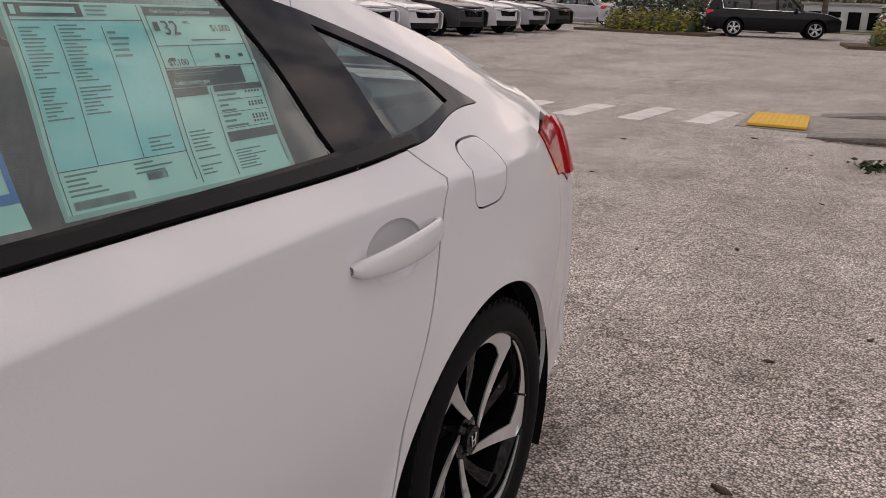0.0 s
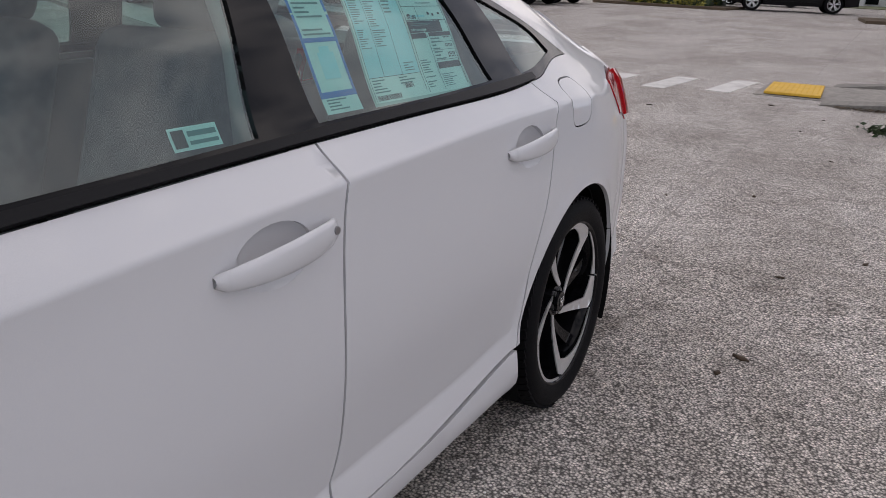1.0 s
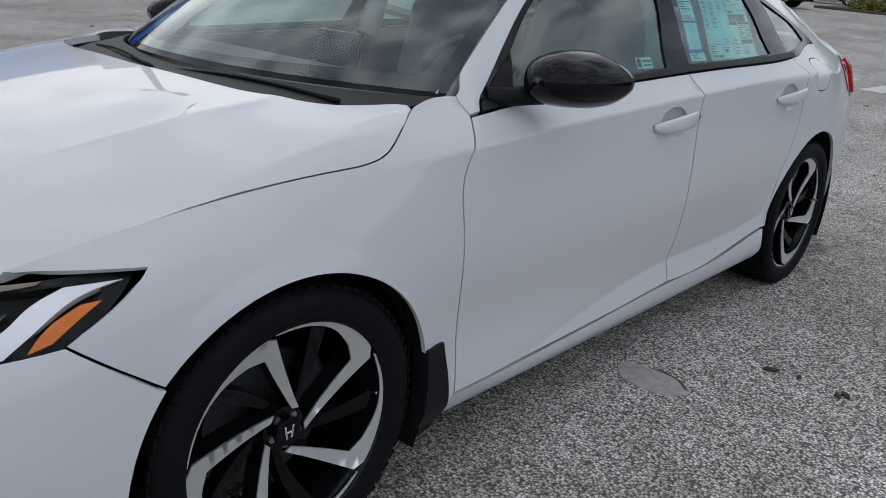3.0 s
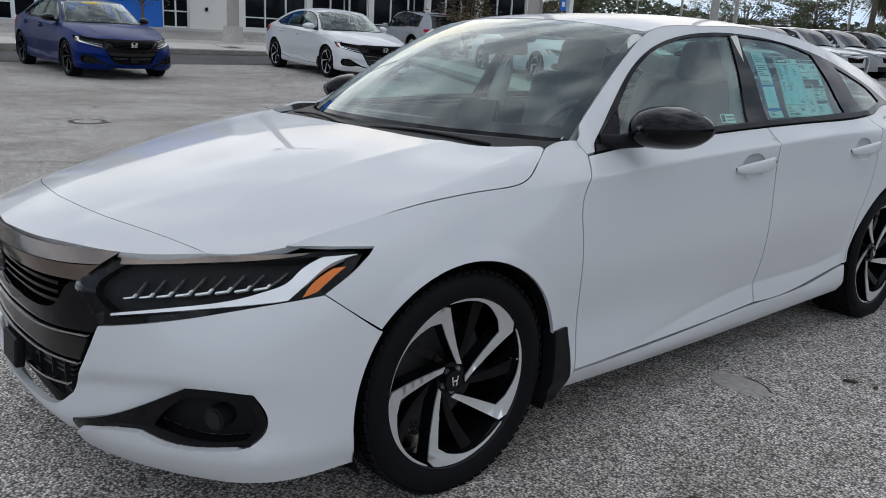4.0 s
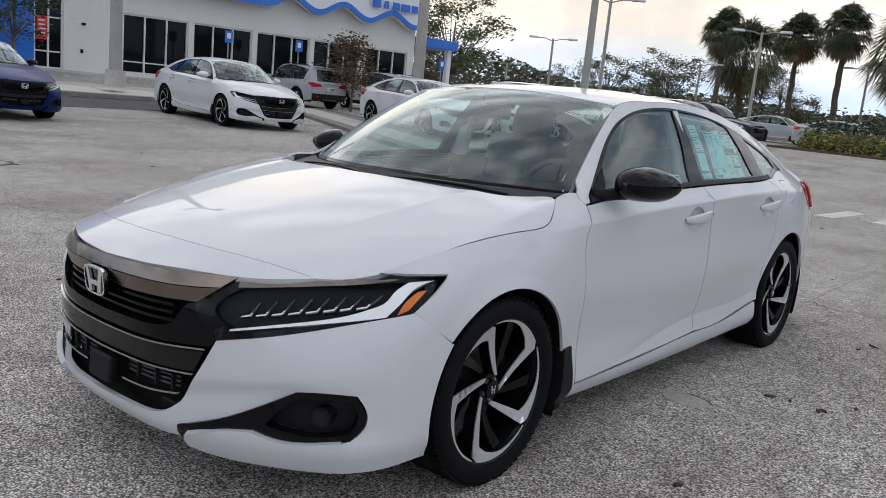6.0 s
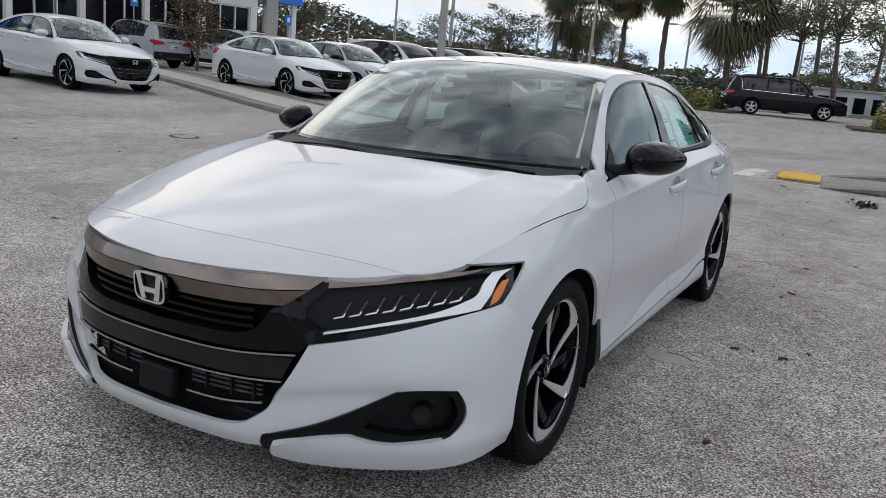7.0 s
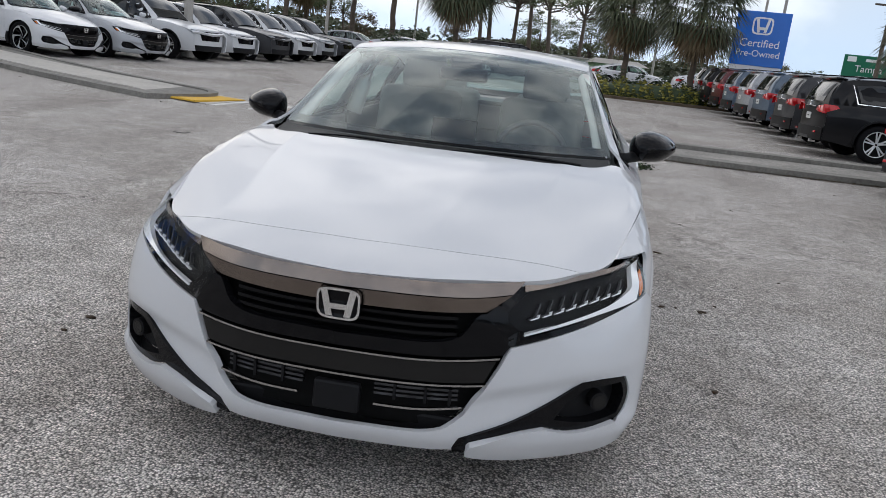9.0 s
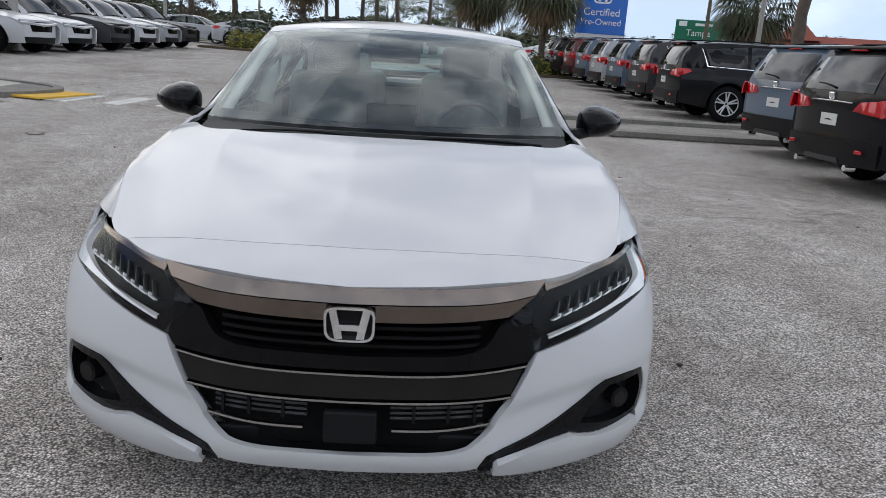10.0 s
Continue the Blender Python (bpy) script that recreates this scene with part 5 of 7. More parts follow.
east = sheet("kerb_island_east", outline([(.95, 10.42), (3, 10.36), (7.4, 10.6)], [(7.4, 10.6), (7.4, 10.96)], [(7.4, 10.96), (3, 10.72), (.95, 10.78)], [(.95, 10.78), (.95, 10.42)], step=.25), lambda x, y: np.stack([x, y, ground_z(x, y) + .012 + .085 * ramp_z(x)], -1), KERB, None, .3, depth=.16, out=1)[0]
sheet("far_kerb", outline([(.95, 12.18), (3, 12.3), (7.4, 12.6)], [(7.4, 12.6), (7.4, 12.95)], [(7.4, 12.95), (3, 12.62), (.95, 12.5)], [(.95, 12.5), (.95, 12.18)], step=.25), lambda x, y: np.stack([x, y, ground_z(x, y) + .012 + .105 * ramp_z(x)], -1), KERB, east, .3, depth=.18, out=1)
sheet("walkway", outline([(.18, 10.82), (3, 10.72), (7.4, 10.96)], [(7.4, 10.96), (7.4, 12.6)], [(7.4, 12.6), (3, 12.3), (.2, 12.16)], [(.2, 12.16), (.18, 10.82)], step=.3), lambda x, y: np.stack([x, y, ground_z(x, y) + .010 + .03 * ramp_z(x)], -1), WALK_DIRTY, east, .3, depth=.05, out=1, label="stained concrete walkway")
tagged(east, "worn grey kerb island with a concrete walkway", "kerb island", kind="structure")
rd = random.Random(15)
v, f = [], []
for k in range(1600):
    x = rd.uniform(1.1, 7.2)
    y = 10.40 - abs(rd.gauss(0, .09)) + .05 * max(x - 4, 0)
    s_, a = rd.uniform(.012, .034), rd.uniform(0, 6.28)
    z, n_ = gz(x, y) + rd.uniform(.002, .02), len(v)
    v += [(x + s_ * math.cos(a), y + s_ * math.sin(a), z), (x - s_ * math.sin(a), y + s_ * math.cos(a) * .5, z + .006), (x - s_ * math.cos(a), y - s_ * math.sin(a), z + .002)]
    f.append((n_, n_ + 1, n_ + 2))
tagged(mesh_object("leaf_litter", v, f, MULCH, smooth=False), "dark leaf litter along the kerb", "litter", kind="stuff")

# darker lane and pavement before the showroom
draped("road_lane", quad(-18.4, -12, -18.4, 15, 3.6), ASPHALT_DARK, .008, .008, None, "newer dark asphalt lane along the kerb", .6, "structure", "road")


def plaza_z(x, y):
    """The forecourt rises from the kerb to the showroom's floor."""
    t = np.clip((-20.4 - x) / 8.0, 0, 1)
    return (ground_z(np.full_like(x, -20.4), y * 0 + 6) + .15) * (1 - t) + 1.0 * t


fk = sheet("kerb_forecourt", outline([(-20.25, -14), (-20.25, 15.0)], [(-20.25, 15.0), (-20.6, 15.0)], [(-20.6, 15.0), (-20.6, -14)], [(-20.6, -14), (-20.25, -14)], step=.5), lambda x, y: np.stack([x, y, ground_z(np.full_like(x, -20.4), y * 0 + 6) + .15 + 0 * y], -1), KERB, None, .4, depth=.35, out=1)[0]
tagged(fk, "long grey concrete kerb of the forecourt", "kerb", kind="structure")
fc = sheet("pavement_forecourt", outline([(-20.6, -14), (-20.6, 15.3)], [(-20.6, 15.3), (-34, 15.3)], [(-34, 15.3), (-34, -14)], [(-34, -14), (-20.6, -14)], step=1.0), lambda x, y: np.stack([x, y, plaza_z(x, y)], -1), CONCRETE, None, 1.0, depth=.6, out=1)[0]
tagged(fc, "pale concrete forecourt paving", "pavement", kind="structure")

FLAG = material("pale_walk_concrete", (0.60, 0.57, 0.52), 0.9, vary=0.12, scale=1.2, bump=0.2, bump_scale=70)
JOINT = material("joint_dirt", (0.16, 0.14, 0.12), .95, vary=.4, scale=9)


def on_plaza(name, x0, x1, y0, y1, up, mat, label):
    run = outline([(x0, y0), (x0, y1)], [(x0, y1), (x1, y1)], [(x1, y1), (x1, y0)], [(x1, y0), (x0, y0)], step=.8)
    return sheet(name, run, lambda x, y: np.stack([x, y, plaza_z(x, y) + up], -1), mat, fc, 1.0, depth=.01, out=1, label=label)[0]


on_plaza("walkway", -20.62, -22.3, -13.9, 15.2, .006, FLAG, "pale concrete walk along the kerb")
# a strip darker than the concrete on either side, in the lot's asphalt material
on_plaza("drive", -23.6, -27.2, -13.9, 15.2, .006, ASPHALT, "darker strip across the forecourt before the showroom")
for k in range(15):
    on_plaza("joint", -20.62, -22.3, -13 + 1.9 * k, -12.97 + 1.9 * k, .010, JOINT, "dark joint in the walk")
rk = random.Random(31)
v, f = [], []
for k in range(1500):
    x, y = -20.2 + abs(rk.gauss(0, .10)), rk.uniform(-6, 15)
    s_, a = rk.uniform(.02, .05), rk.uniform(0, 6.28)
    z, n_ = gz(x, y) + rk.uniform(.01, .03), len(v)
    v += [(x + s_ * math.cos(a), y + s_ * math.sin(a), z), (x - s_ * math.sin(a), y + s_ * math.cos(a) * .5, z + .012), (x - s_ * math.cos(a), y - s_ * math.sin(a), z + .004)]
    f.append((n_, n_ + 1, n_ + 2))
tagged(mesh_object("leaf_litter", v, f, material("dry_litter", (0.16, 0.10, 0.055), .95, vary=.4, scale=9), smooth=False), "brown leaf litter in the gutter of the kerb", "litter", kind="stuff")

# a sunken round patch with a dark crack, fallen leaves and twigs on the asphalt
pt = [(1.0 + .13 * math.cos(a) * (1 + .12 * math.sin(3 * a)), 1.43 + .085 * math.sin(a) * (1 + .1 * math.cos(2 * a))) for a in np.linspace(0, 2 * math.pi, 30)[:-1]]
draped("road_patch", pt, material("patch_mortar", (0.40, 0.375, 0.35), .9, vary=.4, scale=60, bump=.5, bump_scale=90), .003, .003, ground, "round mortar patch in the asphalt", .05)
v, f = tube([(.93, 1.50, .004), (1.0, 1.52, .005), (1.07, 1.50, .005), (1.115, 1.46, .004), (1.14, 1.46, .004)], [.004, .006, .008, .009, .004], 5)
mesh_object("patch_crack", v, f, MULCH, ground, "dark crack round the patch")
v, f = tube([(x, y, .003) for x, y in pt[2:26]], [.003 + .002 * math.sin(3 * k) for k in range(24)], 5)
mesh_object("patch_edge", v, f, MULCH, ground, "thin dark edge of the patch")
def cover(cx, cy, r):
    """A round iron cover let into the asphalt, in a dirty ring."""
    ring = lambda q: [(cx + q * math.cos(a) * (1 + .03 * math.sin(5 * a)), cy + q * math.sin(a)) for a in np.linspace(0, 2 * math.pi, 33)[:-1]]
    draped("utility_cover", ring(r), CRUST, .004, .004, ground, "round cover let into the asphalt", .1)
    draped("cover_lid", ring(r * .72), ASPHALT, .007, .003, ground, "worn lid of the round cover", .1)


CRUST = material("dark_crust", (0.085, 0.08, 0.072), .95, vary=.5, scale=14, bump=.5, bump_scale=60)
cover(-6.85, 5.6, .21)
cover(-7.7, 1.6, .22)
cover(-4.2, 6.3, .10)
rc = random.Random(23)
run = [(.66 - .0055 * (y - 4) + rc.uniform(-.02, .02), y) for y in np.arange(3.9, 27, .16)]
seam_ = [(x - rc.uniform(.0, .008), y) for x, y in run] + [(x + rc.uniform(.002, .010), y) for x, y in run[::-1]]
draped("paving_seam", seam_, material("seam_dirt", (0.29, 0.27, 0.25), .95, vary=.4, scale=9), .0025, .002, ground, "long dark paving seam", .5)
LEAF_DRY = material("dry_leaf", (0.06, 0.04, 0.025), .9, vary=.4, scale=30)
rl = random.Random(5)
spots = [(.515, 5.64), (1.33, 7.4), (1.57, 9.0), (1.36, 3.45), (1.31, 3.28), (1.0, 5.95), (1.70, 4.9), (1.36, 4.45), (1.25, 1.85), (1.48, 1.85), (1.34, 1.88), (1.5, 1.87), (1.6, 2.05), (-9.0, 2.1), (-7.6, 6.1), (-6.1, 3.9), (4.2, 8.7), (1.37, .53), (-1.5, 0), (2.4, 6.2), (2.2, 3.0), (3.3, 5.2)]
spots += [(rl.uniform(-9, 7), rl.uniform(-4, 13)) for _ in range(60)]
for x, y in spots:
    if -.98 < x < .98 and -1.1 < y < 4.0:
        continue
    s = rl.uniform(.010, .022)
    a = rl.uniform(0, 6.28)
    z = gz(x, y)
    lv = [(x + s * c * math.cos(a) - s * w * math.sin(a), y + s * c * math.sin(a) + s * w * math.cos(a), z + .003 + s * h) for c, w, h in ((-1.6, 0, .1), (-.4, .8, .25), (1.4, .1, .45), (-.3, -.8, .15))]
    tagged(mesh_object("fallen_leaf", lv + [(q[0], q[1], z + .001) for q in lv], [(0, 1, 2, 3), (7, 6, 5, 4), (0, 4, 5, 1), (1, 5, 6, 2), (2, 6, 7, 3), (3, 7, 4, 0)], LEAF_DRY), "small dry brown leaf lying on the asphalt", "leaf", "fallen leaves")


# ---- other cars on the lot ----
def repaint(car, old, paint):
    for o in car.children_recursive:
        if o.type == "MESH" and o.material_slots and o.material_slots[0].material == old:
            o.material_slots[0].link = "OBJECT"
            o.material_slots[0].material = paint


def stand(x, y, heading, scale=1.0, mid=1.4):
    """The pose of a car whose middle stands at (x, y); heading: degrees from +x towards which its nose points."""
    h = radians(heading)
    tz = []
    for s in (-1.4, 1.4):
        tz.append(gz(x + s * math.cos(h), y + s * math.sin(h)))
    pitch = math.degrees(math.atan2(tz[1] - tz[0], 2.8))
    return Matrix.Translation((x, y, (tz[0] + tz[1]) / 2)) @ pose(0, 0, 0, 0, 0, heading + 90) @ pose(0, 0, 0, -pitch, 0, 0) @ Matrix.Scale(scale, 4) @ Matrix.Translation((0, -mid, 0))


SILVER = car_paint("silver_paint", (0.30, 0.31, 0.33), (0.5, 0.51, 0.53), .3)
BLUE = car_paint("deep_blue_paint", (0.001, 0.006, 0.050), (0.002, 0.022, 0.18), .35, .2, .05)
BLUE.node_tree.nodes["Principled BSDF"].inputs["Metallic"].default_value = .55
CHARCOAL = car_paint("charcoal_paint", (0.030, 0.031, 0.034), (0.06, 0.06, 0.065), .4, .4, .2)
BLACK_PAINT = car_paint("black_paint", (0.008, 0.008, 0.009), (0.012, 0.012, 0.014), .3, .3, .1)
STEEL_BLUE = car_paint("steel_blue_paint", (0.07, 0.095, 0.13), (0.12, 0.17, 0.24), .4, .7, .3)
MAROON = car_paint("maroon_paint", (0.07, 0.008, 0.010), (0.16, 0.02, 0.025), .4, .7, .3)
DARK_GLASS = material("dark_privacy_glass", (0.010, 0.012, 0.013), 0.03, spec=0.7)
LAMP_CLEAR = material("lamp_clear", (0.5, 0.52, 0.54), 0.12, 0.6, 1.0)


def simple_wheel(parent, x, y, r, sg, rim):
    w = empty("wheel")
    w.parent = parent
    w.matrix_basis = Matrix.Translation((x, y, r)) @ (Matrix.Identity(4) if sg > 0 else Matrix.Rotation(math.pi, 4, "Z"))
    sec = [(-.10, .66), (-.11, .82), (-.09, .97), (0, 1.0), (.09, .97), (.11, .85), (.105, .68)]
    verts, faces, n, m = [], [], 36, len(sec)
    for k in range(n):
        a = 2 * math.pi * k / n
        verts += [(q, r * s * math.cos(a), r * s * math.sin(a)) for q, s in sec]
    for k in range(n):
        for i in range(m - 1):
            faces.append((k * m + i, ((k + 1) % n) * m + i, ((k + 1) % n) * m + i + 1, k * m + i + 1))
    mesh_object("tyre", verts, faces, RUBBER, w)
    ri = part("rim", cyl_into(bmesh.new(), r * .67, r * .69, .14, pose(-.01, 0, 0, 0, 90, 0), 36), DARK, w)
    for k in range(5):
        for d in (-9, 9):
            part("spoke", box((.025, .032, r * .60), Matrix.Rotation(radians(72 * k + d), 4, "X") @ pose(.075, 0, r * .36, 0, 4, 0), .006, 1), rim, ri)
    v, f = tube([(.085, r * .66 * math.cos(a), r * .66 * math.sin(a)) for a in np.linspace(0, 2 * math.pi, 37)], .012, 6)
    mesh_object("rim_lip", v, f, rim, ri)
    return w


def wagon(paint, L=4.6, W=.93, H=1.69, belt=1.05, hood=1.02, wb=2.66, rw=.36, van=False):
    """A tall five-door car. Nose at -y; front axle at 0."""
    car = empty("sport_utility_car" if not van else "people_carrier")
    y0 = -(L - wb) * .46
    y1 = y0 + L
    ys = [y0 + .05, y0 + .35, .1, .6, 1.2, 2.0, wb, y1 - .45, y1 - .05]
    ft = spline(ys, [.86, .955, 1, 1, 1, 1, 1, .975, .90])
    rl_ = spline([y0, .45, 1.05, 1.7, y1 - .9, y1 - .25, y1], [hood, hood + .06, H - .16, H - .05, H - .06, H - .17, H - .30])

    def flank(y, z):
        y, z = np.asarray(y, float), np.asarray(z, float)
        k = ft(y)
        top = np.maximum(rl_(y), belt + .06)
        Z = np.array([0 * y + .26, 0 * y + .36, 0 * y + .72, 0 * y + belt - .12, 0 * y + belt, (belt + top) / 2, top])
        X = np.array([.90 * k, .95 * k, 1.0 * k, .985 * k, .94 * k, .86 * k, .74 * k]) * W
        return np.stack([through_levels(z, Z, X), y, z], -1)
    af, ar = (0, rw, rw + .06), (wb, rw, rw + .06)
    low = [(y0 + .05, .30), (.6 * wb, .26), (y1 - .05, .34)]
    body = outline([(y0 + .05, .30), (-(rw + .06), .27)], arch(*af, 190, -10), [(rw + .07, .26), (wb - rw - .07, .26)], arch(*ar, 190, -10), [(wb + rw + .07, .27), (y1 - .13, .36)], [(y1 - .13, .36), (y1 - .13, belt)], [(y1 - .13, belt), (.5, belt - .03)], [(.5, belt - .03), (.2, hood + .01), (y0 + .3, hood - .14), (y0 + .06, hood - .26)], [(y0 + .06, hood - .26), (y0 + .05, .30)], step=.06)
    for o in sheet("body_side", body, flank, paint, car, .12, depth=.03, mirror=True):
        pass
    clad = outline([(rw + .05, .40), (wb - rw - .05, .40)], [(wb - rw - .05, .40), (wb - rw - .06, .25)], [(wb - rw - .06, .25), (rw + .06, .25)], [(rw + .06, .25), (rw + .05, .40)], step=.08)
    sheet("sill_cladding", clad, flank, BLACK_TRIM, car, .12, offset=.012, depth=.03, mirror=True)
    for c in (af, ar):
        ring = arch(c[0], c[1], c[2] + .035, 185, -5) + arch(c[0], c[1], c[2] - .005, -5, 185)
        sheet("arch_cladding", ring, flank, BLACK_TRIM, car, .2, offset=.010, depth=.04, mirror=True)
        for sg in (1, -1):
            verts, faces = [], []
            for k in range(17):
                a = radians(-15 + 210 * k / 16)
                verts += [(sg * q, c[0] + c[2] * math.cos(a), c[1] + c[2] * math.sin(a)) for q in (.5 * W, .96 * W)]
            faces = [(2 * k, 2 * k + 1, 2 * k + 3, 2 * k + 2) for k in range(16)] + [tuple(2 * k for k in range(17))]
            mesh_object("wheel_liner", verts, faces, DARK, car)
    # glass band and pillars
    top = lambda y: float(rl_(y)) - .055
    ya, yb = .55, y1 - .55
    gl = [(.62, belt + .02), (1.42, belt + .03), (1.46, top(1.46)), (1.15, top(1.15) - .02)]
    gl2 = [(1.52, belt + .03), (2.40, belt + .045), (2.38, top(2.38)), (1.55, top(1.55))]
    gl3 = [(2.48, belt + .05), (y1 - .72, belt + .08), (y1 - .62, top(y1 - .62) - .06), (2.46, top(2.46))]
    for nm, g in (("front_side_window", gl), ("rear_side_window", gl2), ("quarter_window", gl3)):
        r = outline(*[[g[i], g[(i + 1) % 4]] for i in range(4)], step=.1)
        sheet(nm, r, flank, DARK_GLASS, car, .2, offset=.004, depth=.01, mirror=True)
    up = [(y, float(rl_(y)) - .002) for y in (.5, .8, 1.1, 1.5, 2.0, 2.6, y1 - .7, y1 - .38)]
    upper = outline([(.45, belt - .03), (y1 - .13, belt)], [(y1 - .13, belt), (y1 - .22, belt + .3), up[-1]], up[::-1], [up[0], (.45, belt - .03)], step=.08)
    sheet("upper_body", upper, flank, paint if van else paint, car, .15, depth=.02, mirror=True)
    frame_ = outline([(.58, belt - .005), (y1 - .66, belt + .055)], [(y1 - .66, belt + .055), (y1 - .56, top(y1 - .56) - .05)], [(y1 - .56, top(y1 - .56) - .05), (2.4, top(2.4) + .02), (1.5, top(1.5) + .02), (1.12, top(1.12))], [(1.12, top(1.12)), (.58, belt - .005)], step=.08)
    sheet("window_surround", frame_, flank, BLACK_GLOSS, car, .2, offset=.002, depth=.005, mirror=True)
    chrome = outline([(.6, belt - .004), (y1 - .68, belt + .056)], [(y1 - .68, belt + .056), (y1 - .56, top(y1 - .56) - .05)], [(y1 - .545, top(y1 - .56) - .04), (y1 - .66, belt + .040)], [(y1 - .66, belt + .040), (.6, belt - .020)], step=.08)
    sheet("waist_moulding", chrome, flank, CHROME, car, .3, offset=.008, depth=.008, mirror=True)
    # roof, bonnet, screens
    half = lambda y: .74 * W * float(ft(y))
    roofs = lambda x, y: np.stack([x, y, rl_(y) + .05 * (1 - np.clip(np.abs(x) / (.74 * W * ft(y)), 0, 1) ** 2.5)], -1)
    yr0, yr1 = 1.32, y1 - .42
    R = outline([(-half(yr0), yr0), (half(yr0), yr0)], [(half(yr0), yr0), (half(2.2), 2.2), (half(yr1), yr1)], [(half(yr1), yr1), (-half(yr1), yr1)], [(-half(yr1), yr1), (-half(2.2), 2.2), (-half(yr0), yr0)], step=.12)
    sheet("roof", R, roofs, paint, car, .15, depth=.03, out=1)
    S = outline([(-half(.5), .5), (half(.5), .5)], [(half(.5), .5), (half(1.3), 1.3)], [(half(1.3), 1.3), (-half(1.3), 1.3)], [(-half(1.3), 1.3), (-half(.5), .5)], step=.12)
    sheet("windscreen", S, roofs, DARK_GLASS, car, .15, offset=-.004, depth=.01, out=1)
    hw = lambda y: .93 * W * float(ft(y))
    hoods = lambda x, y: np.stack([x, y, hood + .05 + .06 * np.clip((y - .1) / .5, -2.2, 1) - .13 * np.clip((-.35 - y) / .55, 0, 1.2) ** 2 - .07 * np.clip(np.abs(x) / (.93 * W), 0, 1) ** 4], -1)
    B = outline([(-hw(.55), .55), (hw(.55), .55)], [(hw(.55), .55), (hw(0), 0), (hw(y0 + .12), y0 + .12)], [(hw(y0 + .12), y0 + .12), (.4, y0 + .02), (-.4, y0 + .02), (-hw(y0 + .12), y0 + .12)], [(-hw(y0 + .12), y0 + .12), (-hw(0), 0), (-hw(.55), .55)], step=.1)
    sheet("bonnet", B, hoods, paint, car, .12, depth=.05, out=1)
    # front face
    ff = lambda x, z: np.stack([x, y0 + .05 + .22 * (np.abs(x) / W) ** 2.6 + .05 * np.abs(z - .55) ** 1.2, z], -1)
    wf = .80 * W
    F = outline([(-wf, .30), (wf, .30)], [(wf, .30), (wf, hood - .10)], [(wf, hood - .10), (-wf, hood - .10)], [(-wf, hood - .10), (-wf, .30)], step=.1)
    sheet("front_bumper", F, ff, paint, car, .12, depth=.05, out=1)
    G = outline([(-.40, .60), (.40, .60)], [(.40, .60), (.50, hood - .15)], [(.50, hood - .15), (-.50, hood - .15)], [(-.50, hood - .15), (-.40, .60)], step=.1)
    sheet("grille", G, ff, BLACK_GLOSS, car, .2, offset=.012, depth=.02, out=1)
    sheet("grille_bar", outline([(-.48, hood - .22), (.48, hood - .22)], [(.48, hood - .17), (-.48, hood - .17)], step=.1), ff, CHROME, car, .2, offset=.022, depth=.02, out=1)
    part("badge", box((.13, .02, .10), pose(0, y0 + .03, hood - .22), .02), CHROME, car, "plain chrome badge")
    sheet("lower_grille", outline([(-.60, .30), (.60, .30)], [(.60, .30), (.66, .46)], [(.66, .46), (-.66, .46)], [(-.66, .46), (-.60, .30)], step=.1), ff, BLACK_TRIM, car, .2, offset=.014, depth=.02, out=1)
    for sg in (1, -1):
        h = [(sg * .50, hood - .24), (sg * .76 * W / .93, hood - .20), (sg * .78 * W / .93, hood - .11), (sg * .50, hood - .14)]
        sheet("headlamp", outline(*[[h[i], h[(i + 1) % 4]] for i in range(4)], step=.06), ff, LAMP_CLEAR, car, .1, offset=.016, depth=.03, out=1)
        part("door_mirror", box((.20, .12, .14), pose(sg * (W + .08), .78, belt + .05), .045, 3), paint, car, smooth=True)
        part("mirror_foot", box((.10, .05, .04), pose(sg * (W - .01), .74, belt + .01), .01), BLACK_TRIM, car)
        for yy in (1.30, 2.28):
            x = float(flank(np.array([yy]), np.array([belt - .14]))[0, 0])
            part("door_handle", box((.03, .20, .03), pose(sg * (x + .012), yy, belt - .14), .010), paint, car)
        for yy in (.55, 1.49, 2.46):
            v, f = tube([(sg * (float(flank(np.array([yy]), np.array([z]))[0, 0]) + .001), yy, z) for z in (.45, .6, .75, .9, belt - .02)], .005, 4)
            mesh_object("shut_line", v, f, DARK, car)
        v, f = tube([(sg * half(1.5) * .97, 1.55, float(rl_(1.55)) + .03), (sg * half(1.7) * .97, 1.7, float(rl_(1.7)) + .06), (sg * half(2.6) * .97, 2.6, float(rl_(2.6)) + .06), (sg * half(y1 - .8) * .97, y1 - .8, float(rl_(y1 - .8)) + .05), (sg * half(y1 - .6) * .97, y1 - .6, float(rl_(y1 - .6)) + .02)], .016, 6)
        mesh_object("roof_bar", v, f, BLACK_TRIM, car)
    # tail
    rf = lambda x, z: np.stack([x, y1 - .04 - .14 * (np.abs(x) / W) ** 3 - .34 * np.clip((z - belt) / (H - belt), 0, 1.2) ** 1.3 - .03 * np.clip(.5 - z, 0, 1), z], -1)
    wt = .86 * W
    T = outline([(-wt, .34), (wt, .34)], [(wt, .34), (wt, belt), (.72 * W, H - .10)], [(.72 * W, H - .10), (-.72 * W, H - .10)], [(-.72 * W, H - .10), (-wt, belt), (-wt, .34)], step=.1)
    sheet("tailgate", T, rf, paint, car, .12, depth=.05, out=-1)
    sheet("rear_bumper", outline([(-wt, .34), (wt, .34)], [(wt, .34), (wt, .60)], [(wt, .60), (-wt, .60)], [(-wt, .60), (-wt, .34)], step=.1), rf, BLACK_TRIM if not van else paint, car, .15, offset=.03, depth=.05, out=-1)
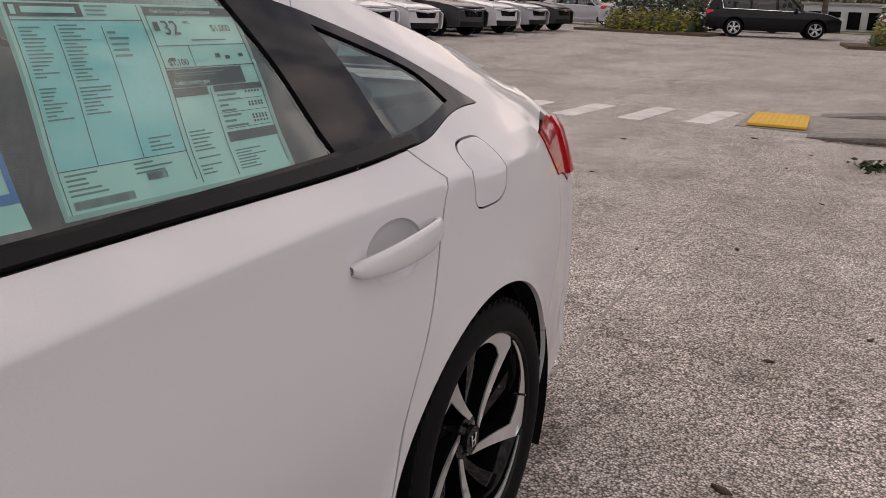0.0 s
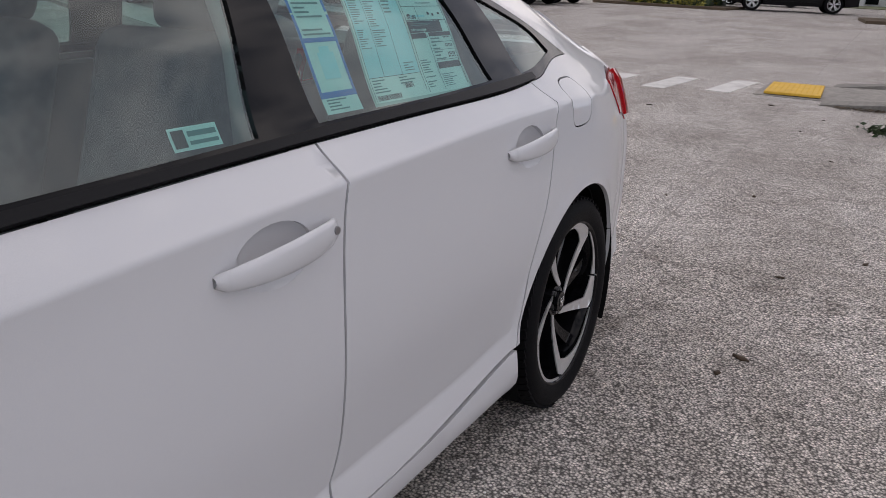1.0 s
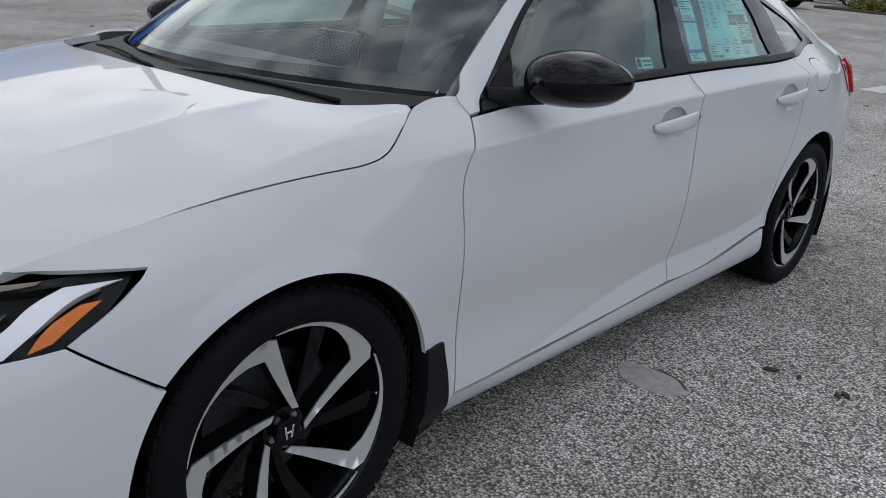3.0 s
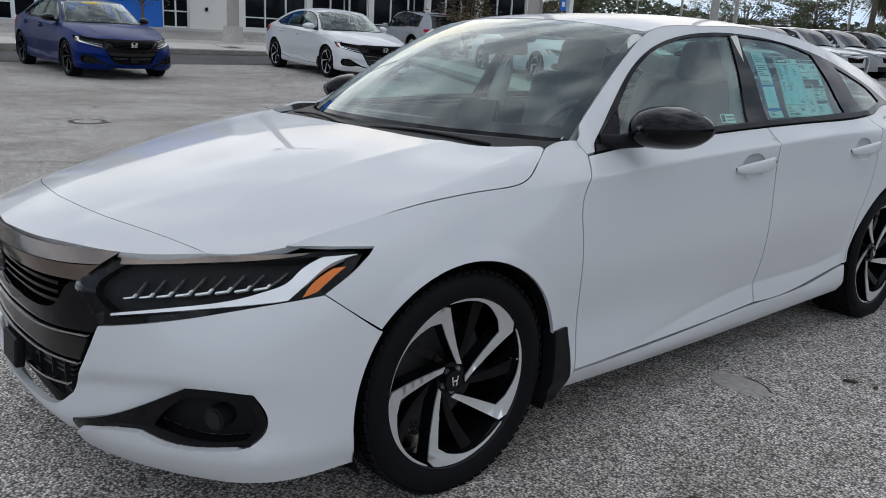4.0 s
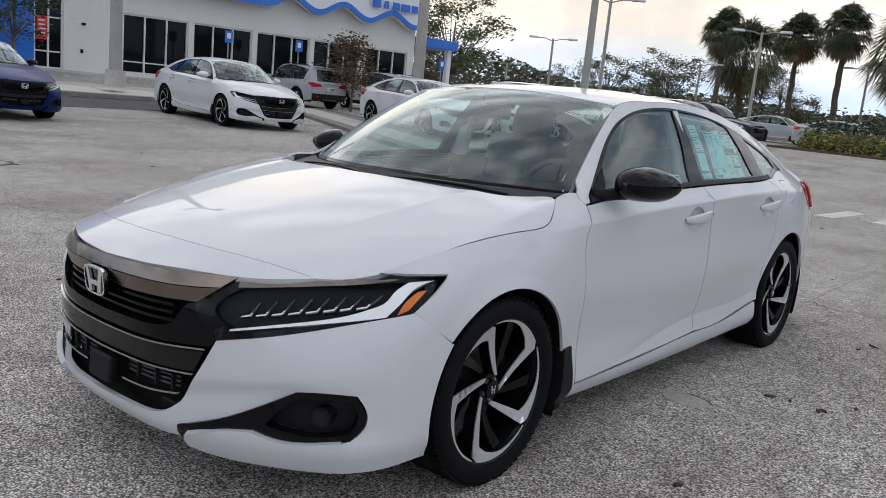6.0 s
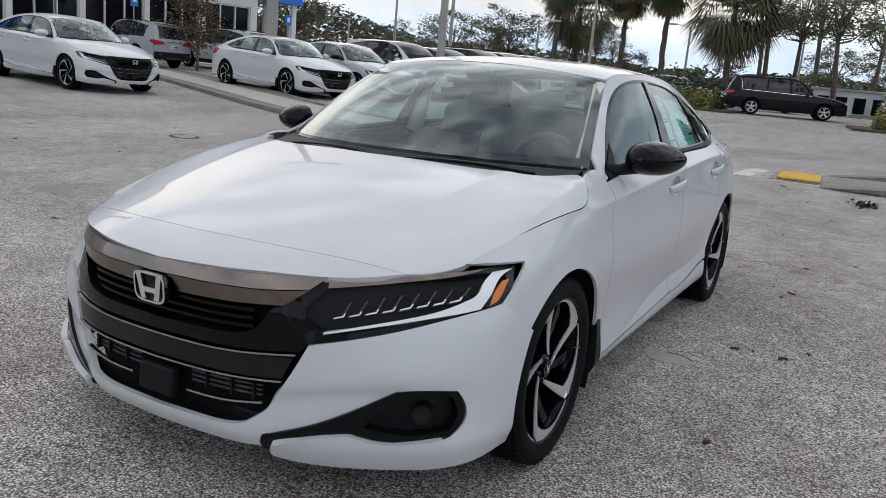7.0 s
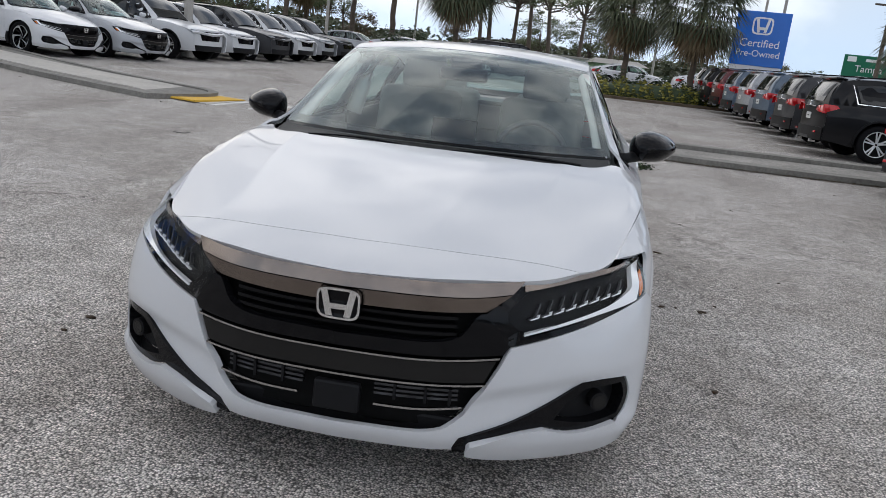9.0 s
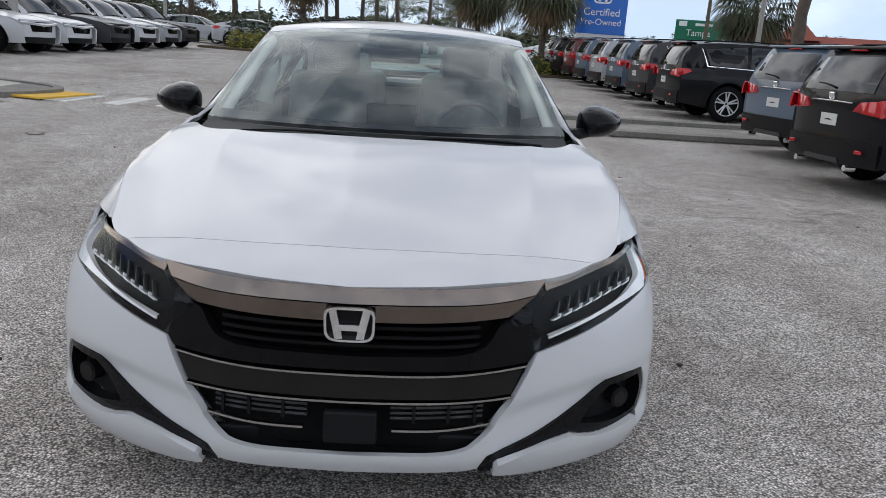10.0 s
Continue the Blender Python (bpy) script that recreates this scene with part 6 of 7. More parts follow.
    g = [(-.66 * W, belt + .04), (.66 * W, belt + .04), (.60 * W, H - .17), (-.60 * W, H - .17)]
    sheet("rear_window", outline(*[[g[i], g[(i + 1) % 4]] for i in range(4)], step=.1), rf, DARK_GLASS, car, .15, offset=.008, depth=.01, out=-1)
    part("spoiler", box((1.3 * W, .22, .035), pose(0, y1 - .36, H - .075, 4, 0, 0), .012), paint, car)
    sheet("skid_plate", outline([(-.34, .345), (.34, .345)], [(.31, .40), (-.31, .40)], step=.1), rf, DARK_STEEL, car, .2, offset=.045, depth=.02, out=-1)
    sheet("plate", outline([(-.15, .74), (.15, .74)], [(.15, .87), (-.15, .87)], step=.1), rf, material("plate_white", (.6, .6, .58), .5), car, .2, offset=.01, depth=.01, out=-1)
    tail_run = lambda pts_, r_: tube([tuple(rf(np.array([x_]), np.array([z_]))[0] + np.array([0, .016, 0])) for x_, z_ in pts_], r_, 6)
    v, f = tail_run([(-.02, belt + .075), (.10, belt + .10), (.24, belt + .115), (.36, belt + .12)], [.012, .010, .008, .006])
    mesh_object("rear_wiper", v, f, BLACK_TRIM, car)
    v, f = tail_run([(-.40 * W, belt - .075), (-.2 * W, belt - .07), (0, belt - .068), (.2 * W, belt - .07), (.40 * W, belt - .075)], .011)
    mesh_object("tailgate_moulding", v, f, RAIL_CHROME, car)
    part("rear_badge", box((.11, .016, .085), pose(0, y1 - .036, belt - .01, -12, 0, 0), .02), CHROME, car, "plain chrome badge")
    part("high_brake_lamp", box((.30, .03, .018), pose(0, y1 - .272, H - .098), .004), RED_LENS, car)
    sheet("plate_bar", outline([(-.09, .795), (.09, .795)], [(.09, .815), (-.09, .815)], step=.1), rf, BLACK_TRIM, car, .2, offset=.014, depth=.002, out=-1)
    for sg in (1, -1):
        t_ = [(sg * .42 * W, belt - .16), (sg * .865 * W, belt - .20), (sg * .87 * W, belt - .02), (sg * .52 * W, belt - .06)]
        sheet("tail_lamp", outline(*[[t_[i], t_[(i + 1) % 4]] for i in range(4)], step=.06), rf, RED_LENS, car, .1, offset=.02, depth=.04, out=-1)
        sd = outline([(y1 - .34, belt - .08), (y1 - .05, belt - .20)], [(y1 - .05, belt - .20), (y1 - .05, belt - .02)], [(y1 - .05, belt - .02), (y1 - .30, belt - .03)], [(y1 - .30, belt - .03), (y1 - .34, belt - .08)], step=.06)
        sheet("tail_lamp", sd, (lambda q: (lambda a, b: flank(a, b) * np.array([q, 1, 1])))(sg), RED_LENS, car, .1, offset=.012, depth=.03, out=sg)
        part("reflector", box((.12, .02, .04), pose(sg * .66 * W, y1 - .02, .50), .006), RED_LENS, car)
        part("exhaust", cyl_into(bmesh.new(), .035, .035, .12, pose(sg * .48, y1 - .06, .31, 90, 0, 0), 14), CHROME, car)
        for yy in (0, wb):
            simple_wheel(car, sg * (W - .13), yy, rw, sg, MACHINED)
    part("underbody", box((1.4 * W, L - .6, .2), pose(0, y0 + L / 2, .40)), DARK, car)
    part("cabin_block", box((1.2 * W, 2.2, .4), pose(0, 1.8, belt + .05), .1), DARK, car)
    return car


def place(base, old, paint, x, y, heading, label, category, group, scale=1.0, mid=1.4):
    c = copy_thing(base, stand(x, y, heading, scale, mid))
    if paint is not old:
        repaint(c, old, paint)
    return tagged(c, label, category, group)


def dressed(car, swaps, mirror=None):
    """Other trim on a copy: materials swapped, mirrors in another paint."""
    for o in car.children_recursive:
        if o.type == "MESH" and o.material_slots:
            m = o.material_slots[0].material
            to = mirror if mirror and o.name.startswith("door_mirror") else swaps.get(m.name)
            if to and not o.name.startswith("emblem"):
                o.material_slots[0].link = "OBJECT"
                o.material_slots[0].material = to
    return car


# saloons across the lane and at the head of the row
ALLOY = material("silver_alloy", (0.55, 0.56, 0.57), 0.3, 0.8)
DARK_ALLOY = material("black_alloy", (0.012, 0.012, 0.013), 0.25)
plain_trim = {"machined_aluminium": ALLOY, "dark_chrome": BLACK_GLOSS}
black_trim = {"machined_aluminium": DARK_ALLOY, "dark_chrome": BLACK_GLOSS, "satin_rail_chrome": BLACK_GLOSS, "chrome": BLACK_GLOSS}
dressed(place(main_car, WHITE, WHITE, -14.5, 9.42, -6, "white four-door saloon parked by the forecourt kerb", "car", "saloons on the lot", 1.02), plain_trim, WHITE)
blue_car = dressed(place(main_car, WHITE, BLUE, -14.9, 3.86, 2, "deep blue four-door saloon with yellow windscreen sticker", "car", "saloons on the lot", .97), black_trim)
dressed(place(main_car, WHITE, WHITE, -13.2, 15.1, -14, "white four-door saloon at the head of the parked row", "car", "saloons on the lot", 1.02), plain_trim, WHITE)
dressed(place(main_car, WHITE, SILVER, -12.6, 17.2, -12, "silver grey four-door saloon in the parked row", "car", "saloons on the lot", 1.02), {"dark_chrome": BLACK_GLOSS})

compact = tagged(wagon(WHITE, 4.6, .92, 1.68, 1.04, 1.0), "white compact sport utility car in the parked row", "car", "parked row")
compact.matrix_basis = stand(-12.4, 20.0, -10)
for pt_, x, y, h, lb, sc in ((WHITE, -12.2, 22.3, -10, "small white sport utility car in the parked row", .95), (CHARCOAL, -12.0, 24.6, -8, "charcoal sport utility car in the parked row", 1.0),
                             (WHITE, -12.0, 27.2, -8, "white compact sport utility car in the parked row", 1.0), (SILVER, -12.0, 29.8, -6, "silver sport utility car in the parked row", 1.0),
                             (CHARCOAL, -12.0, 32.4, -6, "charcoal sport utility car in the parked row", 1.0)):
    place(compact, WHITE, pt_, x, y, h, lb, "car", "parked row", sc)
place(compact, WHITE, SILVER, -23.2, 18.6, 175, "silver compact sport utility car parked facing the showroom", "car", "cars by the showroom", .95)
place(compact, WHITE, WHITE, -22.0, 22.0, 176, "white compact sport utility car parked facing the showroom", "car", "cars by the showroom", .95)

big = tagged(wagon(BLACK_PAINT, 4.98, .98, 1.67, 1.08, 1.06, 2.82, .38), "black large sport utility car with chrome window line", "car", "parked sport utility row")
big.matrix_basis = stand(7.9, 15.3, 1)
for pt_, x, y, h, lb in ((CHARCOAL, 7.9, 18.0, 2, "charcoal large sport utility car in the row"), (STEEL_BLUE, 7.9, 20.7, 2, "steel blue large sport utility car in the row"),
                         (SILVER, 7.9, 23.4, 2, "silver large sport utility car in the row"), (STEEL_BLUE, 7.9, 26.1, 2, "steel blue large sport utility car in the row"),
                         (MAROON, 7.9, 28.8, 2, "maroon large sport utility car in the row"), (BLACK_PAINT, 7.9, 31.5, 2, "black large sport utility car in the row"),
                         (SILVER, 7.9, 34.2, 2, "silver large sport utility car at the end of the row"),
                         (STEEL_BLUE, 7.68, 9.35, 10, "steel blue large sport utility car beside the kerb island"), (BLACK_PAINT, 7.27, 6.58, 6, "black large sport utility car with chrome exhausts")):
    place(big, BLACK_PAINT, pt_, x, y, h, lb, "car", "parked sport utility row")
mv = tagged(wagon(BLACK_PAINT, 5.1, .98, 1.74, 1.02, .98, 3.0, .35, True), "black people carrier crossing the far side of the lot", "car", "cars by the road")
mv.matrix_basis = stand(-2.7, 37.2, 12)
for pt_, x, y, h in ((WHITE, 3.2, 47, 8), (SILVER, -9.0, 42, 5), (WHITE, -5.0, 44, 185), (WHITE, 8.0, 46, 4), (SILVER, -13, 44, 0)):
    place(main_car, WHITE, pt_, x, y, h, "pale saloon parked behind the hedge" if pt_ is WHITE else "silver saloon parked behind the hedge", "car", "cars by the road")


# ---- showroom: its long front faces the lot; s runs along it, z up from its floor ----
STUCCO = material("pale_stucco", (0.72, 0.70, 0.65), 0.85, vary=0.05, scale=0.8, bump=0.1, bump_scale=80)
FASCIA = material("white_fascia", (0.74, 0.75, 0.76), 0.55, vary=0.03, scale=0.6)
BRAND_BLUE = material("bright_blue_panel", (0.010, 0.135, 0.58), 0.35, 0.0, 0.5, vary=0.04, scale=0.7)
ALU = material("pale_aluminium_frame", (0.68, 0.68, 0.66), 0.4, 0.3)
SHOP_GLASS = material("dark_shop_glass", (0.006, 0.007, 0.008), 0.05, spec=0.16)
RED_POSTER = material("red_poster", (0.62, 0.05, 0.05), 0.6)
FLOOR_Z = 1.0
face_m = Matrix.Translation((-29.5, 6.0, FLOOR_Z)) @ pose(0, 0, 0, 0, 0, math.degrees(math.atan2(.987, .16)))
showroom = empty("showroom", face_m)


def fpose(s, out, z, rx=0, ry=0, rz=0):
    """A pose on the front: s along it, out from it towards the lot."""
    return pose(s, -out, z, rx, ry, rz)


def wall_with(name, s0, s1, z0, z1, holes, mat, label):
    """A thick wall with openings cut through."""
    f = lambda a, b: np.stack([a, 0 * a, b], -1)
    hs = [outline([(a, c), (b, c)], [(b, c), (b, d)], [(b, d), (a, d)], [(a, d), (a, c)], step=.8) for a, b, c, d in holes]
    return sheet(name, outline([(s0, z0), (s1, z0)], [(s1, z0), (s1, z1)], [(s1, z1), (s0, z1)], [(s0, z1), (s0, z0)], step=.8), f, mat, showroom, 1.5, holes=hs, depth=.3, out=1, label=label, weld=True)[0]


bays = [(8.06 + 2.84 * k, 10.68 + 2.84 * k - (.12 if k > 2 else 0)) for k in range(5)]
wall_with("front_wall", 5.9, 22.3, -.4, 4.6, [(a, b, .10, 2.37) for a, b in bays], STUCCO, "pale stucco wall with dark windows")
wall_with("front_wall", -14, -.98, -.4, 6.5, [(-4.6, -1.75, .05, 5.0)], STUCCO, "pale stucco wall by the entrance")
wall_with("entrance_wall", 1.5, 4.9, -.4, 6.8, [], BRAND_BLUE, "bright blue entrance wall")
part("blue_column", box((.28, .5, 7.2), fpose(-.84, .05, 3.2), .01), BRAND_BLUE, showroom)


def glazing(s0, s1, z0, z1, cols, rows, door=None):
    win = empty("window")
    win.parent = showroom
    part("frame", box((s1 - s0, .09, .07), fpose((s0 + s1) / 2, -.12, z0 + .03)), ALU, win)
    part("frame", box((s1 - s0, .09, .07), fpose((s0 + s1) / 2, -.12, z1 - .03)), ALU, win)
    for s in np.linspace(s0, s1, cols + 1):
        part("mullion", box((.06, .10, z1 - z0 - .12), fpose(min(max(s, s0 + .03), s1 - .03), -.12, (z0 + z1) / 2)), ALU, win)
    for z in rows:
        for a, b in zip(np.linspace(s0, s1, cols + 1)[:-1], np.linspace(s0, s1, cols + 1)[1:]):
            part("transom", box((b - a - .062, .085, .05), fpose((a + b) / 2, -.12, z)), ALU, win)
    for a, b in zip(np.linspace(s0, s1, cols + 1)[:-1], np.linspace(s0, s1, cols + 1)[1:]):
        part("pane", box((b - a, .012, z1 - z0), fpose((a + b) / 2, -.16, (z0 + z1) / 2)), SHOP_GLASS, win)
    return win


for a, b in bays:
    glazing(a, b, .10, 2.37, 3, (.55,))
glazing(-.70, 1.5, .0, 6.5, 3, (.62, 1.85, 3.0, 4.5))
glazing(4.9, 5.9, .0, 6.5, 2, (.62, 1.85, 3.0, 4.5))
glazing(-4.6, -1.75, .05, 5.0, 3, (.8, 2.4, 3.7))
dr = empty("entrance_door")
dr.parent = showroom
for s in (-.14, .62):
    part("stile", box((.14, .07, 2.05), fpose(s, -.04, 1.05), .005), FASCIA, dr)
for z in (.10, 2.02):
    part("rail", box((.64, .07, .16), fpose(.24, -.04, z), .005), FASCIA, dr)
part("pane", box((.66, .02, 1.8), fpose(.24, -.05, 1.05)), SHOP_GLASS, dr)
part("notice", box((.34, .008, .55), fpose(.24, -.03, 1.30)), FASCIA, dr, "white paper notice")
for s, z, w in ((1.08, 1.62, .60), (5.18, 1.45, .36)):
    po = part("poster", box((w, .02, .85), fpose(s, -.07, z)), RED_POSTER, showroom, "red poster with pale lines of print")
    for k in range(4):
        part("print_line", box((w * (.7 - .1 * (k % 2)), .006, .05), fpose(s, -.057, z + .26 - .15 * k)), FASCIA, po)
part("wall_light", box((.14, .1, .09), fpose(6.6, .05, 1.75), .01), BLACK_TRIM, showroom)
part("wall_box", box((.10, .06, .14), fpose(6.55, .03, .75), .01), BLACK_TRIM, showroom)
part("roof", box((38, 24, .4), pose(4, 12.3, 6.7)), STUCCO, showroom)
part("side_wall", box((.3, 24, 7.0), pose(22.15, 12.2, 3.1)), STUCCO, showroom)
part("back_wall", box((38, .3, 7.0), pose(4, 24.2, 3.1)), STUCCO, showroom)


def wave(s):
    """The lower edge of the fascia: level, then three waves towards its end."""
    s = np.asarray(s, float)
    w = np.clip((s - 13.4) / 1.4, 0, 1)
    return 3.42 + .015 * (14 - np.minimum(s, 14)) + w * .27 * (1 - np.cos((s - 13.6) * 2 * math.pi / 2.72)) * .95


ss = np.linspace(5.7, 22.5, 120)
edge = [(float(s), float(wave(s))) for s in ss]
fas = edge + [(22.5, 7.2), (5.7, 7.2)]
f0 = lambda a, b: np.stack([a, 0 * a - .55, b], -1)
sheet("fascia", fas, f0, FASCIA, showroom, 1.0, depth=.25, out=1, label="white fascia with a waved lower edge")
band = edge + [(s, z + .24) for s, z in edge[::-1]]
sheet("blue_wave", band, lambda a, b: np.stack([a, 0 * a - .64, b], -1), BRAND_BLUE, showroom, .5, depth=.12, out=1, label="bright blue waved band along the fascia")
v, f = [], []
for s in ss:
    z = float(wave(s))
    v += [(s, -.5, z + .05), (s, -.02, z + .02 - .12 * math.sin((s - 13.6) * 2.31) * (1 if s > 13.6 else 0))]
f = [(2 * k, 2 * k + 1, 2 * k + 3, 2 * k + 2) for k in range(len(ss) - 1)]
mesh_object("soffit", v, f, FASCIA, showroom, "white curved soffit")
for k, (w, h) in enumerate(((.46, .52), (.26, .34), (.40, .34), (.52, .34), (.36, .34))):
    part("sign_bar", box((w, .06, h), fpose(19.35 + .56 * k, .72, 4.36 + (.08 if k == 0 else 0)), .02), BRAND_BLUE, showroom, "blue sign shape on the fascia")
part("awning", box((2.6, 2.4, .45), fpose(23.7, -1.0, 3.0), .02), BRAND_BLUE, showroom, "blue entrance awning")
part("awning_post", box((.25, .25, 3.2), fpose(24.7, -.2, 1.3)), FASCIA, showroom)
tagged(showroom, "car showroom with pale walls, blue entrance and waved fascia", "building")

# accessible parking signs before the windows
for s in (11.2, 14.3, 22.0):
    p3 = face_m @ Vector((s, -2.6, 0))
    sg_ = empty("parking_sign", Matrix.Translation((p3.x, p3.y, FLOOR_Z - .15)) @ pose(0, 0, 0, 0, 0, 80))
    part("post", cyl_into(bmesh.new(), .03, .03, 2.2, pose(0, 0, 1.1), 10), STEEL, sg_)
    part("plate", box((.32, .02, .46), pose(0, -.04, 2.0), .004), BRAND_BLUE, sg_)
    part("symbol", box((.16, .006, .20), pose(0, -.053, 2.04), .002), FASCIA, sg_)
    tagged(sg_, "small blue parking sign on a steel post", "sign", "parking signs")


# ---- trees, palms, hedges ----
BARK = material("grey_bark", (0.12, 0.095, 0.075), 0.95, vary=0.4, scale=6, bump=0.7, bump_scale=30)


def leaf_mat(name, a, b):
    m = material(name, a, 0.6)
    nt = m.node_tree
    g = nt.nodes.new("ShaderNodeNewGeometry")
    r = nt.nodes.new("ShaderNodeValToRGB")
    r.color_ramp.elements[0].color, r.color_ramp.elements[1].color = (*a, 1), (*b, 1)
    nt.links.new(g.outputs["Random Per Island"], r.inputs["Fac"])
    nt.links.new(r.outputs["Color"], nt.nodes["Principled BSDF"].inputs["Base Color"])
    return m


LEAF = leaf_mat("oak_leaves", (0.060, 0.080, 0.036), (0.16, 0.18, 0.085))
LEAF_BROWN = leaf_mat("autumn_leaves", (0.060, 0.045, 0.020), (0.14, 0.095, 0.045))
LEAF_PALM = leaf_mat("palm_fronds", (0.035, 0.050, 0.020), (0.10, 0.105, 0.055))
LEAF_DEAD = leaf_mat("dead_fronds", (0.13, 0.085, 0.045), (0.24, 0.17, 0.09))
LEAF_HEDGE = leaf_mat("hedge_leaves", (0.10, 0.11, 0.015), (0.32, 0.28, 0.04))
LEAF_SHRUB = leaf_mat("shrub_leaves", (0.018, 0.032, 0.014), (0.05, 0.075, 0.03))


def leaves(points, size, rng, flat=0.5):
    """Small crossed leaf blades round the points."""
    verts, faces = [], []
    for p in points:
        a, e = rng.uniform(0, 6.283), rng.uniform(-1, 1)
        d = Vector((math.cos(a), math.sin(a), e * flat)).normalized()
        u = d.cross(Vector((rng.uniform(-1, 1), rng.uniform(-1, 1), rng.uniform(-.3, 1)))).normalized()
        s = size * rng.uniform(.6, 1.4)
        k = len(verts)
        q = Vector(p)
        verts += [q - d * s, q + u * s * .45, q + d * s, q - u * s * .45]
        faces.append((k, k + 1, k + 2, k + 3))
    return verts, faces


def tree(name, height, spread, trunk_h, n_clump, per, leaf, mat, seed, trunk_r=.16, clump=.9, lean=0.0):
    """Trunk, limbs that fork, and clumps of leaves round the limb ends, with gaps between."""
    rng = random.Random(seed)
    t = empty(name)
    top = Vector((lean, 0, trunk_h))
    v, f = tube([(0, 0, -.3), (lean * .3, 0, trunk_h * .5), top, top + Vector((.1, .05, (height - trunk_h) * .6))], [trunk_r * 1.25, trunk_r, trunk_r * .8, trunk_r * .25], 9)
    mesh_object("trunk", v, f, BARK, t)
    pts = []
    V, F = [], []
    for k in range(n_clump):
        a = rng.uniform(0, 6.283)
        h = rng.uniform(0, 1)
        r = spread * (.35 + .65 * rng.random()) * (1 - .55 * abs(h - .45))
        c = Vector((lean + r * math.cos(a), r * math.sin(a), trunk_h + (height - trunk_h) * (.08 + .86 * h)))
        base = top + Vector((0, 0, (height - trunk_h) * .5 * h * rng.random()))
        mid = base.lerp(c, .5) + Vector((0, 0, -.12 * spread))
        v, f = tube([base, mid, c], [trunk_r * .35, trunk_r * .2, trunk_r * .06], 5)
        o = len(V)
        V += v
        F += [tuple(i + o for i in q) for q in f]
        cl = clump * rng.uniform(.6, 1.25)
        for _ in range(per):
            d = Vector((rng.gauss(0, 1), rng.gauss(0, 1), rng.gauss(0, .62)))
            pts.append(c + d * cl * .52)
    mesh_object("limb_work", V, F, BARK, t)
    v, f = leaves(pts, leaf, rng)
    mesh_object("crown", v, f, mat, t, smooth=False)
    return t


def palm(height, seed, crown=1.9):
    """A cabbage palm: ringed trunk, dense fan fronds, a skirt of hanging dead ones."""
    rng = random.Random(seed)
    t = empty("palm_tree")
    n = 14
    v, f = tube([(.03 * math.sin(k), .03 * math.cos(2 * k), height * k / n - .2) for k in range(n + 1)], [.155 - .035 * k / n + (.012 if k % 2 else 0) for k in range(n + 1)], 10)
    mesh_object("trunk", v, f, BARK, t)
    for nm, count, el0, el1, mat, ln in (("crown", 100, -45, 85, LEAF_PALM, crown), ("dead_fronds", 40, -82, -40, LEAF_DEAD, crown * .85)):
        V, F = [], []
        for _ in range(count):
            az, el = rng.uniform(0, 6.283), radians(rng.uniform(el0, el1))
            d = Vector((math.cos(az) * math.cos(el), math.sin(az) * math.cos(el), math.sin(el)))
            side_ = d.cross(Vector((0, 0, 1))).normalized()
            up = side_.cross(d)
            st = Vector((0, 0, height - .2 + rng.uniform(-.25, .25)))
            hub = st + d * ln * rng.uniform(.40, .55)
            w = .010
            k = len(V)
            V += [st - side_ * w, st + side_ * w, hub + side_ * w, hub - side_ * w]
            F.append((k, k + 1, k + 2, k + 3))
            for b in range(13):
                q = radians(-75 + 150 * b / 12)
                bl = ln * rng.uniform(.42, .58)
                dd = (d * math.cos(q) + side_ * math.sin(q)).normalized()
                tip = hub + dd * bl + Vector((0, 0, -.24 * bl * (1 + abs(math.sin(q)))))
                mid = hub + dd * bl * .55 + up * .03
                nn = dd.cross(up).normalized() * .045
                k = len(V)
                V += [hub, mid + nn, tip, mid - nn]
                F.append((k, k + 1, k + 2, k + 3))
        mesh_object(nm, V, F, mat, t, smooth=False)
    return t


def at_az(ex, ey, az, dist):
    return ex + dist * math.cos(radians(az)), ey + dist * math.sin(radians(az))


def plant(base, x, y, turn, scale, label, category, group, z=None):
    c = copy_thing(base, Matrix.Translation((x, y, (gz(x, y) if z is None else z) - .05)) @ pose(0, 0, 0, 0, 0, turn) @ Matrix.Scale(scale, 4))
    return tagged(c, label, category, group)


palm_a, palm_b = palm(5.6, 3, 1.55), palm(4.3, 8, 2.5)
k_p = 0
for az, d, s, b in ((111.4, 60, 1.24, palm_a), (110.0, 66, 1.38, palm_a), (106.9, 62, 1.28, palm_a), (104.2, 60, 1.34, palm_a), (99.9, 52, 1.30, palm_b), (88.3, 40, .97, palm_b), (83.9, 36, .93, palm_b), (70.4, 33, .8, palm_b), (67.9, 27, 1.25, palm_a), (62.6, 25, 1.3, palm_a)):
    x, y = at_az(1.2, -2.6, az, d)
    if k_p < 1:
        b.matrix_basis = Matrix.Translation((x, y, gz(x, y))) @ Matrix.Scale(s, 4)
        tagged(b, "tall cabbage palm with a skirt of dead fronds", "palm", "palms by the road")
    elif k_p == 1:
        palm_b.matrix_basis = Matrix.Translation((x, y, gz(x, y))) @ Matrix.Scale(s, 4)
        tagged(palm_b, "cabbage palm with a full round crown", "palm", "palms by the road")
    else:
        plant(b, x, y, 47 * k_p, s / b.scale.x, "tall cabbage palm with a skirt of dead fronds" if b is palm_a else "cabbage palm with a full round crown", "palm", "palms by the road")
    k_p += 1

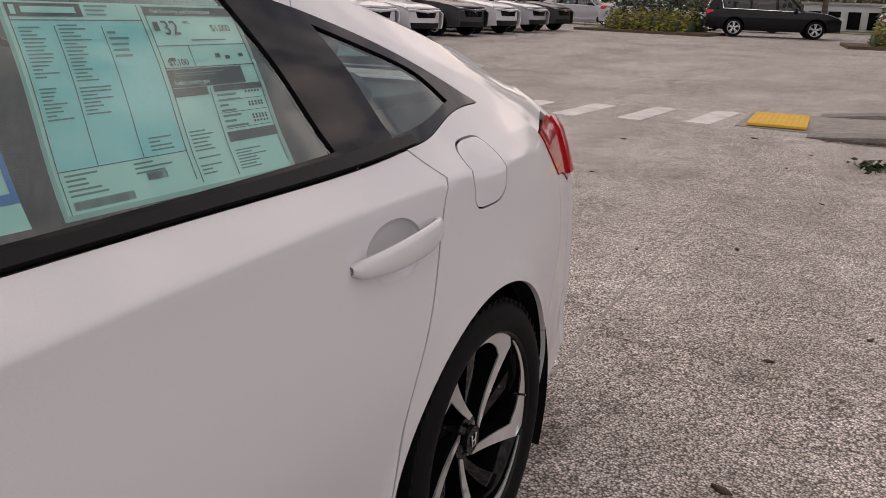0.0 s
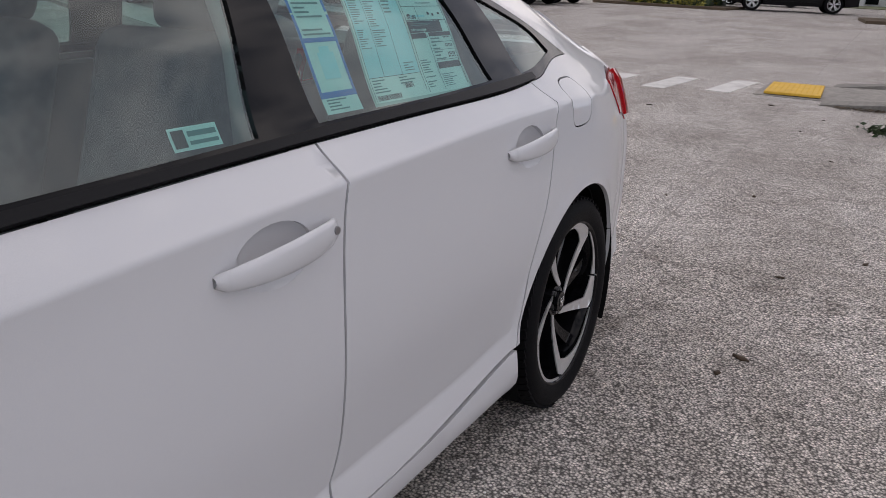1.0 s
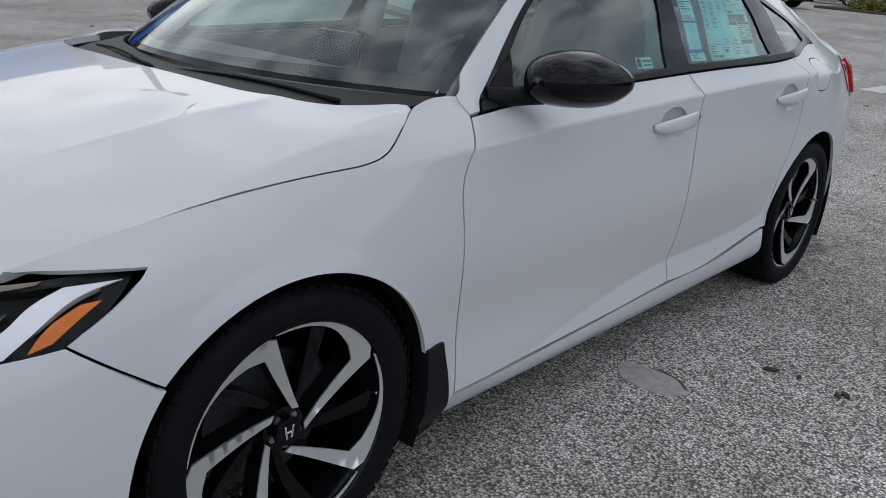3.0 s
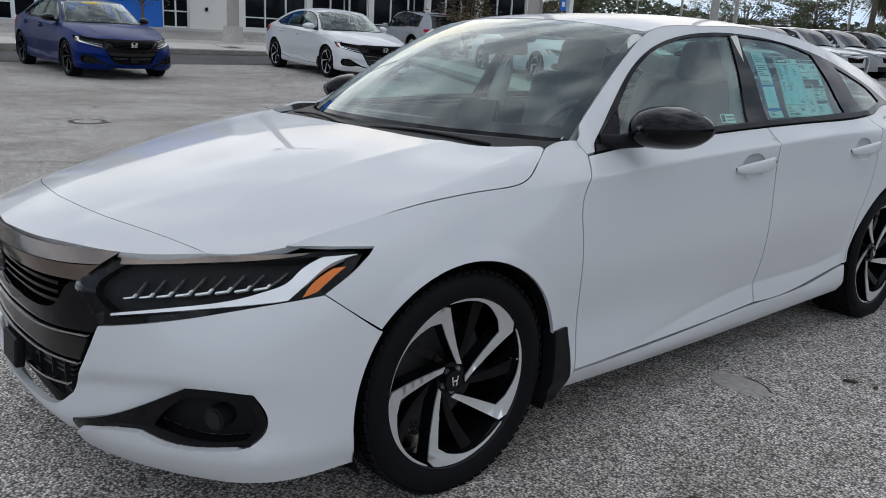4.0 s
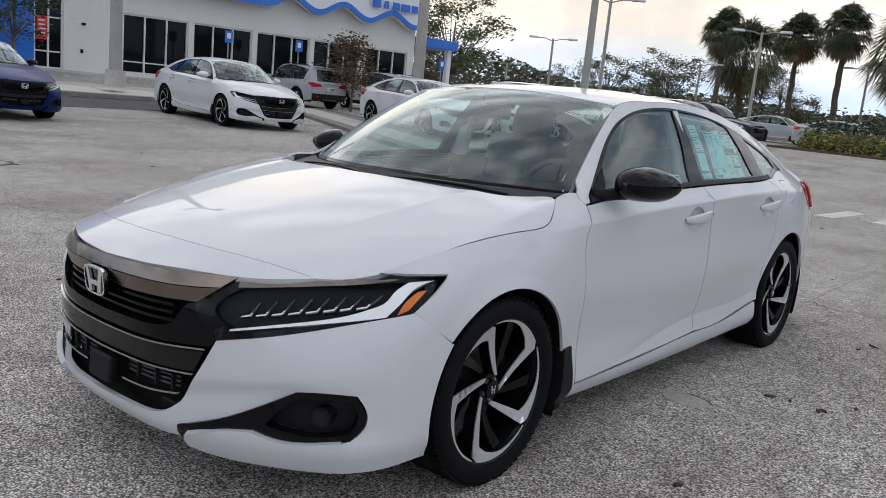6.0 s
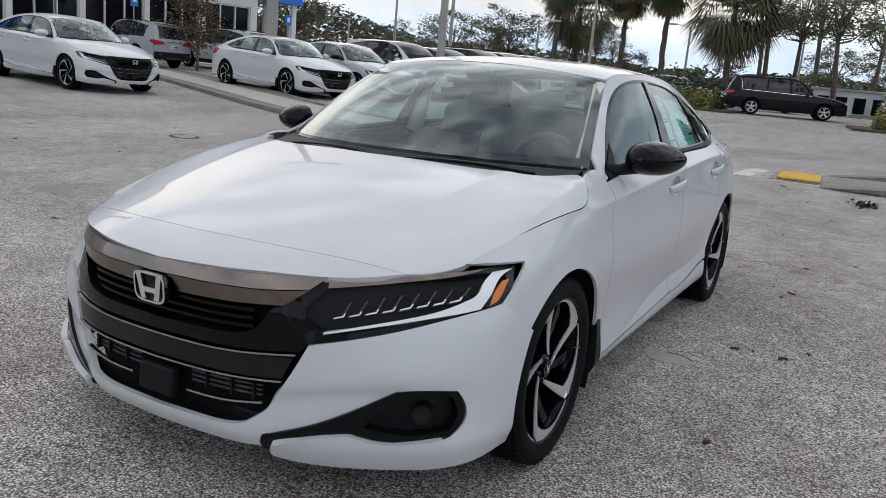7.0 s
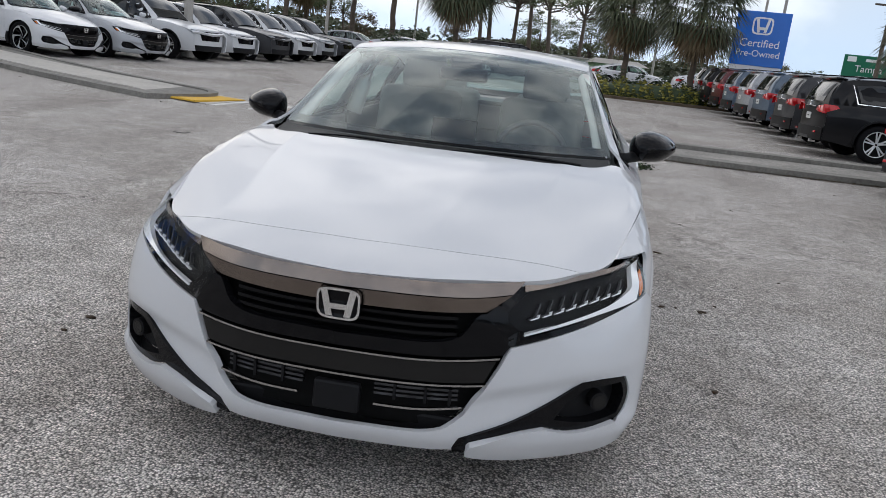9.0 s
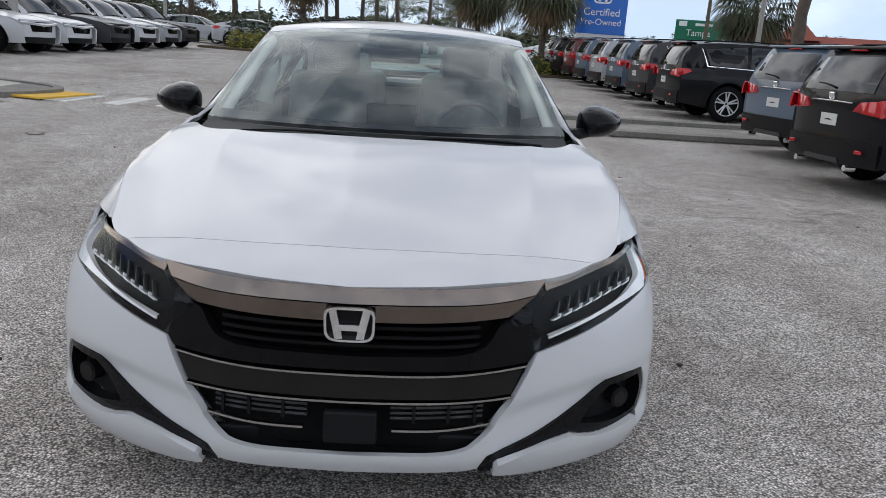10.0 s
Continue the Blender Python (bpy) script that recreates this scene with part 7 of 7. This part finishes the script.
oak = tree("broadleaf_tree", 7.4, 3.2, 2.2, 40, 120, .11, LEAF, 11, clump=.75)
pine = tree("pine_tree", 9.5, 2.5, 4.2, 26, 100, .10, LEAF, 21, .15, .72, .3)
brown = tree("broadleaf_tree", 6.2, 2.8, 2.0, 34, 120, .13, LEAF_BROWN, 31)
firsts = {}
rg = random.Random(77)
belt_ = [(129.2, 48, .95, oak), (131.5, 60, .7, brown)]
for az in np.arange(60, 142, 1.75):
    base = rg.choice((oak, oak, pine, brown))
    az = az + rg.uniform(-.8, .8)
    if 86 < az < 119 and rg.random() < .55:
        continue
    if az > 119:
        belt_.append((az, rg.uniform(66, 80), rg.uniform(.36, .5), base))
    elif az > 95:
        belt_.append((az, rg.uniform(58, 78), rg.uniform(.38, .8), base))
    elif az > 86:
        belt_.append((az, rg.uniform(62, 80), rg.uniform(.5, .9), rg.choice((pine, pine, oak))))
    else:
        belt_.append((az, rg.uniform(95, 120), rg.uniform(.6, .8), base))
for az, d, s_ in ((89.0, 62, 1.1), (94.6, 66, 1.2), (98.0, 68, 1.1), (90.4, 74, .8)):
    belt_.append((az, d, s_, pine if d < 70 else oak))
for az, d in ((118.3, 52), (93.3, 55), (95.8, 58), (91.2, 60), (97.5, 54)):
    belt_.append((az, d, .62 if az > 100 else .98, oak if az > 100 else pine))
for i, (az, d, s, base) in enumerate(belt_):
    x, y = at_az(1.2, -2.6, az, d)
    lb = {id(oak): "dark green broadleaf tree beyond the lot", id(pine): "tall thin pine beyond the lot", id(brown): "half-bare brown broadleaf tree beyond the lot"}[id(base)]
    if id(base) not in firsts:
        firsts[id(base)] = s
        base.matrix_basis = Matrix.Translation((x, y, gz(x, y) - .05)) @ Matrix.Scale(s, 4)
        tagged(base, lb, "tree", "trees beyond the lot")
    else:
        plant(base, x, y, rg.uniform(0, 360), s / firsts[id(base)], lb, "tree", "trees beyond the lot")

# low woods closing the view all round
rw_ = random.Random(4)
pts = []
for k in range(100000):
    az = radians(rw_.uniform(0, 360))
    d = rw_.uniform(84, 100)
    h = 4.0 + 1.0 * math.sin(az * 9) + .7 * math.sin(az * 23 + 1)
    if radians(58) < az < radians(101):
        h *= .62
    pts.append((d * math.cos(az), d * math.sin(az), .7 + h * rw_.random() ** .7))
v, f = leaves(pts, .36, rw_)
tagged(mesh_object("far_woods", v, f, leaf_mat("woods_leaves", (0.040, 0.052, 0.026), (0.10, 0.11, 0.06)), smooth=False), "dark far woods round the lot", "woods", kind="stuff")

small = tree("young_tree", 3.6, 1.0, .7, 30, 90, .06, LEAF_SHRUB, 51, .05, .5)
small.matrix_basis = Matrix.Translation((-26.6, 9.3, .85)) @ Matrix.Scale(1.15, 4)
tagged(small, "slender young tree before the blue wall", "tree", "young trees by the showroom")
sm2 = tree("young_tree", 2.6, .85, .5, 26, 110, .06, LEAF_BROWN, 53, .05, .5)
sm2.matrix_basis = Matrix.Translation((-20.8, 19.3, gz(-20.8, 19.3) + .1)) @ Matrix.Scale(1.05, 4)
tagged(sm2, "bushy young reddish tree in the island", "tree", "young trees by the showroom")


def hedge(x0, y0, x1, y1, h, w, mat, label, n=4200, size=.07):
    rng = random.Random(int(abs(x0) * 7 + 1))
    hd = empty("hedge", Matrix.Translation((x0, y0, gz(x0, y0))))
    d = Vector((x1 - x0, y1 - y0, gz(x1, y1) - gz(x0, y0)))
    nrm = Vector((-d.y, d.x, 0)).normalized()
    pts = []
    for _ in range(n):
        t_, a = rng.random(), rng.uniform(0, math.pi)
        bump = 1 + .25 * math.sin(t_ * 40) + .2 * math.sin(t_ * 97)
        r = rng.random() ** .35
        pts.append(d * t_ + nrm * (w * math.cos(a) * r * bump) + Vector((0, 0, h * math.sin(a) * r * bump)))
    v, f = leaves(pts, size, rng)
    mesh_object("foliage", v, f, mat, hd, smooth=False)
    v, f = tube([d * .0 + Vector((0, 0, .15)), d * .5 + Vector((0, 0, .2)), d + Vector((0, 0, .15))], [w * .5, w * .6, w * .5], 8)
    mesh_object("core", v, f, LEAF_SHRUB, hd)
    return tagged(hd, label, "hedge", "hedges")


hedge(-9.0, 36.0, -5.6, 35.6, .75, .8, LEAF_HEDGE, "clipped yellow-green hedge in a planting bed")
hedge(-9.5, 37.6, -5.4, 37.0, 1.5, .9, LEAF_SHRUB, "dark green shrubs behind the hedge")
hedge(1.0, 31.2, 6.6, 32.2, .65, .8, LEAF_HEDGE, "clipped yellow-green hedge in a planting bed")
hedge(1.0, 32.3, 6.6, 33.4, .85, .7, LEAF_SHRUB, "dark green hedge behind the yellow one")
for i, (a, b, c, d) in enumerate(((-10.2, 35.2, -4.6, 34.6), (.2, 30.2, 7.2, 31.2))):
    draped("planting_bed", quad(a, b + 1, c, d + 1, 2.6), MULCH, .10, .12, None, "mulched planting bed with a kerb", .5, "structure", "bed")
gr = quad(-60, 52, 60, 56, 10)
draped("verge", gr, leaf_mat("grass", (0.06, 0.08, 0.025), (0.12, 0.13, 0.05)), .03, .05, None, "strip of mown grass along the road", 2.0, "structure", "grass")
# tuft at the island's edge
rng = random.Random(9)
v, f = leaves([(1.62 + rng.gauss(0, .07), 9.0 + rng.gauss(0, .10), .10 + abs(rng.gauss(0, .03))) for _ in range(120)], .03, rng)
tagged(mesh_object("weed", v, f, LEAF_SHRUB, smooth=False), "low weed growing from a crack in the asphalt", "weed")


# ---- lamp posts, signs, far buildings ----
POLE_CONC = material("weathered_pole", (0.36, 0.34, 0.31), 0.8, vary=0.15, scale=3, bump=0.2, bump_scale=60)


def lamp_post(x, y, h, r, arms, z=None, label="grey lamp post with two heads"):
    p = empty("street_lamp", Matrix.Translation((x, y, gz(x, y) if z is None else z)))
    part("post", cyl_into(bmesh.new(), r, r * .62, h, pose(0, 0, h / 2), 16), POLE_CONC, p)
    part("footing", cyl_into(bmesh.new(), r * 1.7, r * 1.5, .5, pose(0, 0, .2), 16), CONCRETE, p)
    for a in arms:
        d = Vector((math.cos(radians(a)), math.sin(radians(a)), 0))
        v, f = tube([(0, 0, h - .15), tuple(d * .5 + Vector((0, 0, h))), tuple(d * .95 + Vector((0, 0, h + .02)))], r * .3, 6)
        arm = mesh_object("arm", v, f, POLE_CONC, p)
        part("lamp_head", box((.62, .32, .12), Matrix.Translation(tuple(d * 1.2 + Vector((0, 0, h + .03)))) @ pose(0, 0, 0, 0, 0, a), .04), FASCIA, arm)
    return tagged(p, label, "lamp post", "lamp posts")


lamp_post(-21.3, 10.1, 9.0, .19, (0, 180), .75, "thick pale concrete lamp post by the kerb")
x, y = at_az(2.66, -2.07, 133.3, 27)
lamp_post(x, y, 9.0, .20, (0, 180), None, "thick pale concrete lamp post by the showroom")
x, y = at_az(2.66, -2.07, 121.8, 27)
lamp_post(x, y, 9.0, .14, (30, 210))
for az, d, h in ((131.6, 42, 5.7), (122.8, 52, 4.9), (126.0, 70, 4.0), (113.0, 60, 4.6), (118.9, 38, 5.8), (103.0, 60, 5.0), (109.3, 48, 5.8), (79.2, 46, 9.0), (80.2, 52, 8.0), (70.7, 31, 8.0), (96.0, 70, 5.6), (86.5, 60, 5.4)):
    x, y = at_az(1.6, -2.5, az, d)
    lamp_post(x, y, h, .10, (az + 90, az - 90), None, "slim grey lamp post with two heads")
x, y = at_az(1.0, -2.9, 72.5, 60)
up_ = empty("utility_pole", Matrix.Translation((x, y, gz(x, y))))
part("post", cyl_into(bmesh.new(), .16, .10, 7.5, pose(0, 0, 3.7), 10), BARK, up_)
part("crossarm", box((2.0, .12, .12), pose(0, 0, 7.0)), BARK, up_)
tagged(up_, "dark wooden utility pole by the road", "pole")


def letters(text, size, m, mat, parent, name="lettering"):
    c = bpy.data.curves.new(name, "FONT")
    c.body, c.size, c.align_x, c.align_y, c.extrude = text, size, "CENTER", "CENTER", .012
    ob = new(name, c)
    bpy.context.view_layer.update()
    me = bpy.data.meshes.new_from_object(ob.evaluated_get(bpy.context.evaluated_depsgraph_get()))
    bpy.data.objects.remove(ob)
    me.materials.append(mat)
    o = new(name, me)
    o.parent = parent
    o.matrix_basis = m
    return o


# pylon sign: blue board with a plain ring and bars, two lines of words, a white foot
x, y = at_az(.87, -2.9, 79.55, 42)
sign = empty("pylon_sign", Matrix.Translation((x, y, gz(x, y) - .3)) @ pose(0, 0, 0, 0, 0, -12))
part("board", box((2.42, .35, 2.5), pose(0, 0, 3.55), .02), BRAND_BLUE, sign)
part("foot", box((2.3, .3, 2.3), pose(0, 0, 1.15), .02), FASCIA, sign)
SIGN_WHITE = material("sign_white", (.82, .82, .82), .5)
ring_ = [(.48 * math.copysign(abs(math.cos(a)) ** .45, math.cos(a)) * (1 - .08 * (1 - math.sin(a)) / 2), 4.14 + .40 * math.copysign(abs(math.sin(a)) ** .45, math.sin(a))) for a in np.linspace(0, 2 * math.pi, 41)[:-1]]
fs = lambda a, b: np.stack([a, 0 * a - .19, b], -1)
sheet("sign_ring", ring_, fs, SIGN_WHITE, sign, .3, holes=[[(q * .84, 4.14 + (w - 4.14) * .82) for q, w in ring_]], depth=.02, out=1)
for s in (1, -1):
    part("sign_leg", box((.12, .03, .62), pose(.20 * s, -.19, 4.14, 0, 11 * s, 0)), SIGN_WHITE, sign)
part("sign_bridge", box((.34, .03, .13), pose(0, -.19, 4.02)), SIGN_WHITE, sign)
letters("Certified", .50, pose(0, -.19, 3.33, 90, 0, 0), SIGN_WHITE, sign)
letters("Pre-Owned", .42, pose(0, -.19, 2.86, 90, 0, 0), SIGN_WHITE, sign)
for k in range(4):
    part("foot_bar", box((.085, .02, .20), pose(-.20 + .13 * k, -.16, 2.05)), BLACK_TRIM, sign)
tagged(sign, "blue used-car sign board on a white foot", "sign")

# green road signs on a gantry
GREEN = material("road_sign_green", (.006, .15, .075), .45)
for az, w, h, zz, txt in ((72.2, 3.2, 1.75, 2.7, "Tampa"), (70.0, 2.0, 1.9, 2.9, "")):
    x, y = at_az(.15, -2.85, az, 62)
    rs = empty("road_sign", Matrix.Translation((x, y, gz(x, y) + .3)) @ pose(0, 0, 0, 0, 0, az - 90))
    part("panel", box((w, .08, h), pose(0, 0, zz), .02), GREEN, rs)
    for s in (-.35, .35):
        part("post", cyl_into(bmesh.new(), .07, .07, zz, pose(s * w, .08, zz / 2), 8), STEEL, rs)
    if txt:
        letters(txt, .62, pose(0, -.06, zz - .02, 90, 0, 0), SIGN_WHITE, rs)
        part("shield", box((.55, .02, .34), pose(-1.1, -.05, zz + .60)), SIGN_WHITE, rs)
    for a, b, q in ((.35 if txt else 0, .58, 1.2), (0, -.58, 1.4)):
        part("print_bar", box((q, .02, .18), pose(a, -.05, zz + b)), SIGN_WHITE, rs)
    tagged(rs, "green road sign with white print on two posts", "sign", "road signs")
x, y = at_az(.15, -2.85, 69.2, 60)
ys = empty("warning_sign", Matrix.Translation((x, y, gz(x, y))) @ pose(0, 0, 0, 0, 0, -22))
part("panel", box((.95, .06, 1.3), pose(0, 0, 2.6), .02), material("sign_yellow", (.75, .45, .03), .5), ys)
part("post", cyl_into(bmesh.new(), .05, .05, 2.2, pose(0, .06, 1.1), 8), STEEL, ys)
part("print_bar", box((.6, .02, .16), pose(0, -.04, 2.7)), BLACK_TRIM, ys)
tagged(ys, "small yellow warning sign on a post", "sign")

# far shop with a red tiled roof, a pale green house, a low white shed
TILE = material("red_roof_tile", (.26, .075, .055), .8, vary=.2, scale=2, bump=.3, bump_scale=8)
x, y = at_az(.15, -2.85, 63.5, 110)
sh = empty("far_shop", Matrix.Translation((x, y, .9)) @ pose(0, 0, 0, 0, 0, -25))
part("wall", box((34, 10, 3.2), pose(0, 0, 1.6)), STUCCO, sh)
v = [(-17.5, -5.5, 3.2), (17.5, -5.5, 3.2), (17.5, 5.5, 3.2), (-17.5, 5.5, 3.2), (-15, -2, 5.2), (15, -2, 5.2), (15, 2, 5.2), (-15, 2, 5.2)]
mesh_object("roof", v, [(0, 1, 5, 4), (1, 2, 6, 5), (2, 3, 7, 6), (3, 0, 4, 7), (4, 5, 6, 7)], TILE, sh, smooth=False)
v = [(-7.5, -4, 4.6), (-2.5, -4, 4.6), (-2.5, 1, 4.6), (-7.5, 1, 4.6), (-5, -1.5, 7.2)]
mesh_object("gable", v, [(0, 1, 4), (1, 2, 4), (2, 3, 4), (3, 0, 4)], TILE, sh, smooth=False)
for k in range(9):
    part("window", box((2.2, .1, 1.6), pose(-14 + 3.5 * k, -5.05, 1.5)), SHOP_GLASS, sh)
tagged(sh, "long far shop with a red tiled roof", "building")
x, y = at_az(.98, -2.86, 88.4, 58)
ho = empty("far_house", Matrix.Translation((x, y, .75)) @ pose(0, 0, 0, 0, 0, 8))
part("wall", box((3.4, 3, 1.4), pose(0, 0, .7)), material("pale_green_wall", (.28, .42, .27), .8, vary=.05, scale=1), ho)
v = [(-1.9, -1.8, 1.4), (1.9, -1.8, 1.4), (1.9, 1.8, 1.4), (-1.9, 1.8, 1.4), (-1.5, 0, 1.75), (1.5, 0, 1.75)]
mesh_object("roof", v, [(0, 1, 5, 4), (1, 2, 5), (2, 3, 4, 5), (3, 0, 4)], CONCRETE, ho, smooth=False)
for s in (-.9, .9):
    part("window", box((.6, .1, .5), pose(s, -1.52, .85)), SHOP_GLASS, ho)
tagged(ho, "low pale green house across the road", "building")
x, y = at_az(1.2, -2.6, 92.4, 61)
wh = empty("far_shed", Matrix.Translation((x, y, .8)) @ pose(0, 0, 0, 0, 0, 5))
part("wall", box((4.6, 3, 1.5), pose(0, 0, .75)), FASCIA, wh)
part("roof", box((5.0, 3.4, .12), pose(0, 0, 1.56)), CONCRETE, wh)
for k in range(4):
    part("door", box((.7, .1, 1.0), pose(-1.65 + 1.1 * k, -1.52, .6)), SHOP_GLASS, wh)
tagged(wh, "low white shed beyond the lot", "building")

# parking bay lines by the rows
for k in range(9):
    draped("bay_line", quad(5.2, 14.0 + 2.7 * k, 8.5, 14.05 + 2.7 * k, .10), PAINT_WHITE, .006, .006, ground, "worn white bay line")


# ---- papers behind the glass of the white car ----
# white paper and its blue field, with the window's teal cast put into their colours
PAPER = material("glass_tinted_paper", (0.70, 0.97, 0.92), 0.7, vary=0.04, scale=30)
PAPER_BLUE = material("pale_blue_print", (0.46, 0.92, 0.96), 0.7, vary=0.06, scale=12)
INK = material("dark_ink", (0.022, 0.045, 0.05), 0.7)
INK_SOFT = material("grey_print", (0.12, 0.27, 0.27), 0.7)
BLUE_PRINT = material("blue_print", (0.02, 0.22, 0.62), 0.6)
FILM_EDGE = material("clear_film_edge", (0.40, 0.60, 0.55), 0.3)


class Card:
    """A paper on the inside of a side window, u across it (towards the rear) and v up it, both in 0 to 1."""

    def __init__(self, name, y0, y1, z0, z1, lean, mat, label, category, bend=(0, .225, .41, .60, .76, 1)):
        self.y0, self.w, self.z0, self.h, self.lean, self.bend = y0, y1 - y0, z0, z1 - z0, lean, bend
        self.root = tagged(empty(name, LEAN), label, category)
        self.patch("paper", [(0, 1, 0, 1)], mat, 0, 8)

    def at(self, u, v, lift):
        u = np.interp(u, (0, .225, .41, .60, .76, 1), self.bend)
        y, z = self.y0 + self.w * u + self.lean * v, self.z0 + self.h * v
        e = 1e-3
        a, b, c = side(np.array([y, y + e, y]), np.array([z, z, z + e]))
        n = Vector(b - a).cross(Vector(c - a)).normalized()
        return Vector(a) + n * (-.0095 + lift), n

    def patch(self, name, rects, mat, lift, n=3, label="", kind=""):
        verts, faces = [], []
        for u0, u1, v0, v1 in rects:
            m = max(1, int(n * (u1 - u0)) + 1)
            k_ = max(1, int(n * (v1 - v0)) + 1)
            o = len(verts)
            verts += [self.at(u0 + (u1 - u0) * i / m, v0 + (v1 - v0) * j / k_, lift)[0] for j in range(k_ + 1) for i in range(m + 1)]
            faces += [(o + j * (m + 1) + i, o + j * (m + 1) + i + 1, o + (j + 1) * (m + 1) + i + 1, o + (j + 1) * (m + 1) + i) for j in range(k_) for i in range(m)]
        ob = mesh_object(name, verts, faces, mat, self.root, label, smooth=False)
        return tagged(ob, kind=kind) if kind else ob

    def word(self, text, u, v, size, mat, lift=.0014):
        p, n = self.at(u, v, lift)
        x = (self.at(u + .02, v, lift)[0] - self.at(u - .02, v, lift)[0]).normalized()
        m = Matrix((x, n.cross(x), n)).transposed().to_4x4()
        m.translation = p
        o = letters(text, size, m @ Matrix.Diagonal((1, 1, .01, 1)), mat, self.root)
        return o


def print_rows(rng, u0, u1, v0, v1, step, fill=.8):
    """Rows of small unreadable print."""
    res, v = [], v1
    while v > v0:
        if rng.random() < .9:
            res.append((u0, u0 + (u1 - u0) * rng.uniform(.35, 1) * fill, v - step * .40, v))
        v -= step
    return res


price = Card("price_sheet", 1.898, 2.309, 1.040, 1.279, .034, PAPER, "white printed price sheet inside the rear door window, coloured with the glass tint", "price sheet", (0, .16, .33, .51, .70, 1))
rp = random.Random(12)
price.patch("film_edge", [(0, 1, 0, .022), (0, .018, 0, 1), (.985, 1, 0, 1)], FILM_EDGE, .0008)
price.patch("blue_field", [(.045, .595, .21, .90)], PAPER_BLUE, .0004, 8)
price.patch("header_band", [(.035, .355, .925, .99)], INK, .0008, 6, "dark header band")
price.patch("brand_bar", [(.05, .075, .935, .98), (.10, .33, .942, .973)], PAPER, .0012)
price.patch("ruled_line", [(.035, .60, .905, .909), (.035, .60, .205, .209), (.035, .039, .02, .99), (.225, .228, .21, .88), (.41, .413, .21, .88), (.595, .599, .06, .99), (.615, .985, .765, .769), (.615, .985, .64, .645), (.615, .618, .04, .99), (.76, .763, .04, .52), (.98, .983, .06, .99), (.735, .738, .645, .765), (.775, .975, .44, .443), (.775, .975, .37, .373), (.775, .975, .28, .283)], INK, .0010, 6)
rows = print_rows(rp, .06, .215, .42, .875, .018) + print_rows(rp, .24, .40, .42, .885, .018) + print_rows(rp, .425, .585, .72, .88, .03, .6) + print_rows(rp, .45, .58, .22, .30, .02) + print_rows(rp, .06, .30, .09, .19, .022) + print_rows(rp, .36, .56, .09, .19, .022) + print_rows(rp, .63, .75, .06, .30, .02) + print_rows(rp, .78, .97, .06, .18, .016) + print_rows(rp, .78, .90, .28, .48, .03) + print_rows(rp, .37, .58, .93, .985, .022) + print_rows(rp, .64, .95, .59, .63, .014) + print_rows(rp, .76, .96, .78, .80, .02)
price.patch("small_print", rows, INK_SOFT, .0010, 4, kind="stuff")
price.patch("dark_band", [(.615, .985, .935, .985), (.615, .92, .535, .635), (.618, .752, .485, .53), (.775, .985, .495, .53), (.775, .985, .21, .265)], INK, .0009, 6)
price.patch("scan_bars", [(.06 + .0075 * k, .06 + .0075 * k + rp.choice((.003, .005)), .035, .072) for k in range(36)] + [(.40 + .006 * k, .40 + .006 * k + rp.choice((.002, .004)), .10, .135) for k in range(14)], INK, .0011)
price.patch("star_mark", [(.90 + .014 * k, .908 + .014 * k, v, v + .012) for v in (.475, .41, .395, .335, .32, .30) for k in range(5)], INK, .0011)
price.patch("print_square", [(.928, .972, .55, .625)], PAPER, .0012)
price.patch("icon_mark", [(.64, .665, .68, .70), (.83, .85, .69, .715), (.87, .89, .68, .70), (.93, .95, .69, .71), (.85, .868, .55, .58), (.88, .898, .55, .58), (.632, .652, .85, .90)], INK, .0012)
price.patch("slider_bar", [(.66, .80, .672, .69)], PAPER_BLUE, .0009)
price.word("32", .695, .862, .032, INK)
price.word("$1,000", .90, .862, .016, INK)
price.word("$1,100", .672, .672, .014, INK)
price.word("Fuel Economy and Environment", .765, .958, .0095, PAPER)
price.word("fueleconomy.gov", .70, .560, .0100, PAPER)
price.word("MPG", .765, .895, .007, INK)

side_card = Card("window_card", 1.748, 1.858, 1.042, 1.30, .010, PAPER, "narrow blue-bordered paper card inside the rear door window", "card")
side_card.patch("blue_border", [(0, .07, .10, 1), (.93, 1, .10, 1), (0, 1, .10, .14), (0, 1, .47, .50)], BLUE_PRINT, .0006, 4)
side_card.patch("blue_picture", [(.30, .75, .22, .40), (.38, .66, .40, .44)], PAPER_BLUE, .0007)
side_card.patch("small_print", print_rows(rp, .12, .9, .52, .95, .03, 1) + print_rows(rp, .12, .9, .02, .09, .02, 1), INK_SOFT, .0008, kind="stuff")
decal = Card("window_decal", 1.385, 1.480, 1.031, 1.062, .002, PAPER, "small rectangular decal in the corner of the front door window", "decal")
decal.patch("decal_bar", [(.36, .95, .55, .78), (.36, .95, .2, .36)], INK_SOFT, .0008)
decal.patch("decal_square", [(.05, .30, .12, .88)], INK, .0008)

# the blue car's sticker
YELLOW = material("yellow_sticker", (0.75, 0.55, 0.03), 0.5)
sheet("windscreen_sticker", outline([(-.42, .78), (.10, .78)], [(.10, .78), (.10, .88)], [(.10, .88), (-.42, .88)], [(-.42, .88), (-.42, .78)], step=.08), screen, YELLOW, blue_car, .1, offset=.004, depth=0, out=1, label="yellow windscreen sticker")
